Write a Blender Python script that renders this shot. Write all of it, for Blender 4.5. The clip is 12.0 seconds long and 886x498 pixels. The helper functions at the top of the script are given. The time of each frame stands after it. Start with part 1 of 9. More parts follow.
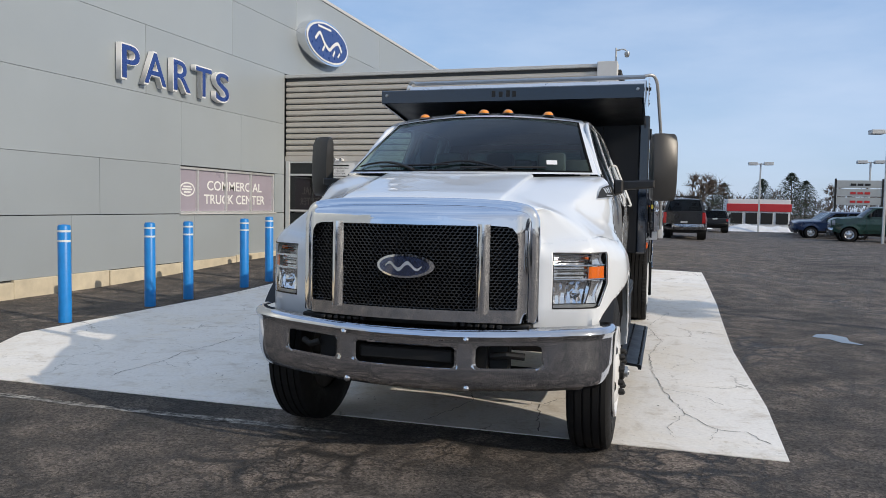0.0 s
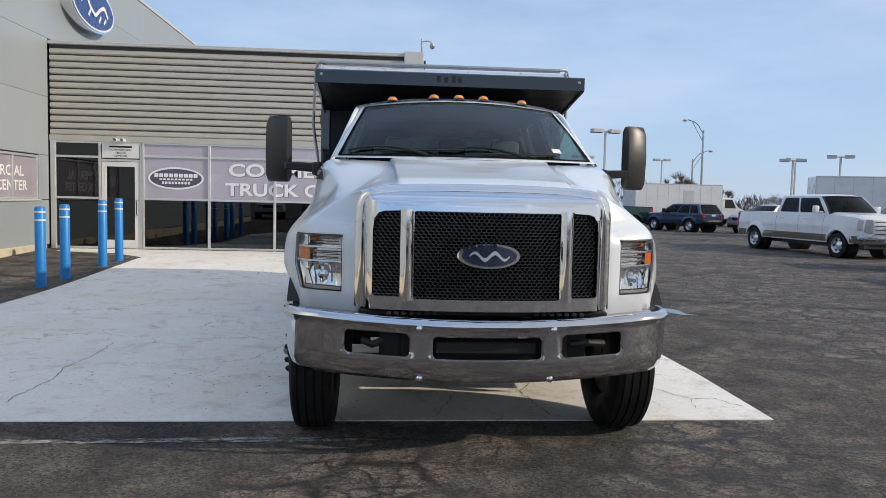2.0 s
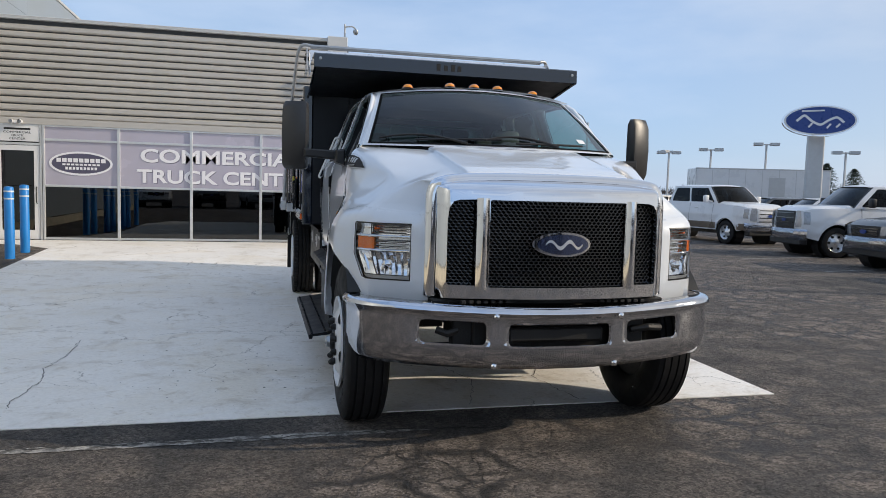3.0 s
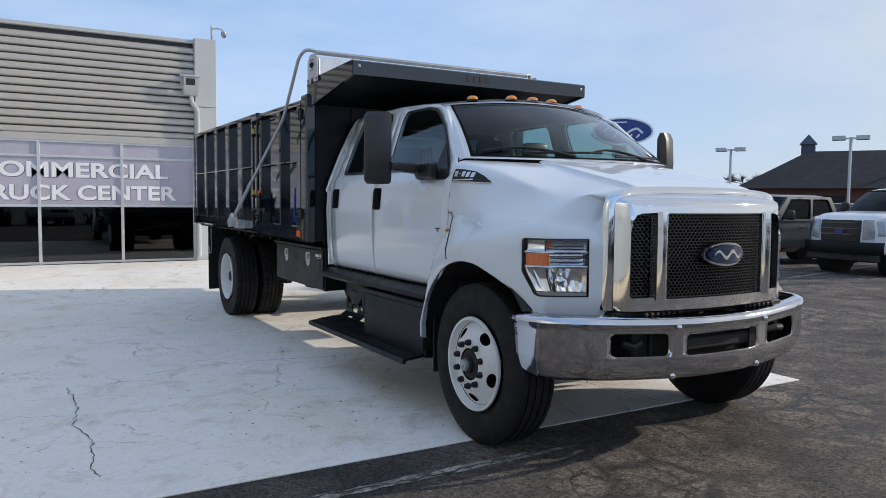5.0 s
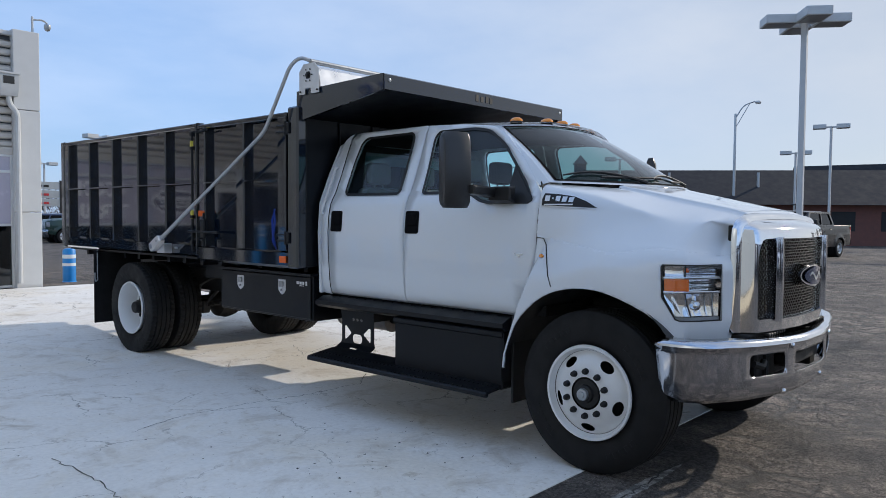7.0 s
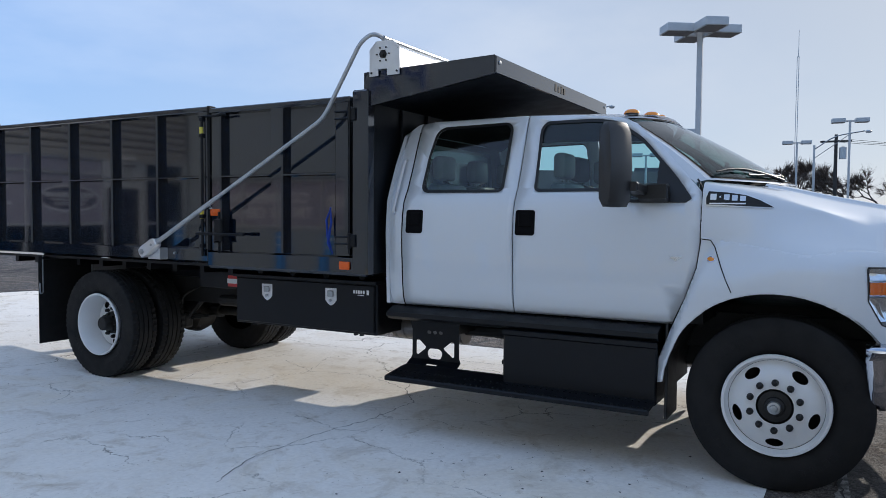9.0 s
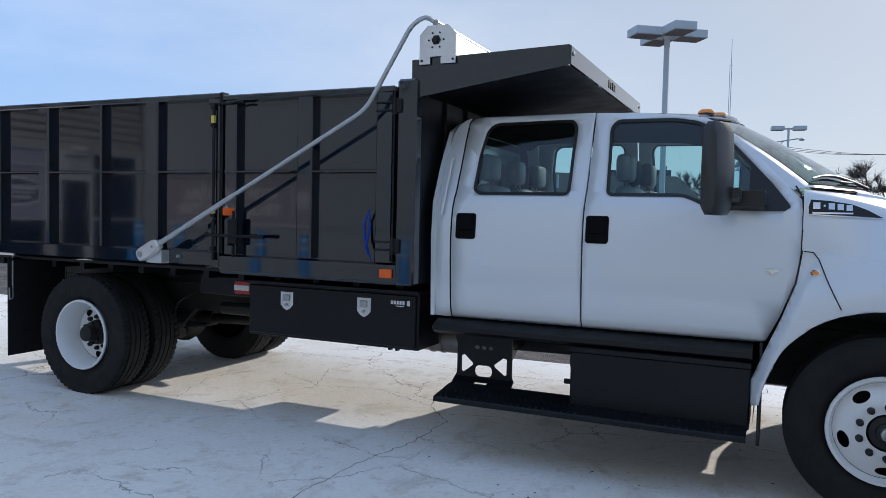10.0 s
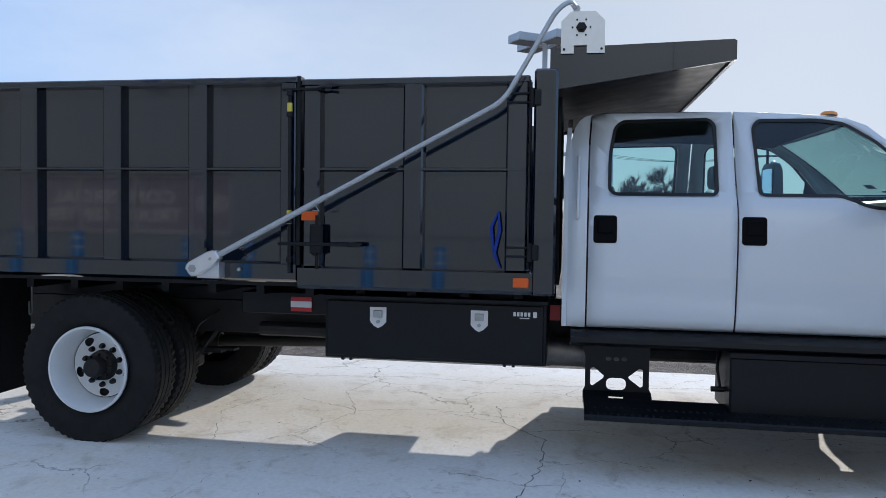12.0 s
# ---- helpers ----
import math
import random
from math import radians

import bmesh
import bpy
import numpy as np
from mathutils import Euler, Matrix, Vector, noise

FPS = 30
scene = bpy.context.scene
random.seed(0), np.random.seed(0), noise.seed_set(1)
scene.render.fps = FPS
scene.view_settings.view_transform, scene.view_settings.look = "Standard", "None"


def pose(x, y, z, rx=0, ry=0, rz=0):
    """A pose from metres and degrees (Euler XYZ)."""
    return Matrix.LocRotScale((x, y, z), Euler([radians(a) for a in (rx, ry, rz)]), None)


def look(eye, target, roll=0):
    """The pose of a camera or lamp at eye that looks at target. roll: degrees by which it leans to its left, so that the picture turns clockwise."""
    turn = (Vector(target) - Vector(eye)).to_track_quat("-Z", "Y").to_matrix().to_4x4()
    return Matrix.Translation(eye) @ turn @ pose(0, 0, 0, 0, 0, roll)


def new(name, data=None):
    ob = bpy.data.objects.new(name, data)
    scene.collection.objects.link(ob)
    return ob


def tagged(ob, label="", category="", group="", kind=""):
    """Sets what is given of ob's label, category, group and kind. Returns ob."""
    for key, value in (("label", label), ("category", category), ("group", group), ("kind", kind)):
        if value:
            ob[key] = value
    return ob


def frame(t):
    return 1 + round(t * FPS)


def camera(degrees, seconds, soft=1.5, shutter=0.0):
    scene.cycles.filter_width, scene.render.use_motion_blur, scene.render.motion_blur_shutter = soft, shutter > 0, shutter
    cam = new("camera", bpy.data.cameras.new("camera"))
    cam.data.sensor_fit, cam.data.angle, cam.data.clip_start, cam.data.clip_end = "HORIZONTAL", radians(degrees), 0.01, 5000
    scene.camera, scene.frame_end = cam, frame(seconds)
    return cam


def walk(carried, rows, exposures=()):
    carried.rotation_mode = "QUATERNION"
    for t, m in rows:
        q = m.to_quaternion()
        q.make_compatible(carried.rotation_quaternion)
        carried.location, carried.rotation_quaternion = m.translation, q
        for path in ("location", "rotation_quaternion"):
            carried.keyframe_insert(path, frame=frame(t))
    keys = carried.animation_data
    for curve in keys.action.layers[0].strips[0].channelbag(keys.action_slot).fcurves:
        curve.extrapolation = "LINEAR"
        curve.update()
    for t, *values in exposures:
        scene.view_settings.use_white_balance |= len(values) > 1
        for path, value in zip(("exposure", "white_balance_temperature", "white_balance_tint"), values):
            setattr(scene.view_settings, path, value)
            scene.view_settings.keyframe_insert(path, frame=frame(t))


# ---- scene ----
cam = camera(61.6, 12.0, soft=0.85)
PATH = [
    (0, (0.302, -0.126, 1.639), (-0.27, 1.787, 1.521), 1.0),
    (0.5, (-0.199, -0.143, 1.65), (-0.592, 1.813, 1.524), 0.9),
    (1, (-0.729, -0.186, 1.641), (-0.96, 1.798, 1.527), 1.1),
    (1.5, (-1.222, -0.158, 1.612), (-1.251, 1.836, 1.471), 1.1),
    (2, (-1.784, -0.143, 1.596), (-1.629, 1.847, 1.46), 1.3),
    (2.5, (-2.317, -0.086, 1.573), (-1.986, 1.882, 1.439), 1.5),
    (3, (-2.904, 0.024, 1.572), (-2.428, 1.96, 1.413), 1.6),
    (3.2, (-3.133, 0.071, 1.576), (-2.6, 1.995, 1.449), 1.6),
    (4.8, (-4.787, 0.854, 1.555), (-3.854, 2.617, 1.409), 0.7),
    (5, (-4.959, 1.0, 1.579), (-3.96, 2.727, 1.451), 0.5),
    (5.5, (-5.43, 1.336, 1.595), (-4.299, 2.981, 1.487), 0.1),
    (6, (-5.807, 1.759, 1.601), (-4.556, 3.316, 1.493), 0.1),
    (6.5, (-6.217, 2.189, 1.621), (-4.849, 3.644, 1.5), 0.2),
    (6.7, (-6.342, 2.342, 1.635), (-4.924, 3.748, 1.528), 0.3),
    (8.3, (-7.063, 3.875, 1.654), (-5.381, 4.952, 1.551), 0.2),
    (8.5, (-7.129, 4.088, 1.645), (-5.423, 5.126, 1.532), 0.1),
    (9, (-7.176, 4.61, 1.642), (-5.437, 5.594, 1.552), 0.4),
    (9.5, (-7.124, 5.131, 1.659), (-5.34, 6.028, 1.544), 0.9),
    (10, (-7.101, 5.623, 1.669), (-5.281, 6.446, 1.577), 1.3),
    (10.5, (-7.046, 6.175, 1.647), (-5.198, 6.933, 1.549), 1.4),
    (11, (-7.106, 6.71, 1.659), (-5.234, 7.409, 1.567), 1.2),
    (11.5, (-7.115, 7.24, 1.632), (-5.192, 7.781, 1.537), 1.0),
    (12, (-7.246, 7.855, 1.63), (-5.275, 8.187, 1.556), 0.8),
]
# the camera's own drift of brightness and tint
EXPOSURES = [(0.0, 0.38, 6150.0), (2.5, 0.48, 6350.0), (5.5, 0.48, 5960.0), (9.5, 0.42, 5560.0), (12.0, 0.50, 5450.0)]
walk(cam, [(t, look(eye, target, roll)) for t, eye, target, roll in PATH], EXPOSURES)

# ---- sky and sun ----
SUN_EL, SUN_AZ = 25.0, -16.0          # degrees; azimuth from +x towards +y
to_sun = Vector((math.cos(radians(SUN_EL)) * math.cos(radians(SUN_AZ)), math.cos(radians(SUN_EL)) * math.sin(radians(SUN_AZ)), math.sin(radians(SUN_EL))))
sun = new("sun", bpy.data.lights.new("sun", "SUN"))
sun.data.energy, sun.data.angle, sun.data.color = 2.3, radians(0.6), (1.0, 0.85, 0.66)
sun.matrix_world = look(tuple(to_sun * 60), (0, 0, 0))

world = bpy.data.worlds.new("sky")
scene.world = world
world.use_nodes = True
wt = world.node_tree
wt.nodes.clear()
w_out, w_bg = wt.nodes.new("ShaderNodeOutputWorld"), wt.nodes.new("ShaderNodeBackground")
w_sky = wt.nodes.new("ShaderNodeTexSky")
w_sky.sky_type, w_sky.sun_disc = "NISHITA", False
w_sky.sun_elevation, w_sky.sun_rotation = radians(SUN_EL), radians(90 - SUN_AZ)
w_sky.air_density, w_sky.dust_density, w_sky.ozone_density = 1.0, 0.5, 1.5
w_co, w_map = wt.nodes.new("ShaderNodeTexCoord"), wt.nodes.new("ShaderNodeMapping")
w_map.inputs["Scale"].default_value = (0.9, 1.5, 3.4)
w_map.inputs["Rotation"].default_value = (0.0, 0.25, 0.5)
w_noise = wt.nodes.new("ShaderNodeTexNoise")
w_noise.inputs["Scale"].default_value, w_noise.inputs["Detail"].default_value = 1.6, 7.0
w_noise.inputs["Roughness"].default_value = 0.55
w_ramp = wt.nodes.new("ShaderNodeValToRGB")
w_ramp.color_ramp.elements[0].position, w_ramp.color_ramp.elements[0].color = 0.42, (0, 0, 0, 1)
w_ramp.color_ramp.elements[1].position, w_ramp.color_ramp.elements[1].color = 0.68, (1, 1, 1, 1)
# veil of high cloud, thicker towards the sun
w_dot = wt.nodes.new("ShaderNodeVectorMath")
w_dot.operation = "DOT_PRODUCT"
w_dot.inputs[1].default_value = tuple(to_sun)
w_veil = wt.nodes.new("ShaderNodeMapRange")
w_veil.inputs["From Min"].default_value, w_veil.inputs["From Max"].default_value = -0.2, 1.0
w_veil.inputs["To Min"].default_value, w_veil.inputs["To Max"].default_value = 0.52, 0.90
w_mul = wt.nodes.new("ShaderNodeMath")
w_mul.operation = "MULTIPLY"
w_mul.inputs[1].default_value = 0.75
w_mix = wt.nodes.new("ShaderNodeMixRGB")
# the veil is blue away from the sun and grey-white towards it
w_side, w_tone = wt.nodes.new("ShaderNodeMapRange"), wt.nodes.new("ShaderNodeMixRGB")
w_side.inputs["From Min"].default_value, w_side.inputs["From Max"].default_value = 0.25, 0.95
w_tone.inputs["Color1"].default_value = (3.45, 4.85, 7.3, 1)
w_tone.inputs["Color2"].default_value = (4.60, 4.58, 4.50, 1)
link = wt.links.new
link(w_co.outputs["Generated"], w_map.inputs["Vector"])
link(w_map.outputs["Vector"], w_noise.inputs["Vector"])
link(w_noise.outputs["Fac"], w_ramp.inputs["Fac"])
link(w_co.outputs["Generated"], w_dot.inputs[0])
link(w_dot.outputs["Value"], w_veil.inputs["Value"])
link(w_dot.outputs["Value"], w_side.inputs["Value"])
link(w_side.outputs["Result"], w_tone.inputs["Fac"])
link(w_tone.outputs["Color"], w_mix.inputs["Color2"])
link(w_ramp.outputs["Color"], w_mul.inputs[0])
link(w_veil.outputs["Result"], w_mix.inputs["Fac"])
link(w_sky.outputs["Color"], w_mix.inputs["Color1"])
# soft streaks of white cloud
w_cloud = wt.nodes.new("ShaderNodeMixRGB")
w_white = wt.nodes.new("ShaderNodeMixRGB")
w_white.inputs["Color1"].default_value = (5.2, 6.05, 7.4, 1)
w_white.inputs["Color2"].default_value = (5.75, 5.65, 5.45, 1)
link(w_side.outputs["Result"], w_white.inputs["Fac"])
link(w_white.outputs["Color"], w_cloud.inputs["Color2"])
link(w_mul.outputs[0], w_cloud.inputs["Fac"])
link(w_mix.outputs["Color"], w_cloud.inputs["Color1"])
link(w_cloud.outputs["Color"], w_bg.inputs["Color"])
link(w_bg.outputs["Background"], w_out.inputs["Surface"])
w_bg.inputs["Strength"].default_value = 0.092
scene.view_settings.exposure = 0.38

# ---- materials ----
def material(name, color, rough=0.5, metal=0.0, vary=0.12, scale=6.0, bump=0.0, bump_scale=60.0, color2=None, fine=0.0, spots=None, coat=0.0, spec=0.5, stretch=(1, 1, 1), each=0.0, uneven=0.2):
    """A procedural surface: a base colour that drifts at two scales, a roughness that drifts with it, fine relief."""
    m = bpy.data.materials.new(name)
    m.use_nodes = True
    nt = m.node_tree
    b = nt.nodes["Principled BSDF"]
    b.inputs["Metallic"].default_value = metal
    b.inputs["Coat Weight"].default_value = coat
    b.inputs["Coat Roughness"].default_value = 0.04
    b.inputs["Specular IOR Level"].default_value = spec
    co, mp = nt.nodes.new("ShaderNodeTexCoord"), nt.nodes.new("ShaderNodeMapping")
    mp.inputs["Scale"].default_value = stretch
    nt.links.new(co.outputs["Object"], mp.inputs["Vector"])
    n1 = nt.nodes.new("ShaderNodeTexNoise")
    n1.inputs["Scale"].default_value, n1.inputs["Detail"].default_value, n1.inputs["Roughness"].default_value = scale, 8.0, 0.62
    nt.links.new(mp.outputs["Vector"], n1.inputs["Vector"])
    r = nt.nodes.new("ShaderNodeValToRGB")
    c = Vector(color)
    d = Vector(color2) if color2 else c * (1 - vary)
    u = c if color2 else c * (1 + vary)
    r.color_ramp.elements[0].position, r.color_ramp.elements[0].color = 0.30, (*d, 1)
    r.color_ramp.elements[1].position, r.color_ramp.elements[1].color = 0.70, (*[min(1, v) for v in u], 1)
    nt.links.new(n1.outputs["Fac"], r.inputs["Fac"])
    out = r.outputs["Color"]
    if fine:
        n2 = nt.nodes.new("ShaderNodeTexNoise")
        n2.inputs["Scale"].default_value, n2.inputs["Detail"].default_value = bump_scale, 4.0
        nt.links.new(mp.outputs["Vector"], n2.inputs["Vector"])
        mr = nt.nodes.new("ShaderNodeMapRange")
        mr.inputs["From Min"].default_value, mr.inputs["From Max"].default_value = 0.3, 0.7
        mr.inputs["To Min"].default_value, mr.inputs["To Max"].default_value = 1 - fine, 1 + fine
        nt.links.new(n2.outputs["Fac"], mr.inputs["Value"])
        mm = nt.nodes.new("ShaderNodeMixRGB")
        mm.blend_type = "MULTIPLY"
        mm.inputs["Fac"].default_value = 1.0
        nt.links.new(out, mm.inputs["Color1"])
        nt.links.new(mr.outputs["Result"], mm.inputs["Color2"])
        out = mm.outputs["Color"]
    if each:
        info, mr = nt.nodes.new("ShaderNodeObjectInfo"), nt.nodes.new("ShaderNodeMapRange")
        mr.inputs["To Min"].default_value, mr.inputs["To Max"].default_value = 1 - each, 1 + each
        nt.links.new(info.outputs["Random"], mr.inputs["Value"])
        mm = nt.nodes.new("ShaderNodeMixRGB")
        mm.blend_type = "MULTIPLY"
        mm.inputs["Fac"].default_value = 1.0
        nt.links.new(out, mm.inputs["Color1"])
        nt.links.new(mr.outputs["Result"], mm.inputs["Color2"])
        out = mm.outputs["Color"]
    nt.links.new(out, b.inputs["Base Color"])
    rr = nt.nodes.new("ShaderNodeMapRange")
    rr.inputs["From Min"].default_value, rr.inputs["From Max"].default_value = 0.3, 0.7
    rr.inputs["To Min"].default_value, rr.inputs["To Max"].default_value = max(0.02, rough * (1 - uneven)), min(1.0, rough * (1 + uneven))
    nt.links.new(n1.outputs["Fac"], rr.inputs["Value"])
    nt.links.new(rr.outputs["Result"], b.inputs["Roughness"])
    if bump:
        nb, bp = nt.nodes.new("ShaderNodeTexNoise"), nt.nodes.new("ShaderNodeBump")
        nb.inputs["Scale"].default_value, nb.inputs["Detail"].default_value = bump_scale, 5.0
        bp.inputs["Strength"].default_value, bp.inputs["Distance"].default_value = bump, 0.01
        nt.links.new(mp.outputs["Vector"], nb.inputs["Vector"])
        nt.links.new(nb.outputs["Fac"], bp.inputs["Height"])
        nt.links.new(bp.outputs["Normal"], b.inputs["Normal"])
    return m


def glass(name, tint, rough=0.0, sheen=0.028, fall=5.0):
    """Thin pane: clear tinted film under a mirror sheen that grows towards grazing angles."""
    m = bpy.data.materials.new(name)
    m.use_nodes = True
    nt = m.node_tree
    nt.nodes.clear()
    o, tr, gl, mx, lw, pw, ad = [nt.nodes.new(k) for k in ("ShaderNodeOutputMaterial", "ShaderNodeBsdfTransparent", "ShaderNodeBsdfGlossy", "ShaderNodeMixShader", "ShaderNodeLayerWeight", "ShaderNodeMath", "ShaderNodeMath")]
    tr.inputs["Color"].default_value = (*tint, 1)
    gl.inputs["Roughness"].default_value = rough
    gl.inputs["Color"].default_value = (0.95, 0.97, 1, 1)
    lw.inputs["Blend"].default_value = 0.5
    pw.operation, ad.operation = "POWER", "ADD"
    pw.inputs[1].default_value = fall
    ad.inputs[1].default_value = sheen
    ad.use_clamp = True
    nt.links.new(lw.outputs["Facing"], pw.inputs[0])
    nt.links.new(pw.outputs[0], ad.inputs[0])
    nt.links.new(ad.outputs[0], mx.inputs["Fac"])
    nt.links.new(tr.outputs["BSDF"], mx.inputs[1])
    nt.links.new(gl.outputs["BSDF"], mx.inputs[2])
    nt.links.new(mx.outputs["Shader"], o.inputs["Surface"])
    return m


def asphalt_material():
    """Old asphalt: pale worn skin, dark damp seams along a net of cracks, loose grit."""
    m = bpy.data.materials.new("worn_asphalt")
    m.use_nodes = True
    nt = m.node_tree
    N, L = nt.nodes.new, nt.links.new
    b = nt.nodes["Principled BSDF"]
    co = N("ShaderNodeTexCoord")

    def noise_tex(scale, detail, rough=0.6):
        n = N("ShaderNodeTexNoise")
        n.inputs["Scale"].default_value, n.inputs["Detail"].default_value, n.inputs["Roughness"].default_value = scale, detail, rough
        L(co.outputs["Object"], n.inputs["Vector"])
        return n

    def rng(src, a, c, lo, hi):
        r = N("ShaderNodeMapRange")
        for k, v in (("From Min", a), ("From Max", c), ("To Min", lo), ("To Max", hi)):
            r.inputs[k].default_value = v
        L(src, r.inputs["Value"])
        return r.outputs["Result"]

    def op(kind, a, c):
        n = N("ShaderNodeMath")
        n.operation, n.use_clamp = kind, kind != "SUBTRACT"
        L(a, n.inputs[0])
        if isinstance(c, float):
            n.inputs[1].default_value = c
        else:
            L(c, n.inputs[1])
        return n.outputs[0]

    big, mid, small, grit = noise_tex(0.30, 5), noise_tex(1.7, 7), noise_tex(9.0, 6), noise_tex(110.0, 4, 0.7)
    warp = N("ShaderNodeMixRGB")
    warp.inputs["Fac"].default_value = 0.36
    L(co.outputs["Object"], warp.inputs["Color1"])
    L(mid.outputs["Color"], warp.inputs["Color2"])

    def net(scale):
        v = N("ShaderNodeTexVoronoi")
        v.feature = "DISTANCE_TO_EDGE"
        v.inputs["Scale"].default_value = scale
        L(warp.outputs["Color"], v.inputs["Vector"])
        return v.outputs["Distance"]

    coarse, fine = net(2.2), net(5.6)
    zone = rng(big.outputs["Fac"], 0.40, 0.60, 0.0, 1.0)
    damp = op("MULTIPLY", rng(coarse, 0.02, 0.11, 1.0, 0.0), op("MULTIPLY", rng(mid.outputs["Fac"], 0.36, 0.54, 0.0, 1.0), rng(big.outputs["Fac"], 0.40, 0.54, 0.25, 1.0)))
    damp2 = op("MULTIPLY", op("MULTIPLY", rng(fine, 0.02, 0.12, 1.0, 0.0), zone), rng(small.outputs["Fac"], 0.32, 0.55, 0.0, 1.0))
    hair = op("MULTIPLY", rng(fine, 0.014, 0.040, 1.0, 0.0), op("MULTIPLY", rng(mid.outputs["Fac"], 0.34, 0.46, 0.0, 1.0), rng(big.outputs["Fac"], 0.44, 0.56, 0.25, 1.0)))
    dark = op("MAXIMUM", op("MAXIMUM", damp, damp2), hair)
    skin = N("ShaderNodeValToRGB")
    e = skin.color_ramp.elements
    e[0].position, e[0].color = 0.40, (0.050, 0.048, 0.047, 1)
    e[1].position, e[1].color = 0.60, (0.222, 0.186, 0.157, 1)
    n = N("ShaderNodeMath")
    n.operation = "MULTIPLY_ADD"
    n.inputs[1].default_value, n.inputs[2].default_value = 0.5, 0.0
    s1 = N("ShaderNodeMath")
    s1.operation = "ADD"
    L(big.outputs["Fac"], s1.inputs[0])
    L(mid.outputs["Fac"], s1.inputs[1])
    L(s1.outputs[0], n.inputs[0])
    L(n.outputs[0], skin.inputs["Fac"])
    c2 = N("ShaderNodeMixRGB")
    c2.inputs["Color2"].default_value = (0.013, 0.012, 0.012, 1)
    L(dark, c2.inputs["Fac"])
    L(skin.outputs["Color"], c2.inputs["Color1"])
    c3 = N("ShaderNodeMixRGB")
    c3.blend_type = "MULTIPLY"
    c3.inputs["Fac"].default_value = 1
    L(c2.outputs["Color"], c3.inputs["Color1"])
    g = N("ShaderNodeMapRange")
    for k, v in (("From Min", 0.30), ("From Max", 0.72), ("To Min", 0.40), ("To Max", 1.75)):
        g.inputs[k].default_value = v
    L(grit.outputs["Fac"], g.inputs["Value"])
    L(g.outputs["Result"], c3.inputs["Color2"])
    # single stones of the worn surface
    peb = N("ShaderNodeTexVoronoi")
    peb.inputs["Scale"].default_value = 62.0
    L(co.outputs["Object"], peb.inputs["Vector"])
    sep = N("ShaderNodeSeparateColor")
    L(peb.outputs["Color"], sep.inputs["Color"])
    c4 = N("ShaderNodeMixRGB")
    c4.blend_type = "MULTIPLY"
    c4.inputs["Fac"].default_value = 1
    L(c3.outputs["Color"], c4.inputs["Color1"])
    L(rng(sep.outputs["Red"], 0.0, 1.0, 0.45, 1.60), c4.inputs["Color2"])
    L(c4.outputs["Color"], b.inputs["Base Color"])
    ro = N("ShaderNodeMapRange")
    for k, v in (("From Min", 0.0), ("From Max", 1.0), ("To Min", 0.92), ("To Max", 0.55)):
        ro.inputs[k].default_value = v
    L(dark, ro.inputs["Value"])
    L(ro.outputs["Result"], b.inputs["Roughness"])
    hs = N("ShaderNodeMath")
    hs.operation = "SUBTRACT"
    L(grit.outputs["Fac"], hs.inputs[0])
    L(dark, hs.inputs[1])
    bp = N("ShaderNodeBump")
    bp.inputs["Strength"].default_value, bp.inputs["Distance"].default_value = 1.0, 0.02
    L(hs.outputs[0], bp.inputs["Height"])
    L(bp.outputs["Normal"], b.inputs["Normal"])
    return m


M_ASPHALT = asphalt_material()
M_SLAB = material("pale_concrete", (0.92, 0.895, 0.85), 0.85, vary=0.10, scale=0.8, bump=0.25, bump_scale=30, color2=(0.84, 0.815, 0.77), fine=0.05)


def stain(m, scale, lo, hi, dark):
    """Soft cloudy stains over a surface."""
    nt = m.node_tree
    b = nt.nodes["Principled BSDF"]
    src = b.inputs["Base Color"].links[0].from_socket
    co, n, r, mm = [nt.nodes.new(k) for k in ("ShaderNodeTexCoord", "ShaderNodeTexNoise", "ShaderNodeMapRange", "ShaderNodeMixRGB")]
    n.inputs["Scale"].default_value, n.inputs["Detail"].default_value, n.inputs["Roughness"].default_value = scale, 9.0, 0.68
    n.inputs["Distortion"].default_value = 0.6
    for k, v in (("From Min", lo), ("From Max", hi), ("To Min", 0.0), ("To Max", 1.0)):
        r.inputs[k].default_value = v
    mm.blend_type = "MULTIPLY"
    mm.inputs["Color2"].default_value = (*dark, 1)
    nt.links.new(co.outputs["Object"], n.inputs["Vector"])
    nt.links.new(n.outputs["Fac"], r.inputs["Value"])
    nt.links.new(src, mm.inputs["Color1"])
    nt.links.new(r.outputs["Result"], mm.inputs["Fac"])
    nt.links.new(mm.outputs["Color"], b.inputs["Base Color"])


stain(M_SLAB, 2.3, 0.53, 0.74, (0.70, 0.66, 0.60))
stain(M_SLAB, 0.55, 0.48, 0.64, (0.95, 0.92, 0.86))
stain(M_SLAB, 9.0, 0.57, 0.70, (0.78, 0.75, 0.70))
stain(M_SLAB, 34.0, 0.63, 0.70, (0.55, 0.52, 0.49))


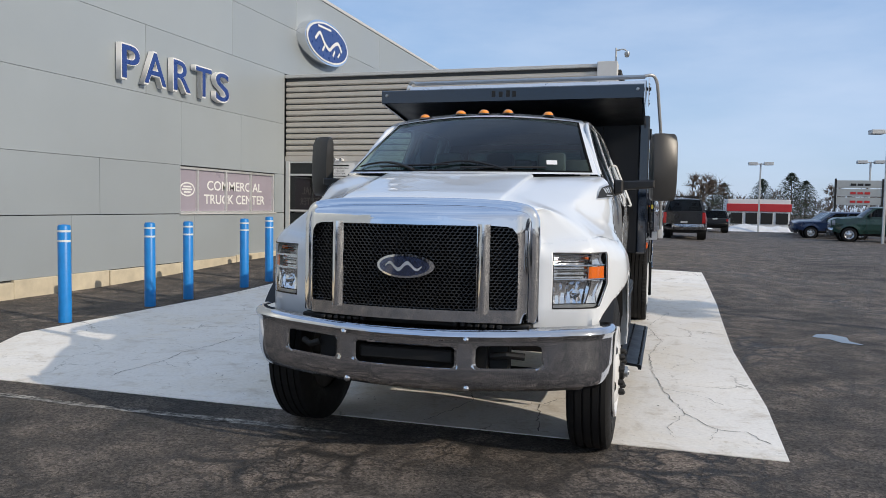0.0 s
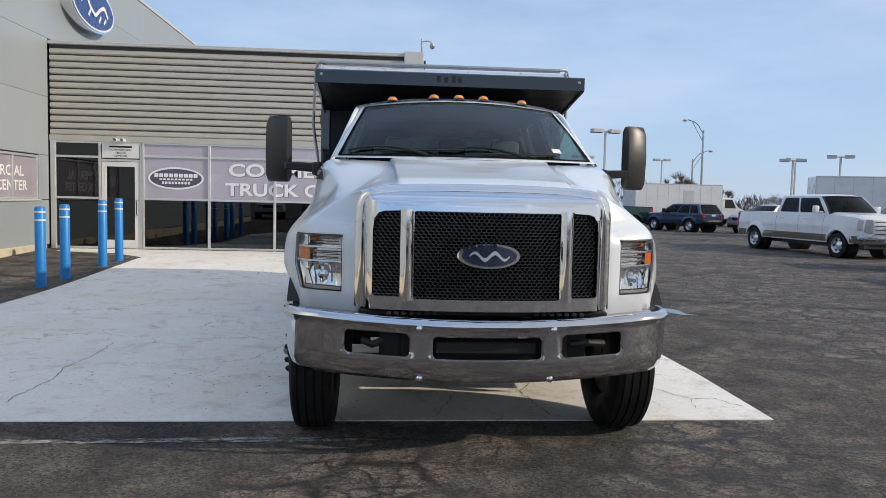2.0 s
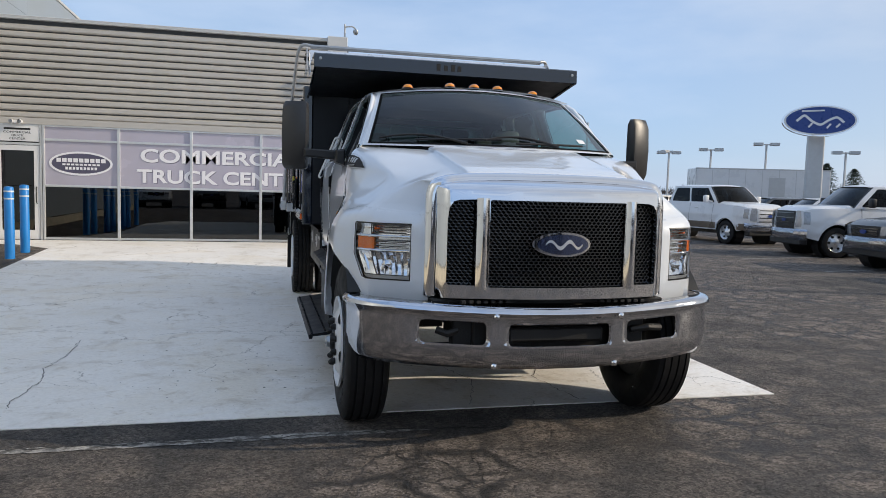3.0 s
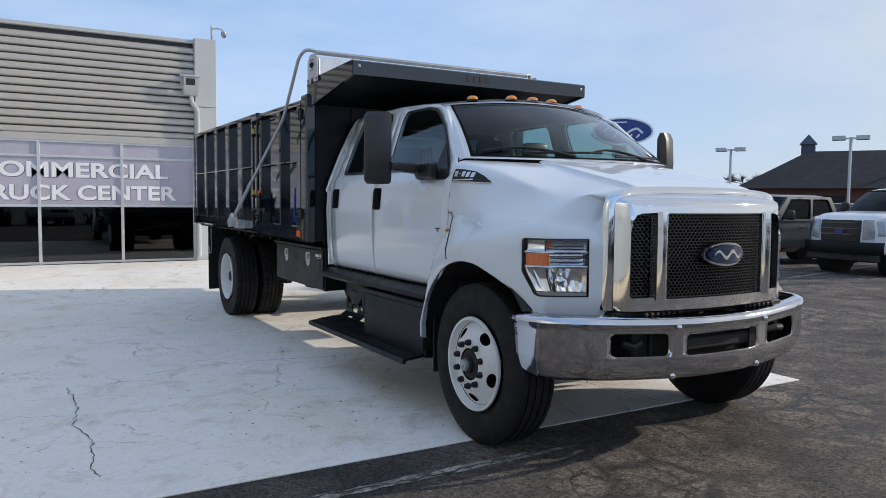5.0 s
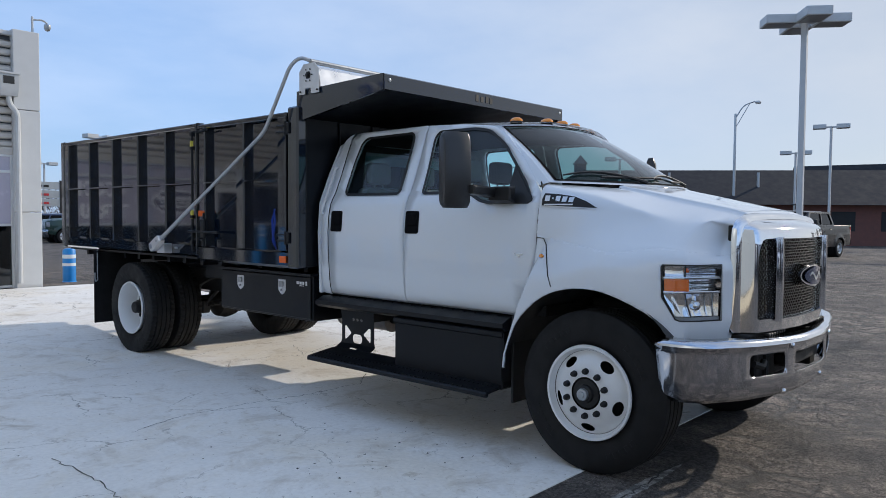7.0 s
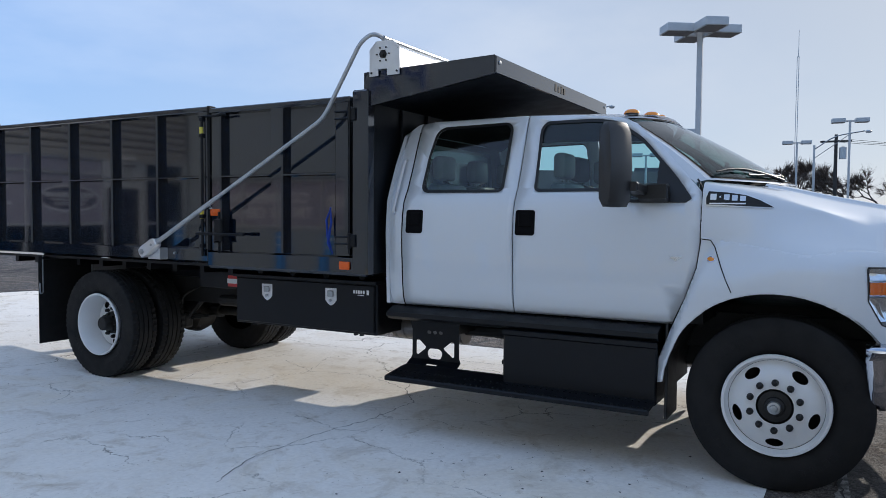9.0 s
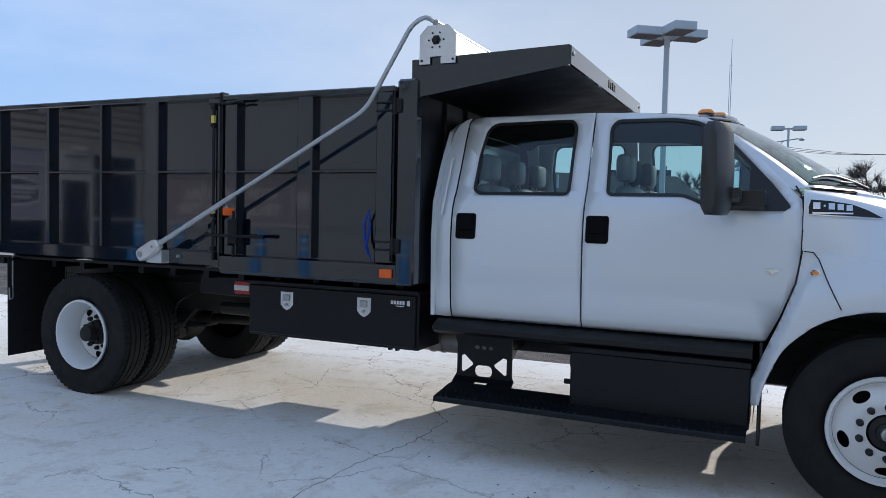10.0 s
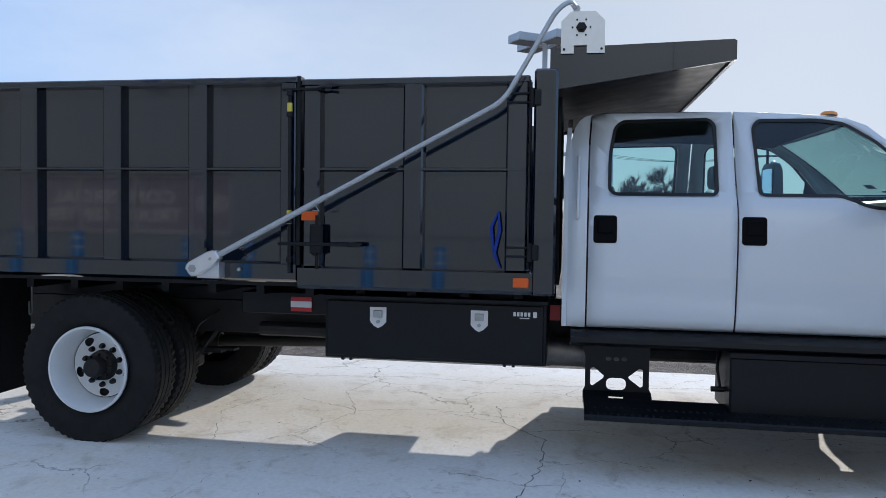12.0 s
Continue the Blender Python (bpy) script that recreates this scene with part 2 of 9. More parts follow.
def hairlines(m, scale, width, dark):
    """A wandering net of hairline cracks that comes and goes."""
    nt = m.node_tree
    b = nt.nodes["Principled BSDF"]
    src = b.inputs["Base Color"].links[0].from_socket
    co, n, w, v, r, z, q, k, mm = [nt.nodes.new(t) for t in ("ShaderNodeTexCoord", "ShaderNodeTexNoise", "ShaderNodeMixRGB", "ShaderNodeTexVoronoi", "ShaderNodeMapRange", "ShaderNodeTexNoise", "ShaderNodeMapRange", "ShaderNodeMath", "ShaderNodeMixRGB")]
    n.inputs["Scale"].default_value, n.inputs["Detail"].default_value, n.inputs["Roughness"].default_value = 2.4, 8.0, 0.65
    w.inputs["Fac"].default_value = 0.30
    v.feature = "DISTANCE_TO_EDGE"
    v.inputs["Scale"].default_value = scale
    z.inputs["Scale"].default_value, z.inputs["Detail"].default_value = 0.8, 4.0
    for node, vals in ((r, (0.0, width, 1.0, 0.0)), (q, (0.50, 0.60, 0.0, 1.0))):
        for name, val in zip(("From Min", "From Max", "To Min", "To Max"), vals):
            node.inputs[name].default_value = val
    k.operation = "MULTIPLY"
    mm.inputs["Color2"].default_value = (*dark, 1)
    L = nt.links.new
    L(co.outputs["Object"], n.inputs["Vector"])
    L(co.outputs["Object"], w.inputs["Color1"])
    L(n.outputs["Color"], w.inputs["Color2"])
    L(w.outputs["Color"], v.inputs["Vector"])
    L(co.outputs["Object"], z.inputs["Vector"])
    L(v.outputs["Distance"], r.inputs["Value"])
    L(z.outputs["Fac"], q.inputs["Value"])
    L(r.outputs["Result"], k.inputs[0])
    L(q.outputs["Result"], k.inputs[1])
    L(k.outputs[0], mm.inputs["Fac"])
    L(src, mm.inputs["Color1"])
    L(mm.outputs["Color"], b.inputs["Base Color"])


hairlines(M_SLAB, 1.7, 0.010, (0.22, 0.20, 0.17))
M_CRACK = material("crack_dirt", (0.05, 0.047, 0.043), 0.95, vary=0.3, scale=20)
M_LINE = material("worn_line_paint", (0.50, 0.475, 0.43), 0.85, vary=0.3, scale=5, bump=0.5, color2=(0.17, 0.16, 0.15), fine=0.35)
stain(M_LINE, 11.0, 0.46, 0.58, (0.25, 0.25, 0.25))
M_MIRRORCAP = material("grey_black_plastic", (0.034, 0.034, 0.035), 0.34, spec=0.5, vary=0.1, bump=0.08, bump_scale=300)
M_PUDDLE = material("shallow_water", (0.03, 0.032, 0.035), 0.03, vary=0.1)
M_PANEL = material("grey_metal_panel", (0.345, 0.385, 0.415), 0.42, 0.15, vary=0.03, scale=0.6, bump=0.03, bump_scale=12, each=0.035)
M_JOINT = material("panel_joint", (0.08, 0.085, 0.09), 0.8)
M_LOUVRE = material("taupe_ribbed_metal", (0.56, 0.53, 0.485), 0.40, 0.2, vary=0.05, scale=1.5, bump=0.04)
M_TRIMG = material("pale_grey_trim", (0.55, 0.56, 0.56), 0.5, vary=0.05)
M_STUCCO = material("pale_pier_panel", (0.60, 0.61, 0.61), 0.7, vary=0.05, scale=2, bump=0.2)
M_KICK = material("cream_concrete_base", (0.56, 0.50, 0.38), 0.85, vary=0.16, scale=3, bump=0.4, bump_scale=50)
M_ALU = material("aluminium_frame", (0.72, 0.73, 0.73), 0.35, 0.6, vary=0.05)
M_WINDOW = glass("shop_glass", (0.17, 0.21, 0.22), sheen=0.065)
M_FILM = material("lilac_window_film", (0.47, 0.445, 0.53), 0.25, vary=0.04, scale=1.2, coat=0.5)
M_FILM_PALE = material("pale_window_film", (0.34, 0.31, 0.37), 0.3, vary=0.06, scale=1.0, coat=0.4)
M_LETTER = material("pale_film_letter", (0.88, 0.87, 0.90), 0.5, vary=0.03)
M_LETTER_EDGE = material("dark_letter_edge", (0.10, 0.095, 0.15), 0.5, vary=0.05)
M_WHITE = material("white_plastic", (0.80, 0.80, 0.80), 0.4, vary=0.03)
M_BLUE_SIGN = material("blue_sign_face", (0.020, 0.055, 0.24), 0.3, vary=0.06)
M_BOLLARD = material("blue_plastic_sleeve", (0.015, 0.22, 0.62), 0.42, vary=0.10, scale=5, bump=0.06)
M_TAPE = material("pale_tape", (0.70, 0.76, 0.80), 0.35, vary=0.08)
M_PAINT = material("white_truck_paint", (0.745, 0.785, 0.835), 0.30, vary=0.006, scale=1.2, coat=1.0, uneven=0.03)
M_CHROME = material("chrome", (0.79, 0.81, 0.85), 0.05, 1.0, vary=0.03, scale=4)
M_BUMPER = material("chromed_steel", (0.62, 0.64, 0.69), 0.10, 1.0, vary=0.06, scale=5)
M_BLACKP = material("satin_black_plastic", (0.011, 0.011, 0.012), 0.45, vary=0.12, bump=0.08, bump_scale=300)
M_BLACKG = material("gloss_black_steel", (0.0042, 0.0085, 0.0190), 0.07, vary=0.2, scale=3, coat=0.7, spec=0.6, bump=0.035, bump_scale=3.2)
M_BLACKM = material("black_powder_coat", (0.0055, 0.0068, 0.0098), 0.42, spec=0.3, vary=0.15, scale=6, bump=0.06, bump_scale=160)
M_CHASSIS = material("dark_chassis", (0.008, 0.0078, 0.0078), 0.6, vary=0.3, scale=8, bump=0.2)
M_TYRE = material("tyre_rubber", (0.0085, 0.0085, 0.0092), 0.72, spec=0.35, vary=0.2, scale=9, bump=0.12, bump_scale=120)
M_RIM = material("white_wheel_paint", (0.76, 0.77, 0.78), 0.35, vary=0.03, coat=0.4)
M_STEEL = material("galvanised_tube", (0.42, 0.44, 0.46), 0.36, 0.85, vary=0.10, scale=12, bump=0.05)
# lighter than M_STEEL, with sun highlights on the tube put into its colour
M_ARM = material("highlit_galvanised_tube", (0.50, 0.51, 0.52), 0.42, 0.55, vary=0.10, scale=14, bump=0.05)
M_ALPLATE = material("brushed_aluminium", (0.74, 0.75, 0.77), 0.32, 0.75, vary=0.06, scale=9)
M_AMBER = material("amber_lens", (0.90, 0.30, 0.015), 0.18, vary=0.08, coat=0.6)
M_TURN = material("orange_turn_lens", (0.85, 0.17, 0.012), 0.16, vary=0.08, coat=0.8)
M_ORANGE = material("orange_reflector", (0.80, 0.13, 0.015), 0.25, vary=0.06)
M_RED = material("red_marking", (0.50, 0.03, 0.03), 0.4, vary=0.1)
M_YELLOW = material("yellow_sticker", (0.70, 0.60, 0.08), 0.5, vary=0.1)
M_STRAP = material("blue_strap", (0.01, 0.04, 0.30), 0.7, vary=0.2)
M_CABGLASS = glass("cab_glass", (0.30, 0.42, 0.40), sheen=0.006, fall=4.6)
M_SEAL = material("matt_rubber_seal", (0.008, 0.008, 0.009), 0.92, spec=0.06, vary=0.15)
M_TINT = glass("tinted_glass", (0.66, 0.84, 0.84), sheen=0.055)
M_LENS = glass("clear_lens", (0.93, 0.95, 0.96))
M_REFLECT = material("headlight_reflector", (0.88, 0.88, 0.90), 0.09, 0.92, vary=0.06, scale=30)
M_SEAT = material("dark_grey_cloth", (0.022, 0.022, 0.024), 0.9, vary=0.2, bump=0.2)
M_SEATL = material("pale_seat_cover", (0.20, 0.20, 0.20), 0.35, vary=0.2)
M_DASH = material("dash_plastic", (0.009, 0.009, 0.0095), 0.6, vary=0.1)
M_MIRROR = material("mirror_face", (0.85, 0.86, 0.88), 0.01, 1.0, vary=0.0)
# near-black colour that stands in for the shade of interiors
M_SHADE = material("interior_shade", (0.030, 0.032, 0.035), 0.8, vary=0.3)

# ---- building helpers ----
BASES = {}


def thing(name, base, label="", category="", group="", kind=""):
    """A top-level thing: an Empty at its base, whose parts are modelled in world metres."""
    ob = new(name)
    ob.empty_display_size = 0.2
    ob.location = base
    BASES[ob.name] = Vector(base)
    return tagged(ob, label, category, group, kind)


def mesh_of(name, bm, mat, base, smooth=35):
    me = bpy.data.meshes.new(name)
    bmesh.ops.recalc_face_normals(bm, faces=bm.faces)
    bm.to_mesh(me)
    bm.free()
    me.transform(Matrix.Translation(-Vector(base)))
    for m in mat if isinstance(mat, (list, tuple)) else (mat,):
        me.materials.append(m)
    if smooth:
        me.shade_smooth()
        me.set_sharp_from_angle(angle=radians(smooth))
    return me


def part(name, bm, mat, parent, label="", smooth=35):
    """Links a bmesh, modelled in world metres, as one mesh under a thing or a part."""
    base = BASES[parent.name]
    ob = new(name, mesh_of(name, bm, mat, base, smooth))
    ob.parent = parent
    BASES[ob.name] = base
    return tagged(ob, label)


def single(name, bm, mat, base, label="", category="", group="", kind="", smooth=35):
    """A top-level thing of one mesh."""
    ob = new(name, mesh_of(name, bm, mat, base, smooth))
    ob.location = base
    BASES[ob.name] = Vector(base)
    return tagged(ob, label, category, group, kind)


def B():
    return bmesh.new()


def box(bm, x0, x1, y0, y1, z0, z1, bevel=0.0, seg=1, m=None):
    vs = [bm.verts.new((x, y, z)) for x in (x0, x1) for y in (y0, y1) for z in (z0, z1)]
    fs = [bm.faces.new([vs[i] for i in q]) for q in ((0, 1, 3, 2), (4, 6, 7, 5), (0, 4, 5, 1), (2, 3, 7, 6), (0, 2, 6, 4), (1, 5, 7, 3))]
    if bevel:
        es = list({e for f in fs for e in f.edges})
        r = bmesh.ops.bevel(bm, geom=es, offset=bevel, segments=seg, affect="EDGES", profile=0.5)
        vs = list({v for f in r["faces"] for v in f.verts} | {v for v in vs if v.is_valid})
    if m is not None:
        bmesh.ops.transform(bm, matrix=m, verts=[v for v in vs if v.is_valid])
    return vs


def prism(bm, pts, axis, a, b, bevel=0.0):
    """A closed outline in the two other axes (in the order x, y, z), drawn out along one axis from a to b."""
    def at(p, h):
        return {"x": (h, p[0], p[1]), "y": (p[0], h, p[1]), "z": (p[0], p[1], h)}[axis]
    lo, hi = [bm.verts.new(at(p, a)) for p in pts], [bm.verts.new(at(p, b)) for p in pts]
    n = len(pts)
    fs = [bm.faces.new(lo), bm.faces.new(hi[::-1])]
    fs += [bm.faces.new((lo[i], lo[(i + 1) % n], hi[(i + 1) % n], hi[i])) for i in range(n)]
    if bevel:
        bmesh.ops.bevel(bm, geom=list({e for f in fs[:2] for e in f.edges}), offset=bevel, segments=1, affect="EDGES")
    return fs


def rod(bm, p, q, r0, r1=None, n=12, caps=True):
    """A round bar from p to q."""
    p, q = Vector(p), Vector(q)
    r1 = r0 if r1 is None else r1
    rot = (q - p).to_track_quat("Z", "Y").to_matrix()
    rings = [[bm.verts.new(c + rot @ Vector((r * math.cos(2 * math.pi * i / n), r * math.sin(2 * math.pi * i / n), 0))) for i in range(n)] for c, r in ((p, r0), (q, r1))]
    for i in range(n):
        bm.faces.new((rings[0][i], rings[0][(i + 1) % n], rings[1][(i + 1) % n], rings[1][i]))
    if caps:
        bm.faces.new(rings[0][::-1])
        bm.faces.new(rings[1])


def tube(bm, path, r, n=10, caps=True):
    """A round tube along a line of points."""
    path = [Vector(p) for p in path]
    rings = []
    side = None
    for i, p in enumerate(path):
        d = (path[min(i + 1, len(path) - 1)] - path[max(i - 1, 0)]).normalized()
        if side is None:
            side = d.orthogonal().normalized()
        side = (side - d * side.dot(d)).normalized()
        up = d.cross(side)
        rr = r[i] if isinstance(r, (list, tuple)) else r
        rings.append([bm.verts.new(p + rr * (math.cos(2 * math.pi * k / n) * side + math.sin(2 * math.pi * k / n) * up)) for k in range(n)])
    for a, b in zip(rings, rings[1:]):
        for k in range(n):
            bm.faces.new((a[k], a[(k + 1) % n], b[(k + 1) % n], b[k]))
    if caps:
        bm.faces.new(rings[0][::-1])
        bm.faces.new(rings[-1])


def bend(points, radius=0.06, n=5):
    """A line of points with its corners rounded."""
    pts = [Vector(p) for p in points]
    out = [pts[0]]
    for a, b, c in zip(pts, pts[1:], pts[2:]):
        d0, d1 = (a - b), (c - b)
        r = min(radius, d0.length / 2.1, d1.length / 2.1)
        s, e = b + d0.normalized() * r, b + d1.normalized() * r
        for k in range(n + 1):
            t = k / n
            out.append((1 - t) ** 2 * s + 2 * t * (1 - t) * b + t * t * e)
    return out + [pts[-1]]


def grid(bm, f, us, vs):
    """A surface f(u, v) over two lists."""
    g = [[bm.verts.new(f(u, v)) for v in vs] for u in us]
    for i in range(len(us) - 1):
        for j in range(len(vs) - 1):
            bm.faces.new((g[i][j], g[i + 1][j], g[i + 1][j + 1], g[i][j + 1]))
    return g


def lathe(bm, profile, at, axis="x", n=48):
    """A profile of (along, radius) turned about an axis through at."""
    rings = []
    for a, r in profile:
        ring = []
        for i in range(n):
            c, s = r * math.cos(2 * math.pi * i / n), r * math.sin(2 * math.pi * i / n)
            ring.append(bm.verts.new(Vector(at) + Vector({"x": (a, c, s), "y": (c, a, s), "z": (c, s, a)}[axis])))
        rings.append(ring)
    for a, b in zip(rings, rings[1:]):
        for i in range(n):
            bm.faces.new((a[i], a[(i + 1) % n], b[(i + 1) % n], b[i]))
    return rings


def panel(outer, holes, f, cut_u=(), cut_v=(), thick=0.0, bm=None):
    """A sheet cut from an outline with holes in (u, v), bent by f(u, v), with a thickness."""
    from_bm = bm or bmesh.new()
    tmp = bmesh.new()
    loops = [outer, *holes]
    es = []
    for lp in loops:
        vs = [tmp.verts.new((p[0], p[1], 0)) for p in lp]
        es += [tmp.edges.new((vs[i], vs[(i + 1) % len(vs)])) for i in range(len(vs))]
    bmesh.ops.triangle_fill(tmp, use_beauty=True, use_dissolve=False, edges=es)
    for axis, cuts in ((0, cut_u), (1, cut_v)):
        for c in cuts:
            n = (1, 0, 0) if axis == 0 else (0, 1, 0)
            bmesh.ops.bisect_plane(tmp, geom=tmp.verts[:] + tmp.edges[:] + tmp.faces[:], dist=1e-5, plane_co=[c * k for k in n], plane_no=n)
    for v in tmp.verts:
        v.co = Vector(f(v.co.x, v.co.y))
    if thick:
        bmesh.ops.recalc_face_normals(tmp, faces=tmp.faces)
        bmesh.ops.solidify(tmp, geom=tmp.faces[:], thickness=thick)
    me = bpy.data.meshes.new("tmp")
    tmp.to_mesh(me)
    tmp.free()
    from_bm.from_mesh(me)
    bpy.data.meshes.remove(me)
    return from_bm


def rrect(x0, x1, y0, y1, r=0.02, n=4):
    pts = []
    for cx, cy, a0 in ((x1 - r, y1 - r, 0), (x0 + r, y1 - r, 90), (x0 + r, y0 + r, 180), (x1 - r, y0 + r, 270)):
        pts += [(cx + r * math.cos(radians(a0 + 90 * k / n)), cy + r * math.sin(radians(a0 + 90 * k / n))) for k in range(n + 1)]
    return pts


def soft_poly(pts, r=0.05, n=3):
    """A closed outline with its corners rounded."""
    out, k = [], len(pts)
    for i in range(k):
        a, b, c = Vector(pts[i - 1]), Vector(pts[i]), Vector(pts[(i + 1) % k])
        q = min(r, (a - b).length / 2.1, (c - b).length / 2.1)
        s_, e_ = b + (a - b).normalized() * q, b + (c - b).normalized() * q
        out += [tuple((1 - t) ** 2 * s_ + 2 * t * (1 - t) * b + t * t * e_) for t in [m_ / n for m_ in range(n + 1)]]
    return out


def ellipse(cx, cy, a, b, n=32):
    return [(cx + a * math.cos(2 * math.pi * k / n), cy + b * math.sin(2 * math.pi * k / n)) for k in range(n)]


def steps(a, b, n):
    return [a + (b - a) * i / n for i in range(n + 1)]


def text_mesh(body, size, depth, m, width=None, bold=0.0):
    """Letters in the built-in font as a bmesh: size is the height of a capital, m places them (x along the line, y up the letter)."""
    cu = bpy.data.curves.new("t", "FONT")
    cu.body, cu.size, cu.extrude, cu.offset = body, size / 0.69, depth / 2, bold
    cu.resolution_u = 4
    ob = bpy.data.objects.new("t", cu)
    scene.collection.objects.link(ob)
    me = bpy.data.meshes.new_from_object(ob.evaluated_get(bpy.context.evaluated_depsgraph_get()))
    bpy.data.objects.remove(ob)
    bm = bmesh.new()
    bm.from_mesh(me)
    bpy.data.meshes.remove(me)
    xs = [v.co.x for v in bm.verts]
    x0, w = min(xs), max(xs) - min(xs)
    for v in bm.verts:
        v.co.x = (v.co.x - x0) * ((width / w) if width else 1)
    bm.transform(m)
    return bm


def ground_z(x, y):
    """The lot rises gently towards the building."""
    t = min(1, max(0, (y - 10.5) / 7.8))
    s = min(1, max(0, (5.0 - x) / 5.0))
    return 0.20 * t * t * (3 - 2 * t) * s * s * (3 - 2 * s)


def facing(x, y, z, turn):
    """Letters on an upright face: turn 0 looks towards -y, 90 towards +x."""
    return pose(x, y, z, 90, 0, turn)

# ---- the lot ----
XS = [-400, -150, -60, -30, -18] + steps(-13, 9, 44) + [14, 22, 35, 60, 150, 400]
YS = [-400, -150, -60, -30, -14] + steps(-8, 22, 60) + [26, 34, 48, 70, 120, 200, 400]
bm = B()
grid(bm, lambda x, y: (x, y, ground_z(x, y)), XS, YS)
single("ground", bm, M_ASPHALT, (0, 0, 0), "cracked grey-brown asphalt of a car lot", "ground", kind="structure")

# pale concrete apron under the truck
SLAB = [(-7.12, 6.95), (-6.75, 6.25), (-6.45, 5.05), (1.13, 5.10), (1.16, 6.5), (1.10, 9.0), (1.17, 13.0), (1.14, 18.1), (-0.95, 18.15), (-9.3, 18.22), (-9.3, 17.45), (-7.9, 17.15), (-7.06, 16.4), (-7.05, 12.0)]
bm = panel(SLAB, [], lambda u, v: (u, v, ground_z(u, v) + 0.006), cut_u=steps(-9, 1, 14), cut_v=steps(5, 18, 32))
ret = bmesh.ops.extrude_face_region(bm, geom=bm.faces[:])
for v in [e for e in ret["geom"] if isinstance(e, bmesh.types.BMVert)]:
    v.co.z -= 0.05
single("pavement_slab", bm, M_SLAB, (0, 0, 0), "pale cracked concrete apron in front of the shop", "pavement", kind="structure")


def crack(points, width, name="crack", seed=1, lift=0.0090):
    """A ragged thin crack on the concrete, along a line of points."""
    rnd = random.Random(seed)
    bm = B()
    pts = []
    for a, b in zip(points, points[1:]):
        n = max(2, int((Vector(b) - Vector(a)).length / 0.05))
        for k in range(n):
            t = k / n
            pts.append((a[0] + (b[0] - a[0]) * t + rnd.uniform(-0.018, 0.018), a[1] + (b[1] - a[1]) * t + rnd.uniform(-0.018, 0.018)))
    prev = None
    for i, (p, q) in enumerate(zip(pts, pts[1:])):
        d = Vector((q[0] - p[0], q[1] - p[1]))
        n = Vector((-d.y, d.x)).normalized() * width * rnd.uniform(0.25, 1.0) / 2
        cur = [bm.verts.new((p[0] + s * n.x, p[1] + s * n.y, ground_z(*p) + lift)) for s in (-1, 1)]
        if prev:
            bm.faces.new((prev[0], cur[0], cur[1], prev[1]))
        prev = cur
    return bm


CRACKS = [
    ([(-4.60, 7.80), (-4.58, 7.10), (-4.64, 6.65), (-4.55, 6.20), (-4.60, 5.70), (-4.54, 5.40)], 0.015), ([(-4.60, 6.9), (-4.95, 7.05), (-5.35, 6.95)], 0.006), ([(-4.55, 6.2), (-4.30, 6.05), (-4.12, 6.12)], 0.006),
    ([(-3.98, 7.99), (-3.52, 8.15), (-2.74, 8.10), (-2.30, 8.0), (-1.7, 8.0), (-1.5, 8.16), (-1.3, 8.34), (-0.65, 8.46)], 0.012), ([(-2.30, 8.0), (-2.1, 7.6), (-2.2, 7.2)], 0.006), ([(-1.5, 8.16), (-1.35, 7.7), (-1.5, 7.3)], 0.008), ([(-1.3, 8.34), (-1.0, 9.0), (-1.15, 9.6), (-0.8, 10.3)], 0.009),
    ([(0.17, 8.38), (0.21, 7.65), (0.32, 6.84), (0.50, 6.05), (0.73, 5.67), (0.92, 5.67), (1.11, 5.34)], 0.013), ([(0.32, 6.84), (0.62, 6.7), (0.9, 6.35)], 0.007), ([(0.50, 6.05), (0.38, 5.6), (0.42, 5.25)], 0.007), ([(0.73, 5.67), (0.62, 5.3)], 0.006),
    ([(-1.4, 5.15), (-1.2, 5.8), (-1.35, 6.4)], 0.010), ([(-0.55, 5.2), (-0.65, 5.9), (-0.4, 6.3), (-0.5, 6.9)], 0.012), ([(-2.0, 9.9), (-1.2, 9.6), (-0.5, 9.9), (0.2, 9.7)], 0.008), ([(-2.2, 10.4), (-1.4, 10.7), (-0.4, 10.4)], 0.007), ([(0.17, 8.38), (0.3, 9.4), (0.1, 10.5), (0.4, 12.0)], 0.008),
    ([(-6.9, 10.0), (-4.5, 10.15), (-2.8, 10.05)], 0.004), ([(-6.8, 13.3), (-4.0, 13.45), (1.0, 13.3)], 0.005), ([(-6.2, 8.6), (-5.8, 8.9), (-5.7, 9.5)], 0.005)]
for i, (line, w) in enumerate(CRACKS):
    single("slab_crack", crack(line, w * 0.7, seed=i + 3), M_CRACK, (0, 0, 0), "ragged dark crack in the pale concrete", "crack", kind="structure")

# crumbs of dirt and specks on the slab
rnd = random.Random(8)
bm = B()
for i in range(300):
    x, y, s = rnd.uniform(-5.5, 0.9), rnd.uniform(5.3, 12), rnd.choice((0.003, 0.004, 0.004, 0.006, 0.010))
    if i > 210:
        x, y = rnd.gauss(-2.9, 0.6), rnd.gauss(6.2, 0.6)
    if y < 5.2:
        continue
    a = rnd.uniform(0, 6.28)
    z = ground_z(x, y) + 0.0065
    vs = [bm.verts.new((x + s * math.cos(a + k * 1.57) * rnd.uniform(0.5, 1.6), y + s * math.sin(a + k * 1.57), z + (0.004 if k == 0 else 0.001))) for k in range(4)]
    bm.faces.new(vs)
single("grit", bm, M_CRACK, (0, 0, 0), "dark specks of grit lying on the concrete", "grit", kind="stuff", smooth=0)

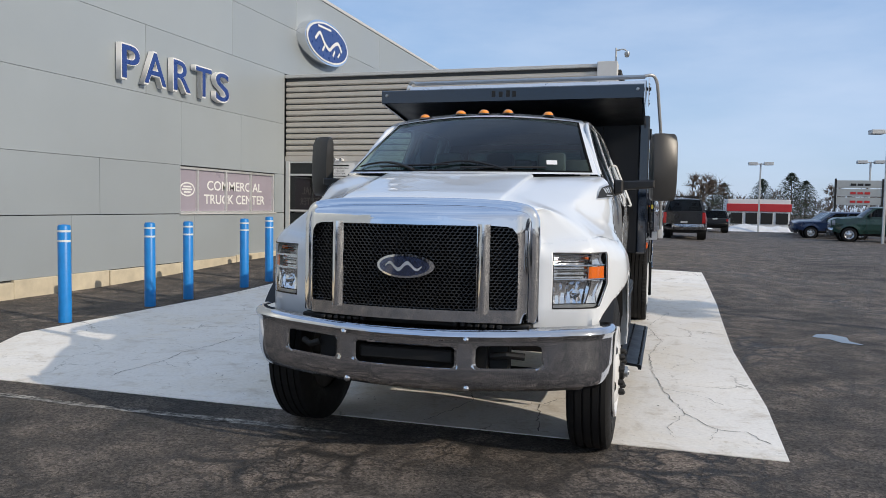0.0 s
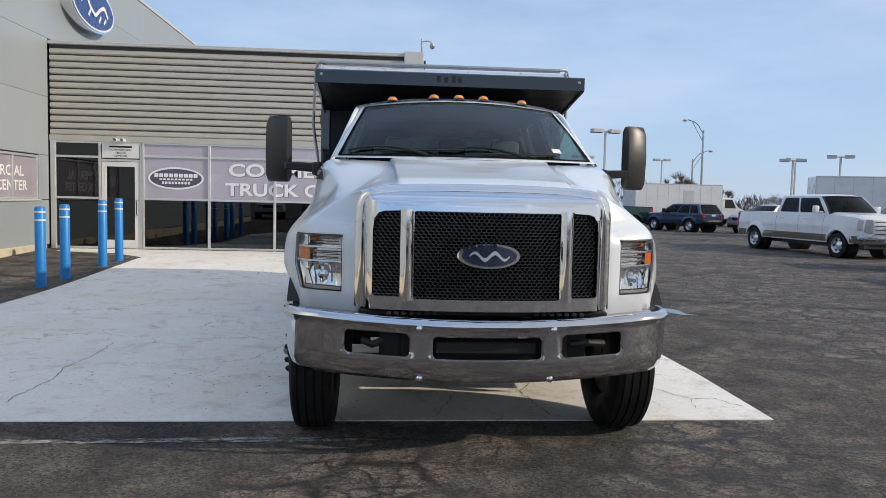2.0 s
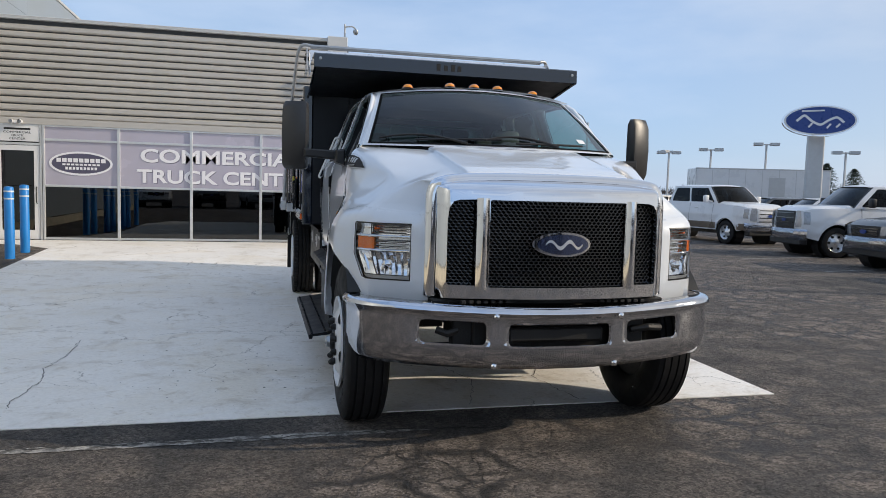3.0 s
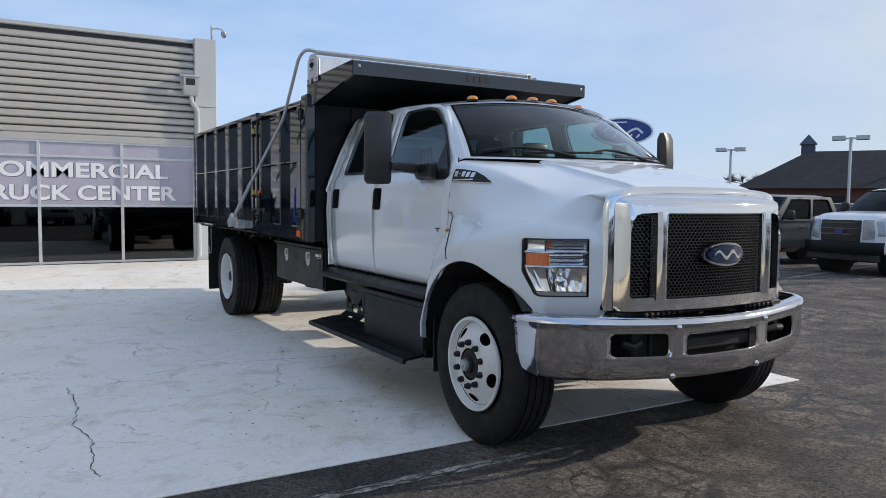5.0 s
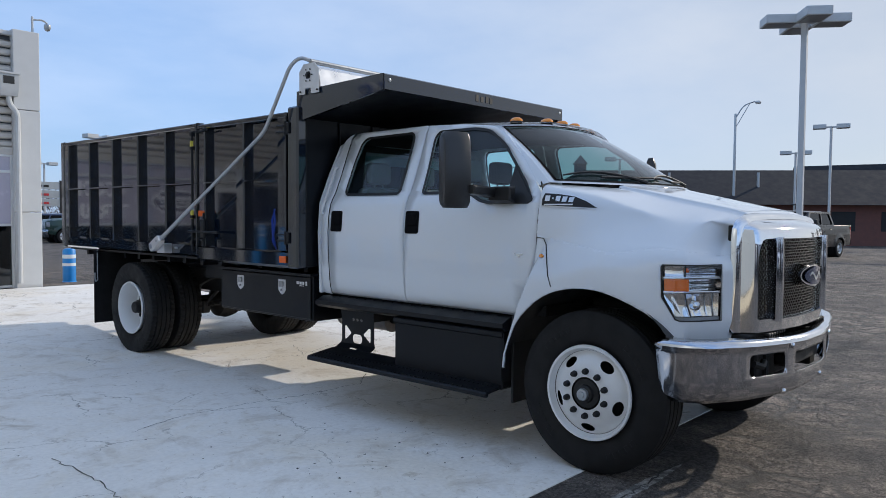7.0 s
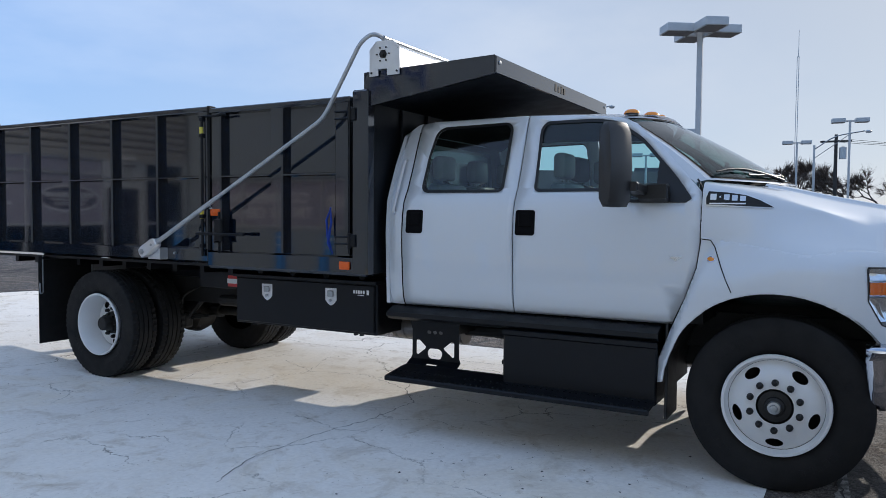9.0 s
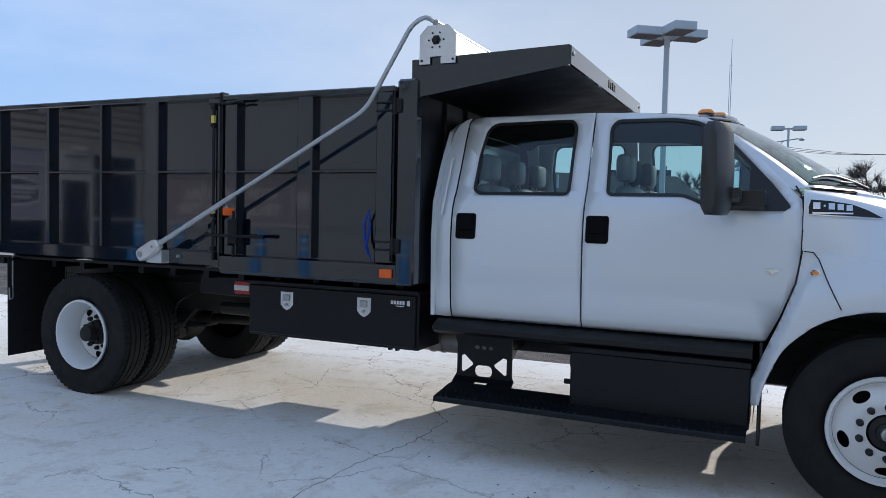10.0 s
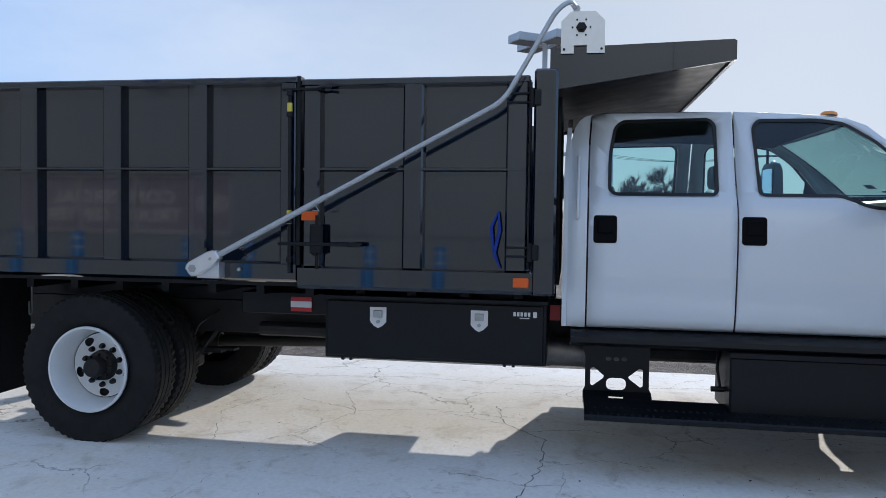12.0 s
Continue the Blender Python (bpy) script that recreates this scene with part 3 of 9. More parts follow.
# worn painted line along the front of the slab, and stall lines farther out
bm = B()
rnd = random.Random(4)
prev = None
for k in range(160):
    x = -9.5 + k * 0.0485
    y0 = 4.66 + 0.014 * math.sin(x * 2) + rnd.uniform(-0.004, 0.004)
    w = rnd.uniform(0.034, 0.050) * (1 if k < 150 else (160 - k) / 10)
    cur = [bm.verts.new((x, y0 - w, 0.004)), bm.verts.new((x, y0 + w * rnd.uniform(0.8, 1.1), 0.004))]
    if prev:
        bm.faces.new((prev[0], cur[0], cur[1], prev[1]))
    prev = cur
single("painted_line", bm, M_LINE, (0, 0, 0), "worn and cracked white parking line on asphalt", "marking", kind="structure", smooth=0)
single("asphalt_crack", crack([(-9.6, 4.70), (-7.5, 4.68), (-5.8, 4.65), (-4.0, 4.68), (-2.9, 4.64), (-1.9, 4.70), (-1.2, 4.62)], 0.022, seed=31, lift=0.0065), M_CRACK, (0, 0, 0), "dark crack running along the painted line", "crack", kind="structure")
for i in range(5):
    bm = B()
    y0 = 11.0 + i * 2.9
    vs = [bm.verts.new(p) for p in ((9.2, y0 - 0.05, 0.004), (14.5, y0 + 1.0, 0.004), (14.5, y0 + 1.1, 0.004), (9.2, y0 + 0.05, 0.004))]
    bm.faces.new(vs)
    single("painted_line", bm, M_LINE, (0, 0, 0), "faded white stall line on asphalt", "marking", kind="structure", smooth=0)
bm = panel([(2.05, 10.5), (2.2, 10.9), (2.5, 11.0), (2.75, 10.7), (2.7, 10.2), (2.9, 9.8), (2.5, 9.95), (2.35, 10.3)], [], lambda u, v: (2.40 + (u - 2.40) * 0.62, 10.5 + (v - 10.5) * 0.62, ground_z(2.40 + (u - 2.40) * 0.62, 10.5 + (v - 10.5) * 0.62) + 0.004))
single("puddle", bm, M_PUDDLE, (0, 0, 0), "small shallow puddle on the asphalt", "puddle", kind="structure", smooth=0)

# ---- the shop ----
WX, WY = -9.785, 18.30      # face of the long wall, face of the glazed front
WALL_TOP = 7.68

# core behind the panels, with a window through it
bm = panel([(-8.0, -0.1), (34.0, -0.1), (34.0, WALL_TOP), (-8.0, WALL_TOP)], [[(13.70, 1.36), (17.73, 1.36), (17.73, 2.38), (13.70, 2.38)]], lambda u, v: (WX - 0.05, u, v))
ret = bmesh.ops.extrude_face_region(bm, geom=bm.faces[:])
for v in [e for e in ret["geom"] if isinstance(e, bmesh.types.BMVert)]:
    v.co.x -= 0.28
wall_w = single("wall_west", bm, M_JOINT, (WX - 0.1, 12, 0), "tall shop wall clad in grey metal panels", "wall", kind="structure", smooth=0)
for z0, z1, cuts in ((1.355, 2.405, (-8, -4, 0, 3.5, 7.0, 11.3, 13.70)), (0.30, 1.345, (-8, -2.5, 1.8, 6.2, 10.6, 14.2, 18.26)), (2.405, 3.77, (-8, -1.5, 4.0, 9.0, 13.73, 16.09, 18.26)), (3.77, 5.14, (-8, 0, 6.3, 12.6, 18.26)), (5.14, 6.44, (-8, -3, 3.2, 9.4, 15.7, 22.0, 28.0, 34.0)), (6.44, WALL_TOP, (-8, 0, 6.3, 12.6, 18.9, 25.2, 34.0))):
    for a, b in zip(cuts, cuts[1:]):
        bm = B()
        box(bm, WX - 0.05, WX, a + 0.004, b - 0.004, z0 + 0.003, z1 - 0.003, 0.003)
        part("panel", bm, M_PANEL, wall_w)
bm = B()
box(bm, WX - 0.05, WX, 17.76, 18.26, 1.361, 2.399, 0.006)
part("panel", bm, M_PANEL, wall_w)
bm = B()
box(bm, WX - 0.34, WX + 0.03, -8, 34, WALL_TOP, WALL_TOP + 0.10, 0.01)
part("coping", bm, M_TRIMG, wall_w)
# stepped concrete base
for i, (a, b, h) in enumerate(zip(steps(-8, 18.0, 12), steps(-8, 18.0, 12)[1:], (0.27, 0.27, 0.28, 0.27, 0.26, 0.28, 0.28, 0.27, 0.30, 0.29, 0.30, 0.33))):
    bm = B()
    box(bm, WX - 0.05, WX + (0.05 if i % 2 else 0.035), a + 0.008, b - 0.008, -0.05, h, 0.012)
    part("base_block", bm, M_KICK, wall_w)

# window of the long wall
win = thing("window_1", (WX - 0.1, 15.7, 1.36), "aluminium shop window with pale lettered film in the grey wall", "window", kind="structure")
bm = B()
for y in (13.70, 14.37, 15.50, 16.61, 17.73):
    box(bm, WX - 0.12, WX - 0.02, y - 0.028, y + 0.028, 1.36, 2.38, 0.004)
for z in (1.385, 2.355):
    box(bm, WX - 0.115, WX - 0.025, 13.70, 17.73, z - 0.025, z + 0.025, 0.004)
part("window_frame", bm, M_ALU, win)
for y0, y1 in zip((13.73, 14.40, 15.53, 16.64), (14.34, 15.47, 16.58, 17.70)):
    bm = B()
    box(bm, WX - 0.085, WX - 0.075, y0, y1, 1.41, 2.33)
    part("pane", bm, M_FILM_PALE, win)
bm = B()
box(bm, WX - 0.02, WX + 0.045, 13.65, 17.78, 1.335, 1.362, 0.004)
part("window_sill", bm, M_TRIMG, win)
for line, z, y0, y1 in (("COMMERCIAL", 1.890, 14.77, 17.18), ("TRUCK CENTER", 1.572, 14.65, 17.33)):
    bm = text_mesh(line, 0.215, 0.004, facing(WX - 0.068, y0, z, 90), y1 - y0, bold=0.004)
    part("lettering", bm, M_WHITE, win, "white film letters", smooth=0)
bm = panel(ellipse(14.03, 1.89, 0.27, 0.16), [ellipse(14.03, 1.89, 0.235, 0.125)], lambda u, v: (WX - 0.070, u, v), thick=0.003)
for z, w in ((1.95, 0.14), (1.89, 0.18), (1.83, 0.12)):
    box(bm, WX - 0.072, WX - 0.069, 14.03 - w, 14.03 + w, z - 0.018, z + 0.018)
part("emblem", bm, M_WHITE, win, "pale oval emblem of plain bars", smooth=0)

# raised letters on the wall
sign = thing("wall_letters", (WX, 13.7, 3.95), "raised blue letters with white edges on the grey wall", "sign")
for ch, y0, w in (("P", 11.74, 0.49), ("A", 12.37, 0.66), ("R", 13.28, 0.57), ("T", 14.05, 0.57), ("S", 14.80, 0.53)):
    back = text_mesh(ch, 0.66, 0.12, facing(WX + 0.085, y0 - 0.02, 3.94, 90), w + 0.04, bold=0.018)
    body = part("letter", back, M_WHITE, sign, "white letter return", smooth=0)
    part("letter_face", text_mesh(ch, 0.62, 0.01, facing(WX + 0.152, y0, 3.96, 90), w, bold=0.004), M_BLUE_SIGN, body, "blue letter face", smooth=0)

# blue oval sign with plain white strokes
def oval_sign(name, m, a, b, depth, label, back=None):
    """An oval sign in a chrome rim: m has x along the oval, y up and z out of its face."""
    s = thing(name, m.translation, label, "sign")
    bm = B()
    bm = panel(ellipse(0, 0, a, b, 48), [], lambda u, v: (u, v, 0), bm=bm)
    ret = bmesh.ops.extrude_face_region(bm, geom=bm.faces[:])
    for v in [e for e in ret["geom"] if isinstance(e, bmesh.types.BMVert)]:
        v.co.z += depth
    bm.transform(m)
    part("rim", bm, back or M_CHROME, s, "polished metal rim", smooth=40)
    bm = panel(ellipse(0, 0, a * 0.95, b * 0.91, 48), [], lambda u, v: (u, v, depth + 0.006), thick=-0.012)
    bm.transform(m)
    part("white_band", bm, M_WHITE, s, "white band round the face")
    bm = panel(ellipse(0, 0, a * 0.90, b * 0.83, 48), [], lambda u, v: (u, v, depth + 0.012), thick=-0.012)
    bm.transform(m)
    part("face", bm, M_BLUE_SIGN, s, "blue oval face")
    bm = B()
    k = a / 1.0
    # a plain wave and a few slanting dashes
    strokes = [([(-0.62, -0.02), (-0.42, 0.16), (-0.20, -0.04), (0.02, -0.14), (0.24, 0.02), (0.44, 0.10), (0.62, -0.06)], 0.055), ([(-0.50, 0.26), (0.10, 0.28)], 0.035), ([(-0.30, -0.20), (-0.20, -0.08)], 0.045), ([(0.18, -0.22), (0.28, -0.10)], 0.045), ([(0.42, -0.20), (0.52, -0.10)], 0.045)]
    for pts, w in strokes:
        pts = bend([(p[0] * k, p[1] * k, 0) for p in pts], 0.08 * k, 4)
        prev = None
        for i, p in enumerate(pts):
            d = (pts[min(i + 1, len(pts) - 1)] - pts[max(0, i - 1)]).normalized()
            n = Vector((-d.y, d.x, 0)) * w * k * 0.62
            cur = [bm.verts.new((p.x + q.x, p.y + q.y, depth + 0.034)) for q in (n, -n)]
            if prev:
                bm.faces.new((prev[0], cur[0], cur[1], prev[1]))
            prev = cur
    bm.transform(m)
    part("emblem", bm, M_WHITE, s, "plain white strokes", smooth=0)
    return s


oval_sign("oval_sign", pose(WX - 0.02, 20.36, 6.37, 90, 0, 90), 1.46, 0.62, 0.30, "large blue oval sign with chrome rim on the grey wall")

# glazed front with ribbed metal above
front = thing("wall_north", (-5.5, WY, 0.2), "shop front of ribbed taupe metal over lilac glazing", "wall", kind="structure")
bm = B()
box(bm, WX, -0.97, WY + 0.06, WY + 0.30, 2.78, 5.02)
part("backing", bm, M_JOINT, front)
z = 2.90
while z < 4.95:
    h = min(0.155, 5.0 - z)
    bm = B()
    prism(bm, [(WY + 0.06, z), (WY + 0.012, z + 0.010), (WY - 0.01, z + 0.035), (WY - 0.01, z + h - 0.055), (WY + 0.03, z + h - 0.022), (WY + 0.06, z + h - 0.018)], "x", WX + 0.03, -1.405)
    part("rib", bm, M_LOUVRE, front)
    z += 0.158
bm = B()
box(bm, WX + 0.01, -1.405, WY - 0.03, WY + 0.06, 2.76, 2.90, 0.006)
part("soffit_trim", bm, M_LOUVRE, front)
bm = B()
box(bm, WX + 0.005, -0.95, WY - 0.05, WY + 0.34, 5.02, 5.10, 0.008)
part("coping", bm, M_TRIMG, front)
pier = thing("pier", (-1.1, WY + 0.2, 0.2), "pale grey end pier of the shop front", "pier", kind="structure")
for z0, z1 in ((0.10, 1.66), (1.672, 3.62), (3.632, 5.14)):
    bm = B()
    box(bm, -1.40, -0.93, WY - 0.10, WY + 0.45, z0, z1, 0.01)
    part("panel", bm, M_STUCCO, pier)
bm = B()
box(bm, -1.10, -0.95, WY + 0.45, 33.0, 0.0, 5.0)
single("wall_east", bm, M_STUCCO, (-0.9, 26, 0), "plain pale side wall of the shop", "wall", kind="structure", smooth=0)
# the showroom's ceiling, back wall and floor have its shade put into their colour
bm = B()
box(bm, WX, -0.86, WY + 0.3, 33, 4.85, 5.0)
single("ceiling", bm, M_SHADE, (-5, 25, 4.85), "flat shop roof slab", "ceiling", kind="structure", smooth=0)
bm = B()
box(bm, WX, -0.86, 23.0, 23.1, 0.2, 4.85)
single("wall_back", bm, M_SHADE, (-5, 23, 0.2), "showroom back wall, near-black for the unlit room", "wall", kind="structure", smooth=0)
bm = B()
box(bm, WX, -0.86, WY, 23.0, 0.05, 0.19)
single("floor", bm, M_SHADE, (-5, 21, 0.2), "showroom floor, near-black for the unlit room", "floor", kind="structure", smooth=0)

glazing = thing("window_2", (-5.4, WY, 0.2), "aluminium shop glazing with lilac film and lettering", "window", kind="structure")
bays = [-7.62, -6.06, -4.49, -2.92, -1.42]
for x in bays:
    bm = B()
    box(bm, x - 0.03, x + 0.03, WY - 0.02, WY + 0.08, 0.20, 2.77, 0.004)
    part("mullion", bm, M_ALU, glazing)
for a, b in zip(bays, bays[1:]):
    bm = B()
    for z in (0.235, 1.42, 2.44, 2.75):
        box(bm, a + 0.03, b - 0.03, WY - 0.015, WY + 0.075, z - 0.025, z + 0.025, 0.003)
    part("transom", bm, M_ALU, glazing)
    bm = B()
    box(bm, a + 0.03, b - 0.03, WY + 0.02, WY + 0.03, 0.26, 1.395)
    part("pane", bm, M_WINDOW, glazing, "dark reflecting lower pane")
    for z0, z1 in ((1.445, 2.415), (2.465, 2.725)):
        bm = B()
        box(bm, a + 0.03, b - 0.03, WY + 0.02, WY + 0.03, z0, z1)
        part("film_pane", bm, M_FILM, glazing, "pane covered in lilac film")
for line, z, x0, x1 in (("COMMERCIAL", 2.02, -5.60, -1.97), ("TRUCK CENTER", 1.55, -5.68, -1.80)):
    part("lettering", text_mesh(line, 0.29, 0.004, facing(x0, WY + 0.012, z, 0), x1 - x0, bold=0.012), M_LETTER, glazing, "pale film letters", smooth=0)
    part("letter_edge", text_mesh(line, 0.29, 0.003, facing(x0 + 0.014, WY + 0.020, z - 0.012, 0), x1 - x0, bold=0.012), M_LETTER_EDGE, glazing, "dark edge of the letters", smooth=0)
bm = panel(ellipse(-6.85, 1.93, 0.66, 0.27, 40), [ellipse(-6.85, 1.93, 0.61, 0.225, 40)], lambda u, v: (u, WY + 0.012, v), thick=0.003)
for z, w, h in ((2.0, 0.52, 0.045), (1.905, 0.40, 0.02), (1.82, 0.34, 0.03)):
    for i in range(9):
        x0 = -6.85 - w + 2 * w * i / 9
        box(bm, x0 + 0.012, x0 + 2 * w / 9 - 0.012, WY + 0.009, WY + 0.013, z - h, z + h)
em = part("emblem", bm, M_LETTER, glazing, "pale oval emblem of plain bars", smooth=0)
bm = panel(ellipse(-6.85, 1.93, 0.61, 0.225, 40), [], lambda u, v: (u, WY + 0.016, v))
part("emblem_face", bm, M_LETTER_EDGE, em, "dark face of the emblem", smooth=0)

# door and side light
door = thing("door_1", (-8.1, WY, 0.2), "white aluminium glazed shop door with a lettered panel above", "door", kind="structure")
bm = B()
box(bm, WX + 0.03, WX + 0.15, WY - 0.03, WY + 0.10, 0.20, 2.77, 0.006)
for x in (-8.62, -7.66):
    box(bm, x - 0.03, x + 0.03, WY - 0.02, WY + 0.09, 0.20, 2.77, 0.004)
for a, b, z in ((WX + 0.15, -8.65, 2.745), (-8.59, -7.69, 2.745), (WX + 0.15, -8.65, 2.40), (-8.59, -7.69, 2.33), (WX + 0.15, -8.65, 1.42), (WX + 0.15, -8.65, 0.235)):
    box(bm, a, b, WY - 0.015, WY + 0.08, z - 0.025, z + 0.025)
part("door_frame", bm, M_ALU, door)
bm = B()
for z0, z1 in ((0.26, 1.395), (1.445, 2.375), (2.425, 2.72)):
    box(bm, WX + 0.15, -8.65, WY + 0.02, WY + 0.03, z0, z1)
part("side_pane", bm, M_WINDOW, door)
bm = panel([(-8.58, 0.215), (-7.70, 0.215), (-7.70, 2.295), (-8.58, 2.295)], [[(-8.47, 0.42), (-7.81, 0.42), (-7.81, 2.18), (-8.47, 2.18)]], lambda u, v: (u, WY - 0.005, v), thick=-0.05)
leaf = part("door_leaf", bm, M_WHITE, door, smooth=0)
bm = B()
box(bm, -8.47, -7.81, WY + 0.015, WY + 0.022, 0.42, 2.18)
part("pane", bm, M_WINDOW, leaf)
bm = B()
tube(bm, bend([(-7.76, WY - 0.005, 1.02), (-7.76, WY - 0.06, 1.05), (-7.76, WY - 0.06, 1.35), (-7.76, WY - 0.005, 1.38)], 0.03), 0.012, 8)
part("door_handle", bm, M_BLACKP, leaf)
bm = B()
box(bm, -8.57, -7.70, WY - 0.012, WY + 0.0, 2.38, 2.72, 0.003)
plate = part("sign_plate", bm, M_WHITE, door, "white panel with small grey lettering")
for line, z, w in (("COMMERCIAL", 2.555, 0.55), ("TRUCK", 2.485, 0.26), ("CENTER", 2.415, 0.32)):
    part("lettering", text_mesh(line, 0.045, 0.002, facing(-8.135 - w / 2, WY - 0.014, z, 0), w), M_DASH, plate, smooth=0)
bm = B()
box(bm, -8.40, -7.87, WY - 0.015, WY - 0.011, 2.63, 2.672)
part("name_bar", bm, M_DASH, plate, smooth=0)
bm = B()
for x in (-8.22, -8.05):
    lathe(bm, [(-0.09, 0.045), (-0.02, 0.05), (0.03, 0.035), (0.05, 0.0)], (x, WY - 0.10, 2.80), "y", 12)
box(bm, -8.26, -8.01, WY - 0.06, WY - 0.01, 2.77, 2.83)
single("door_lamp", bm, M_WHITE, (-8.14, WY, 2.8), "small white twin flood lamp over the door", "lamp")

# rain scupper and downpipe at the end of the ribbed wall
bm = B()
prism(bm, [(WY - 0.22, 4.26), (WY - 0.22, 3.98), (WY - 0.16, 3.86), (WY - 0.012, 3.86), (WY - 0.012, 4.26), (WY - 0.04, 4.26), (WY - 0.04, 4.02), (WY - 0.19, 4.02), (WY - 0.19, 4.26)], "x", -1.66, -1.34, 0.004)
box(bm, -1.70, -1.30, WY - 0.03, WY - 0.011, 4.10, 4.34)
box(bm, -1.69, -1.31, WY - 0.245, WY - 0.012, 4.262, 4.30, 0.004)
scup = thing("downpipe", (-1.45, WY, 0.2), "pale metal rain hopper and downpipe on the wall", "downpipe")
hop = part("hopper", bm, M_TRIMG, scup)
# a thin dark plate takes the place of the shaded overflow opening
bm = B()
box(bm, -1.61, -1.42, WY - 0.226, WY - 0.2215, 4.08, 4.22)
part("overflow", bm, M_SHADE, hop, "dark plate for the shade in the overflow")
bm = B()
tube(bm, bend([(-1.48, WY - 0.10, 3.90), (-1.48, WY - 0.10, 3.72), (-1.36, WY - 0.16, 3.55), (-1.36, WY - 0.16, 0.30)], 0.10), 0.05, 10)
part("pipe", bm, M_TRIMG, scup)
# roof camera
cam_post = thing("security_camera", (-0.95, WY + 0.1, 5.14), "small security camera on a post at the roof edge", "camera")
bm = B()
rod(bm, (-0.98, WY + 0.1, 5.14), (-0.98, WY + 0.1, 5.48), 0.022)
tube(bm, bend([(-0.98, WY + 0.1, 5.42), (-0.80, WY + 0.06, 5.44), (-0.72, WY + 0.05, 5.38)], 0.05), 0.018, 8)
part("bracket", bm, M_TRIMG, cam_post)
bm = B()
lathe(bm, [(0.06, 0.0), (0.05, 0.06), (-0.01, 0.065), (-0.06, 0.045), (-0.08, 0.0)], (-0.72, WY + 0.05, 5.31), "z", 14)
part("dome", bm, M_STEEL, cam_post)

# bollards
def bollard(x, y, h, tilt=0.0):
    z = ground_z(x, y)
    t = thing("bollard", (x, y, z), "blue plastic sleeved bollard with two pale bands", "bollard", "row of bollards")
    bm = B()
    lathe(bm, [(-0.05, 0.083), (0.0, 0.083), (h - 0.03, 0.080), (h - 0.008, 0.066), (h, 0.0)], (x, y, z), "z", 24)
    part("sleeve", bm, M_BOLLARD, t)
    for a in (0.09, 0.22):
        bm = B()
        lathe(bm, [(h - a - 0.014, 0.0815), (h - a + 0.014, 0.0812)], (x, y, z), "z", 24)
        part("band", bm, M_TAPE, t)


for x, y in ((-7.30, 7.83), (-7.30, 9.53), (-7.30, 10.49), (-7.30, 12.21), (-7.30, 13.13), (-7.30, 14.84), (-7.30, 15.74)):
    bollard(x, y, 1.30)

# ---- the dump truck ----
# modelled about its centre line: TX is the line, X goes outwards, the sides are mirrored
TX = -1.19
truck = thing("dump_truck", (TX, 8.2, 0), "white crew-cab truck with chrome grille and black dump body", "truck")


def tpart(name, bm, mat, parent=None, label="", smooth=35):
    """A part of the truck, modelled with x from its centre line."""
    bm.transform(Matrix.Translation((TX, 0, 0)))
    return part(name, bm, mat, parent or truck, label, smooth)


def flip(bm):
    """The same on the other side."""
    out = bm.copy()
    out.transform(Matrix.Diagonal((-1, 1, 1, 1)))
    bmesh.ops.reverse_faces(out, faces=out.faces)
    return out


def both(name, bm, mat, parent=None, label="", smooth=35):
    """Two alike parts, one on each side; the sheet given is the right side (negative x)."""
    other = flip(bm)
    return tpart(name, bm, mat, parent, label, smooth), tpart(name, other, mat, parent, label, smooth)


def cab_x(z):
    """Half width of the cab at a height."""
    return float(np.interp(z, (0.93, 0.97, 1.02, 1.10, 1.22, 1.36, 1.50, 1.64, 1.74, 1.80, 1.84, 2.00, 2.20, 2.32, 2.38, 2.42), (1.050, 1.078, 1.094, 1.104, 1.112, 1.120, 1.123, 1.114, 1.094, 1.064, 1.038, 0.972, 0.900, 0.858, 0.830, 0.790)))


def cab_top(y):
    """Height of the roof's edge along the cab."""
    return float(np.interp(y, (5.9, 6.15, 6.5, 7.0, 7.3, 7.6, 7.70, 7.76, 7.80, 7.83, 7.855, 7.87), (2.335, 2.358, 2.388, 2.40, 2.402, 2.398, 2.388, 2.368, 2.335, 2.28, 2.17, 1.98)))


def side(off=0.0):
    return lambda u, v: (-(cab_x(v) + off), u, v)


ZC = [0.97, 1.02, 1.1, 1.22, 1.36, 1.5, 1.64, 1.74, 1.8, 1.84, 2.0, 2.2, 2.32, 2.38]
# front door, rear door and rear corner of the cab
FWIN = [(6.665, 1.835), (6.685, 2.28), (6.645, 2.335), (6.27, 2.334), (6.11, 2.306), (5.925, 2.180), (5.670, 1.90), (5.565, 1.762), (5.60, 1.738), (5.96, 1.735), (6.04, 1.75), (6.12, 1.79), (6.19, 1.815), (6.635, 1.815)]
RWIN = [(6.905, 1.84), (6.935, 1.815), (7.56, 1.815), (7.605, 1.85), (7.60, 2.10), (7.565, 2.29), (7.51, 2.335), (6.945, 2.345), (6.905, 2.30)]
FWIN, RWIN = soft_poly(FWIN, 0.045), soft_poly(RWIN, 0.055)
fd = [(5.68, 0.945), (5.60, 1.12), (5.53, 1.32), (5.505, 1.50), (5.505, 1.80), (5.58, 1.88), (5.80, 2.12), (5.98, 2.285), (6.10, 2.335), (6.40, 2.368), (6.790, 2.388), (6.790, 0.945)]
rd = [(6.802, 0.945), (6.802, 2.388), (7.30, 2.388), (7.60, 2.386), (7.68, 2.374), (7.708, 2.345), (7.718, 2.20), (7.724, 1.9), (7.726, 1.6), (7.726, 0.945)]
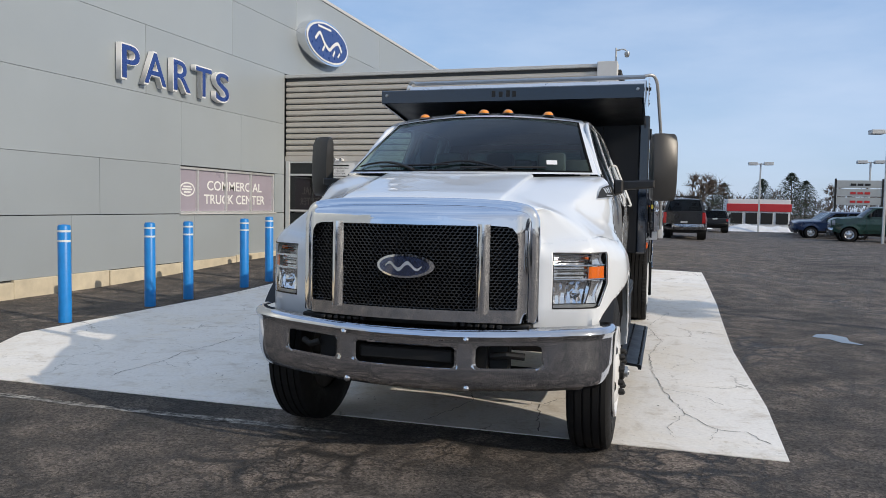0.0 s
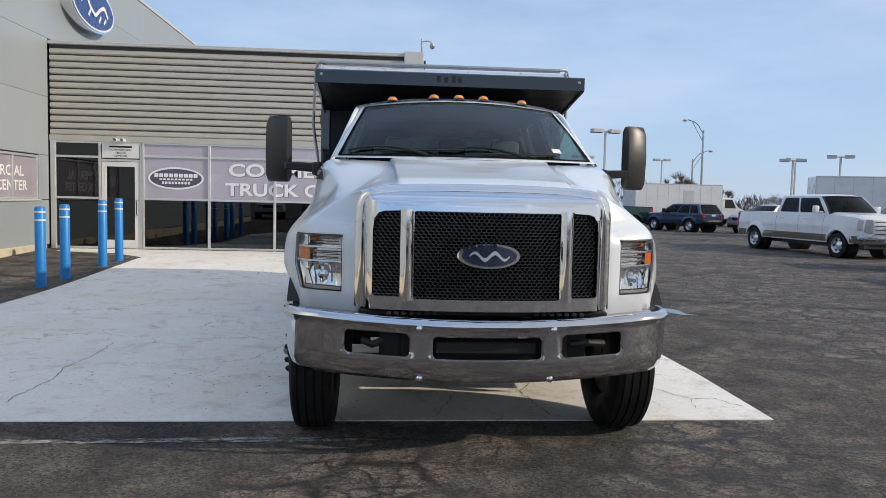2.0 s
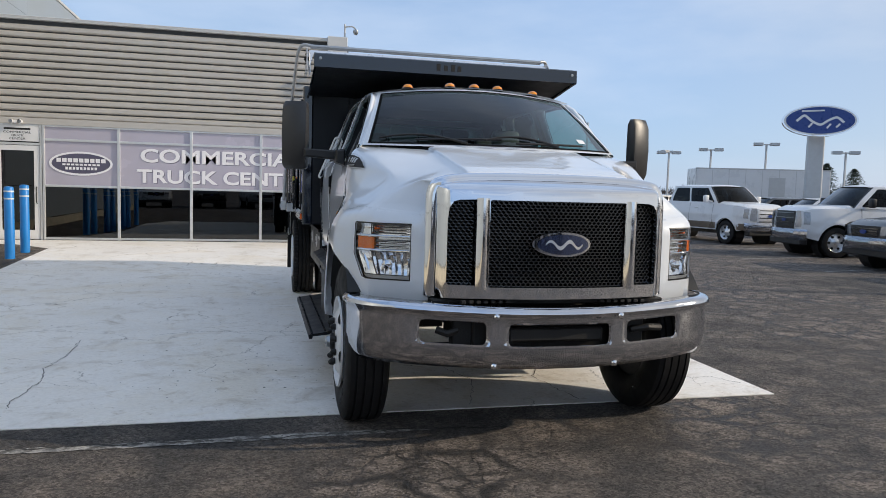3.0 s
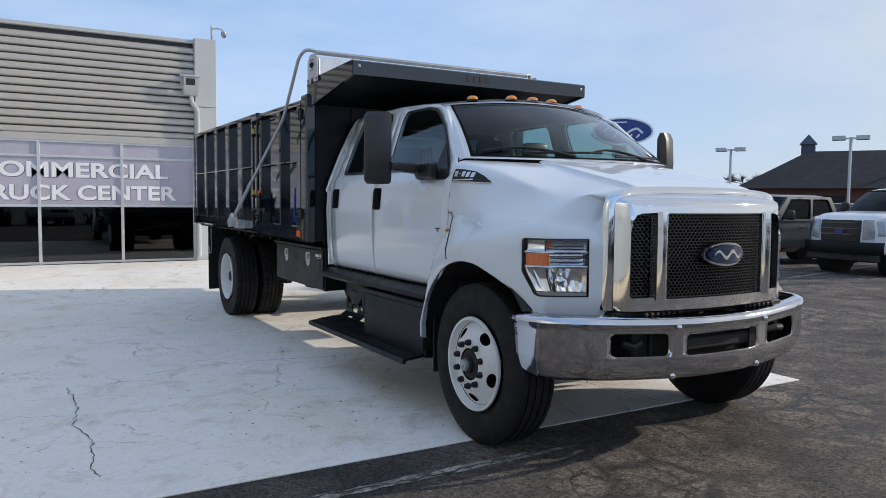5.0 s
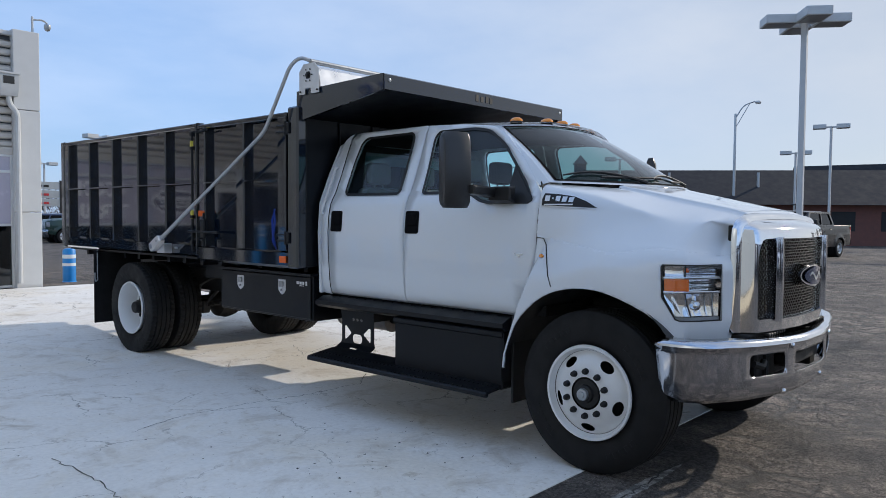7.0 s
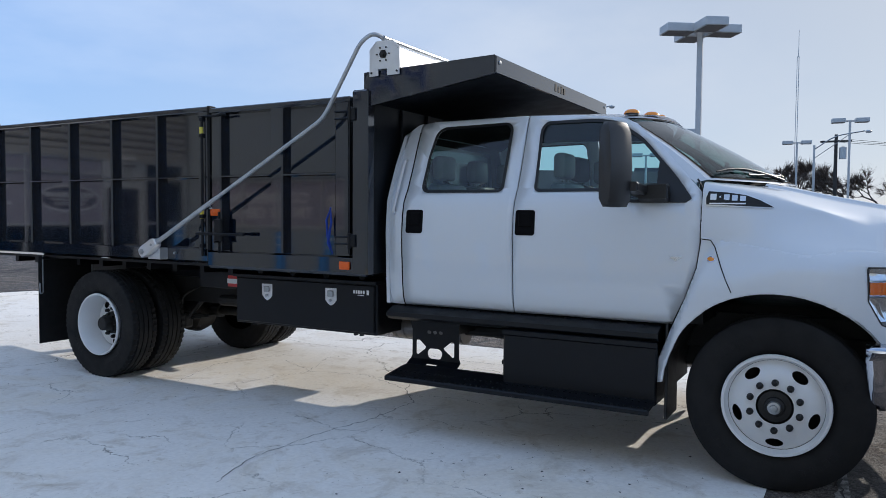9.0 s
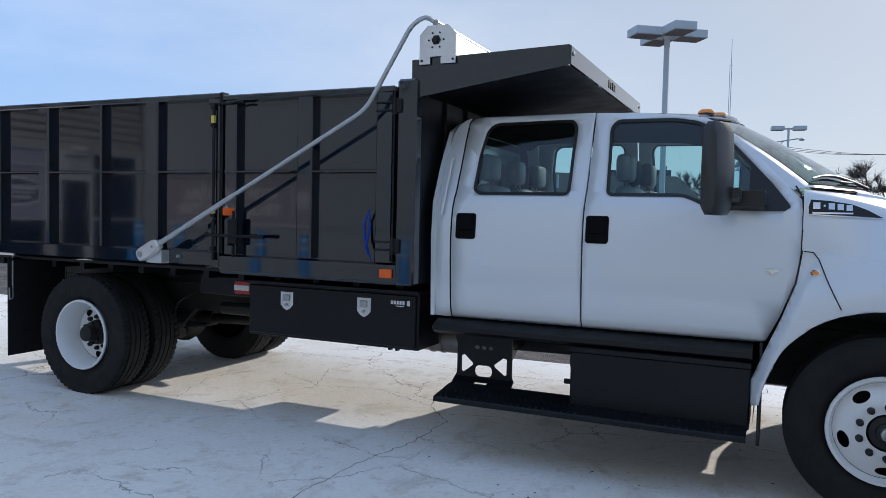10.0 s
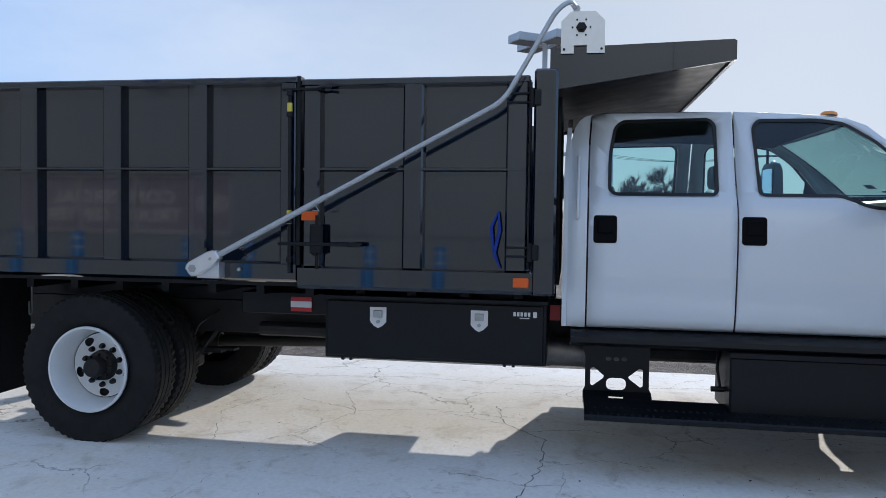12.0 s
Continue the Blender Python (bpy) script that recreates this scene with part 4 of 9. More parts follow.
rq = [(7.737, 0.945), (7.737, 1.6), (7.735, 1.9), (7.729, 2.20), (7.720, 2.35), (7.705, 2.378), (7.755, 2.362), (7.795, 2.33), (7.826, 2.275), (7.850, 2.17), (7.864, 2.00), (7.875, 1.7), (7.875, 0.945)]
body = tpart("cab", B(), M_PAINT, smooth=0)


def ring(outline, grow, f, centre=None):
    """A thin frame that follows an outline."""
    c = centre or (sum(p[0] for p in outline) / len(outline), sum(p[1] for p in outline) / len(outline))
    inner = []
    n = len(outline)
    for i, p in enumerate(outline):
        a, b = Vector(outline[i - 1]), Vector(outline[(i + 1) % n])
        d = (b - a).normalized()
        q = Vector((d.y, -d.x))
        if q.dot(Vector(p) - Vector(c)) < 0:
            q = -q
        inner.append((p[0] - q.x * grow, p[1] - q.y * grow))
    return inner


for nm, out, hole, hy in (("front_door", fd, FWIN, 6.70), ("rear_door", rd, RWIN, 7.62)):
    for s in (-1, 1):
        def F(u, v, s=s):
            return (s * cab_x(v), u, v)
        bm = panel(out, [hole], F, cut_u=steps(5.6, 7.6, 8), cut_v=ZC, thick=0.0)
        bmesh.ops.recalc_face_normals(bm, faces=bm.faces)
        dp = tpart(nm, bm, M_PAINT, None, smooth=40)
        sol = dp.modifiers.new("sheet", "SOLIDIFY")
        sol.thickness, sol.offset = 0.03, -1
        inner = ring(hole, 0.022, F)
        bm = panel(hole, [inner], lambda u, v, s=s: (s * (cab_x(v) + 0.004), u, v), cut_v=ZC)
        tpart("window_trim", bm, M_BLACKP, dp, "black rubber window surround")
        bm = panel(inner, [], lambda u, v, s=s: (s * (cab_x(v) - 0.006), u, v), cut_v=ZC)
        gl = tpart("window_glass", bm, M_TINT, dp, "tinted side glass", smooth=60)
        gl.visible_shadow = False
        # recessed black handle
        bm = panel(rrect(hy - 0.075, hy + 0.075, 1.505, 1.685, 0.02), [], lambda u, v, s=s: (s * (cab_x(v) + 0.004), u, v))
        hp = tpart("handle_plate", bm, M_SEAL, dp, "black handle recess")
        bm = B()
        box(bm, s * (cab_x(1.6) + 0.004) - 0.012, s * (cab_x(1.6) + 0.004) + 0.012, hy - 0.055, hy + 0.05, 1.565, 1.665, 0.01)
        tpart("handle", bm, M_SEAL, hp)
for s in (-1, 1):
    bm = panel(rq, [], lambda u, v, s=s: (s * (cab_x(v) - max(0, (u - 7.80)) * 0.35), u, v), cut_u=(7.8, 7.84), cut_v=ZC)
    q = tpart("rear_corner", bm, M_PAINT, None, smooth=50)
    # white grab bar
    bm = B()
    x = s * 1.11
    tube(bm, bend([(s * (cab_x(1.66) - 0.02), 7.80, 1.66), (s * (cab_x(1.66) + 0.035), 7.80, 1.665), (s * (cab_x(2.08) + 0.035), 7.795, 2.075), (s * (cab_x(2.08) - 0.02), 7.795, 2.08)], 0.02), 0.010, 8)
    tpart("grab_bar", bm, M_WHITE, q, "white grab bar")
# back wall of the cab
bm = panel([(-1.09, 0.95), (1.09, 0.95), (1.11, 1.5), (1.09, 1.76), (0.98, 2.02), (0.86, 2.28), (0.7, 2.36), (-0.7, 2.36), (-0.86, 2.28), (-0.98, 2.02), (-1.09, 1.76), (-1.11, 1.5)], [[(-0.66, 1.82), (0.66, 1.82), (0.60, 2.24), (-0.60, 2.24)]], lambda u, v: (u, 7.86 - 0.06 * max(0, v - 2.0), v), cut_v=(1.5, 1.76, 2.02), thick=0.03)
back = tpart("cab_back", bm, M_PAINT)
bm = panel([(-0.66, 1.82), (0.66, 1.82), (0.60, 2.24), (-0.60, 2.24)], [], lambda u, v: (u, 7.845, v))
tpart("back_glass", bm, M_TINT, back).visible_shadow = False
# roof
def roof(u, v):
    w = cab_x(cab_top(v)) + 0.004
    return (u * w, v - 0.16 * (1 - u * u) * max(0, min(1, (6.6 - v) / 0.5)), cab_top(v) - 0.012 + 0.062 * (1 - abs(u) ** 2.6) * min(1, (7.86 - v) / 0.16 + 0.10))


bm = B()
grid(bm, roof, [-1, -0.985, -0.95, -0.88, -0.75, -0.55, -0.3, 0, 0.3, 0.55, 0.75, 0.88, 0.95, 0.985, 1], [6.08, 6.12, 6.2, 6.35, 6.6, 6.9, 7.2, 7.4, 7.52, 7.6, 7.66, 7.71, 7.75, 7.78, 7.80, 7.82, 7.835, 7.85, 7.858])
bmesh.ops.solidify(bm, geom=bm.faces[:], thickness=0.02)
top = tpart("roof", bm, M_PAINT, None, smooth=45)
for x in (-0.575, -0.235, -0.03, 0.175, 0.505):
    x += 0.02
    bm = B()
    yy, zz = 6.10 - 0.16 * (1 - (x / 0.85) ** 2) + 0.10, 2.352 + 0.058 * (1 - abs(x / 0.80) ** 2.6)
    lathe(bm, [(-0.01, 0.050), (0.006, 0.050), (0.010, 0.044)], (x, yy, zz), "z", 16)
    lp = tpart("marker_lamp", bm, M_BLACKP, top, "amber roof marker lamp")
    bm = B()
    lathe(bm, [(0.008, 0.043), (0.024, 0.038), (0.036, 0.024), (0.040, 0.0)], (x, yy, zz), "z", 16)
    for v in bm.verts:
        v.co.y = yy + (v.co.y - yy) * 1.35
    tpart("lens", bm, M_AMBER, lp, "amber lens")


# windscreen and its pillars
def screen(s, t, off=0.0):
    yb, yt = 5.50 - 0.44 * (1 - s * s), 6.115 - 0.17 * (1 - s * s)
    zb, zt = 1.893 - 0.013 * (1 - s * s), 2.345 + 0.045 * (1 - s * s)
    xb, xt = 0.995, 0.800
    b = 0.030 * math.sin(math.pi * min(1, max(0, t)))
    return (s * (xb + (xt - xb) * t), yb + (yt - yb) * t - b - off, zb + (zt - zb) * t + off * 0.6)


def screen_zone(s0, s1, t0, t1, hole, off):
    def edge(a, b, n):
        return [(a[0] + (b[0] - a[0]) * k / n, a[1] + (b[1] - a[1]) * k / n) for k in range(n)]
    def loop(a, b, c, d, n=10, m=6):
        return edge((a, c), (b, c), n) + edge((b, c), (b, d), m) + edge((b, d), (a, d), n) + edge((a, d), (a, c), m)
    return panel(loop(s0, s1, t0, t1), [loop(*hole)] if hole else [], lambda u, v: screen(u, v, off), cut_u=steps(-0.9, 0.9, 12), cut_v=steps(0.1, 0.9, 4))


tpart("pillar_frame", screen_zone(-1.0, 1.0, -0.02, 1.0, (-0.955, 0.955, 0.02, 0.955), 0.0), M_PAINT, None, smooth=60)
tpart("screen_seal", screen_zone(-0.968, 0.968, 0.008, 0.965, (-0.950, 0.950, 0.030, 0.940), 0.004), M_SEAL, None, smooth=60)
ws = tpart("windscreen", screen_zone(-0.958, 0.958, 0.015, 0.955, None, -0.002), M_CABGLASS, None, "clear tinted windscreen", smooth=80)
ws.visible_shadow = False
bm = panel([(0.66, 0.13), (0.735, 0.13), (0.735, 0.20), (0.66, 0.20)], [], lambda u, v: screen(u, v, 0.003))
tpart("sticker", bm, M_WHITE, ws, "small white windscreen sticker")
for s in (-1, 1):
    bm = B()
    grid(bm, lambda k, t, s=s: tuple(Vector(screen(s, t)).lerp(Vector((s * (cab_x(screen(s, t)[2] - 0.02) - 0.008), screen(s, t)[1] + 0.07, screen(s, t)[2] - 0.02)), k)), [0, 0.5, 1], steps(-0.02, 1.0, 10))
    tpart("pillar_side", bm, M_PAINT)
# cowl and wipers
bm = B()
grid(bm, lambda u, v: (u * 0.94, 5.50 - 0.44 * (1 - u * u) - 0.10 * v * (1 - u ** 6) + 0.03, 1.890 - 0.010 * (1 - u * u) - 0.040 * v), steps(-0.93, 0.93, 14), steps(0, 1.0, 3))
tpart("cowl", bm, M_SEAL, None, "black wiper cowl")
for x0, x1 in ((-0.32, -0.92), (0.40, -0.18)):
    bm = B()
    p = [Vector(screen((x0 + (x1 - x0) * k / 6) / 1.02, 0.02 + 0.13 * math.sin(k / 6 * 2.6), 0.014)) for k in range(7)]
    tube(bm, p, [0.012, 0.011, 0.010, 0.009, 0.008, 0.007, 0.006], 6)
    q = [Vector(screen((x0 - 0.35 + 0.62 * k / 6) / 1.02, 0.075 + 0.03 * k / 6 if x0 < 0 else 0.055 + 0.02 * k / 6, 0.010)) for k in range(7)]
    tube(bm, q, 0.008, 6)
    tpart("wiper", bm, M_BLACKP)


# ---- nose: wings, bonnet, grille, bumper ----
PLAN = [(0.735, 4.283), (0.80, 4.303), (0.86, 4.333), (0.93, 4.368), (1.01, 4.408), (1.075, 4.455), (1.110, 4.515), (1.132, 4.60), (1.143, 4.70), (1.148, 4.85), (1.150, 5.03), (1.145, 5.25), (1.130, 5.45), (1.128, 5.60), (1.138, 5.76)]
ARC = [0.0]
for a, b in zip(PLAN, PLAN[1:]):
    ARC.append(ARC[-1] + math.hypot(b[0] - a[0], b[1] - a[1]))


def u_at(y=None, x=None):
    """Distance along the wing's plan line at a y, or near the front at an x."""
    return float(np.interp(y, [p[1] for p in PLAN], ARC)) if y is not None else float(np.interp(x, [p[0] for p in PLAN[:9]], ARC[:9]))


def flow(x, xs, ys):
    """A smooth line through points, without corners."""
    if x <= xs[0]:
        return float(ys[0])
    if x >= xs[-1]:
        return float(ys[-1])
    i = max(k for k in range(len(xs) - 1) if xs[k] <= x)
    sl = [(ys[k + 1] - ys[k]) / (xs[k + 1] - xs[k]) for k in range(len(xs) - 1)]
    def tangent(k):
        if k == 0 or k == len(xs) - 1:
            return sl[min(k, len(sl) - 1)]
        a, b = sl[k - 1], sl[k]
        return 0.0 if a * b <= 0 else 2 * a * b / (a + b)
    h = xs[i + 1] - xs[i]
    t = (x - xs[i]) / h
    return float((2 * t ** 3 - 3 * t * t + 1) * ys[i] + (t ** 3 - 2 * t * t + t) * h * tangent(i) + (3 * t * t - 2 * t ** 3) * ys[i + 1] + (t ** 3 - t * t) * h * tangent(i + 1))


def wing_top(u):
    return flow(u, (0, u_at(4.34), u_at(4.7), u_at(5.1), u_at(5.505)), (1.425, 1.44, 1.485, 1.555, 1.62))


def band(u):
    """Height of the strip along the wing's upper edge that is pressed in one piece with the bonnet."""
    return 0.012 + 0.085 * ease((u - u_at(4.60)) / 0.35)


def tuck(y):
    """How far the wing's upper edge leans in: less towards the door."""
    return 0.070 - 0.0586 * ease((y - 4.75) / 0.7)


def roll_height(y):
    """Height over which the wing's upper edge rolls in."""
    return 0.12 + 0.08 * ease((y - 4.75) / 0.7)


def ease(t):
    t = min(1.0, max(0.0, t))
    return t * t * (3 - 2 * t)


AR, AY, AZ = 0.665, 5.05, 0.53


def wing(u, v, off=0.0):
    x, y = float(np.interp(u, ARC, [p[0] for p in PLAN])), float(np.interp(u, ARC, [p[1] for p in PLAN]))
    d = 0.02
    x2, y2 = float(np.interp(u + d, ARC, [p[0] for p in PLAN])), float(np.interp(u + d, ARC, [p[1] for p in PLAN]))
    x1, y1 = float(np.interp(u - d, ARC, [p[0] for p in PLAN])), float(np.interp(u - d, ARC, [p[1] for p in PLAN]))
    n = Vector((y2 - y1, -(x2 - x1))).normalized()
    top = wing_top(u)
    t = max(0.0, v - (top - roll_height(y))) / roll_height(y)
    o = off - tuck(y) * t ** 2.2 * ease(u / 0.10)
    o -= 0.022 * max(0, (1.02 - v) / 0.1) if y < 4.46 and v < 1.02 else 0
    # the arch bulges out of the nose, with a rounded step behind it
    edge = float(np.interp(v, (0.60, 0.70, 0.92, 1.12, 1.32, 1.46, 1.52), (5.765, 5.755, 5.685, 5.605, 5.53, 5.45, 5.30)))
    r = math.hypot(y - AY, v - AZ)
    o += ease((edge - y) / 0.07) * ease((min(1.56, top + 0.02) - v) / (0.20 + 0.16 * ease((y - 4.75) / 0.7))) * ease((y - 4.44) / 0.42) * (0.085 + 0.030 * ease((0.95 - r) / 0.25))
    return (-(x + n.x * o), y + n.y * o, v)


arch = [(u_at(AY + AR * math.cos(radians(a))), AZ + AR * math.sin(radians(a))) for a in range(6, 146, 7)]
wing_out = [(u_at(5.745), 0.575)] + arch + [(u_at(4.50), 0.895), (0.0, 0.895)] + [(u, wing_top(u) - band(u)) for u in steps(0.0, u_at(5.495), 60)] + [(u_at(5.495), 1.50), (u_at(5.52), 1.32), (u_at(5.59), 1.12), (u_at(5.672), 0.92), (u_at(5.755), 0.70)]
lamp_out = [(u_at(x=0.852), 1.366), (u_at(x=0.852), 1.024), (u_at(4.485), 1.024), (u_at(4.512), 1.036), (u_at(4.585), 1.170), (u_at(4.592), 1.350), (u_at(4.585), 1.366)]
w_bm = panel(wing_out, [lamp_out], wing, cut_u=steps(0.04, ARC[-1] - 0.02, 84), cut_v=steps(0.6, 1.6, 52))
for w in both("wing", w_bm, M_PAINT, None, "", 40):
    sol = w.modifiers.new("sheet", "SOLIDIFY")
    outward = sum(f.normal.x * (1 if f.center.x > 0 else -1) * f.area for f in w.data.polygons)
    sol.thickness, sol.offset = 0.012, (-1 if outward > 0 else 1)

def headlamp(s):
    def put(nm, b, mat, lab="", parent=None):
        if s > 0:
            c = flip(b)
            b.free()
            b = c
        return tpart(nm, b, mat, parent, lab, 30)
    ui, uo = u_at(x=0.860), u_at(4.575)
    lamp = put("headlamp", panel(lamp_out, [], lambda u, v: wing(u, v, -0.085), cut_u=steps(0.1, 0.5, 8)), M_REFLECT, "clear headlamp with an amber turn lamp")
    inner = ring(lamp_out, 0.007, None)
    put("bezel", panel(lamp_out, [inner], lambda u, v: wing(u, v, 0.003), cut_u=steps(0.1, 0.5, 8)), M_BLACKP, "thin black lamp surround", lamp)
    put("lens", panel(inner, [], lambda u, v: wing(u, v, 0.0), cut_u=steps(0.1, 0.5, 8)), M_LENS, "clear lens", lamp).visible_shadow = False

    def end(v):
        """Where the slanting outer side of the lamp runs."""
        return float(np.interp(v, (1.024, 1.036, 1.170, 1.35), (u_at(4.485), u_at(4.512), u_at(4.585), u_at(4.590)))) - 0.012
    def tier(nm, v0, v1, f, mat, lab, nu, nv, a=0.0, b=1.0):
        bm = B()
        grid(bm, lambda k, v: wing(ui + (end(v) - ui) * k, v, f(k, (v - v0) / (v1 - v0))), steps(a, b, nu), steps(v0, v1, nv))
        put(nm, bm, mat, lab, lamp)
    # ribbed upper bowl, stepped middle, fluted lower bowl
    tier("upper_bowl", 1.290, 1.360, lambda k, t: -0.030 - 0.016 * (round(t * 10) % 2) - 0.03 * math.sin(math.pi * k), M_REFLECT, "ribbed silver reflector", 12, 10)
    tier("middle_bowl", 1.205, 1.280, lambda k, t: -0.026 - 0.012 * (round(t * 6) % 2) - 0.018 * (1 - k), M_REFLECT, "stepped silver reflector", 10, 6, 0.0, 0.60)
    tier("turn_lamp", 1.207, 1.278, lambda k, t: -0.012 + 0.004 * (round(k * 30) % 2), M_TURN, "amber turn lamp", 10, 4, 0.60, 0.99)
    tier("lower_bowl", 1.052, 1.192, lambda k, t: -0.022 - 0.045 * math.sin(math.pi * min(1, k * 1.15)) * math.sin(math.pi * (0.15 + 0.7 * t)) - 0.010 * (round(k * 16) % 2), M_REFLECT, "fluted silver reflector", 16, 8)
    for z0, z1 in ((1.293, 1.357), (1.055, 1.190)):
        tier("divider", z0, z1, lambda k, t: -0.016, M_BLACKP, "dark divider", 2, 2, 0.655, 0.685)
        tier("side_reflector", z0, z1, lambda k, t: -0.020 - 0.012 * math.sin(math.pi * t), M_REFLECT, "smooth outer reflector", 4, 4, 0.69, 0.985)
    for z in (1.306, 1.322, 1.340, 1.226, 1.252):
        tier("rib", z - 0.003, z + 0.003, lambda k, t: -0.014, M_BLACKP, "thin dark rib", 3, 2, 0.06, 0.58)
    tier("foot_strip", 1.030, 1.050, lambda k, t: -0.014, M_STEEL, "grey strip under the lamp", 6, 2)
    for z in (1.199, 1.285):
        tier("ledge", z - 0.007, z + 0.007, lambda k, t: -0.010 + 0.004 * math.sin(math.pi * t), M_CHROME, "chrome ledge", 8, 3)
    bm = B()
    c = wing(ui + (uo - ui) * 0.60, 1.330, -0.045)
    lathe(bm, [(-0.02, 0.015), (0.010, 0.014), (0.016, 0.0)], (0, 0, 0), "y", 14)
    bm.transform(Matrix.Translation(c) @ Matrix.Rotation(radians(180 - 30), 4, "Z"))
    put("bulb", bm, M_ORANGE, "orange bulb cover", lamp)
    bm = B()
    c = wing(ui + (uo - ui) * 0.40, 1.115, -0.055)
    lathe(bm, [(-0.01, 0.030), (0.020, 0.026), (0.036, 0.0)], (0, 0, 0), "y", 16)
    bm.transform(Matrix.Translation(c) @ Matrix.Rotation(radians(180 - 30), 4, "Z"))
    put("bulb", bm, M_CHROME, "chrome bulb shield", lamp)


headlamp(-1)
headlamp(1)

# the wing's upper edge, which the bonnet meets
TOP_EDGE = [wing(u, wing_top(u)) for u in steps(0.0, u_at(5.52), 120)]
TOP_U = steps(0.0, u_at(5.52), 120)
TOP_X, TOP_Y, TOP_Z = [-p[0] for p in TOP_EDGE], [p[1] for p in TOP_EDGE], [p[2] for p in TOP_EDGE]


# bonnet from the grille to the windscreen
def bonnet(u, v):
    """u: -1 to 1 across, v: y along."""
    s, a = (1 if u >= 0 else -1), abs(u)
    y = v
    zc = flow(y, (4.262, 4.285, 4.32, 4.6, 5.0, 5.2, 5.5), (1.644, 1.658, 1.680, 1.745, 1.822, 1.847, 1.870))
    xc = 0.515 + 0.034 * (y - 4.16)
    xe = flow(y, (4.28, 4.32, 4.6, 5.0, 5.5), (0.720, 0.750, 0.860, 0.950, 1.010))
    ze = zc - flow(y, (4.16, 4.32, 4.45, 4.6, 4.9, 5.1, 5.3, 5.5), (0.055, 0.072, 0.100, 0.128, 0.100, 0.058, 0.022, -0.002))
    if a > 1.0:
        # the strip that lies over the wing's edge
        w = float(np.interp(y, TOP_Y, TOP_U))
        p = wing(w, wing_top(w) - (a - 1.0) / 0.1 * (band(w) + 0.012), 0.0012 - 0.0030 * ((a - 1.0) / 0.1) ** 2)
        return (s * -p[0], p[1], p[2]) if y > 4.284 else (s * 0.730, y, zc - 0.155)
    if y > 4.284:
        xf, zf = float(np.interp(y, TOP_Y, TOP_X)), float(np.interp(y, TOP_Y, TOP_Z))
    else:
        xf, zf = 0.730, zc - 0.155
    roll = 0.030 * ease((4.282 - y) / 0.013)
    xs = (0, 0.30, 0.35, 0.40)
    if a <= 0.40:
        X = float(np.interp(a, xs, (0, xc * 0.94, xc, xc + 0.014)))
        Z = float(np.interp(a, xs, (zc + 0.012, zc + 0.004, zc, zc - 0.016)))
    else:
        # one smooth curve from the crease to the wing
        t = (a - 0.40) / 0.60
        C, W, Mv = Vector((xc + 0.014, zc - 0.016)), Vector((xf, zf)), Vector((xe, ze - 0.004))
        d, g = (W - C).length, (8 * Mv - 4 * C - 4 * W) / 3
        # tangents at the crease and at the wing, with lengths that carry the curve through its shoulder
        dc, dw = Vector((0.95, -0.31 * (1 - ease((y - 4.6) / 0.85)))).normalized(), Vector((-2.2 * tuck(y) / roll_height(y), 1)).normalized()
        den = dc.x * dw.y - dc.y * dw.x
        k, b = (g.x * dw.y - g.y * dw.x) / den, (dc.x * g.y - dc.y * g.x) / den
        k, b = min(1.0 * d, max(0.15 * d, k)), min(1.0 * d, max(0.15 * d, b))
        p1, p2 = C + dc * k, W + dw * b
        q = (1 - t) ** 3 * C + 3 * t * (1 - t) ** 2 * p1 + 3 * t * t * (1 - t) * p2 + t ** 3 * W
        X, Z = q.x, q.y
    return (s * X, y - 0.455 * (1 - min(1, X * X)) * ease((1.06 - X) / 0.28) * max(0, (y - 4.7) / 0.8) ** 2, Z - roll)


us = [0, 0.12, 0.22, 0.30, 0.33, 0.35, 0.37] + steps(0.40, 1.0, 20) + [1.025, 1.05, 1.075, 1.1]
us = [-u for u in us[:0:-1]] + us
bm = B()
grid(bm, bonnet, us, [4.268, 4.271, 4.275, 4.279, 4.283, 4.284, 4.2845] + steps(4.29, 4.60, 31) + steps(4.62, 5.50, 44))
hood = tpart("bonnet", bm, M_PAINT, None, "white bonnet with two creases", smooth=50)

# chrome grille shell
def grille(u, v, off=0.0):
    lean = 0.155 * max(0, (v - 1.572) / 0.070) ** 2 + 0.105 * max(0, (abs(u) - 0.655) / 0.080) ** 2
    return (u, min(4.268, 4.085 + 0.11 * (u / 0.72) ** 2 + 0.02 * max(0, (v - 1.50) / 0.14) + lean) + off, v)


shell_out = [(-0.735, 0.945), (0.735, 0.945), (0.735, 1.30), (0.734, 1.50), (0.722, 1.578), (0.69, 1.612), (0.50, 1.636), (0, 1.642), (-0.50, 1.636), (-0.69, 1.612), (-0.722, 1.578), (-0.734, 1.50), (-0.735, 1.30)]
mid_hole = rrect(-0.430, 0.430, 1.012, 1.520, 0.012)
side_hole = [(0.502, 1.022), (0.655, 1.022), (0.668, 1.035), (0.668, 1.40), (0.66, 1.47), (0.635, 1.508), (0.60, 1.518), (0.502, 1.522)]
holes = [mid_hole, side_hole, [(-p[0], p[1]) for p in side_hole]]
bm = panel(shell_out, holes, grille, cut_u=steps(-0.64, 0.64, 16) + [k * q for k in (-1, 1) for q in (0.655, 0.670, 0.685, 0.700, 0.712, 0.722, 0.730)], cut_v=(1.3, 1.5, 1.54, 1.572, 1.585, 1.597, 1.608, 1.618, 1.627, 1.635))
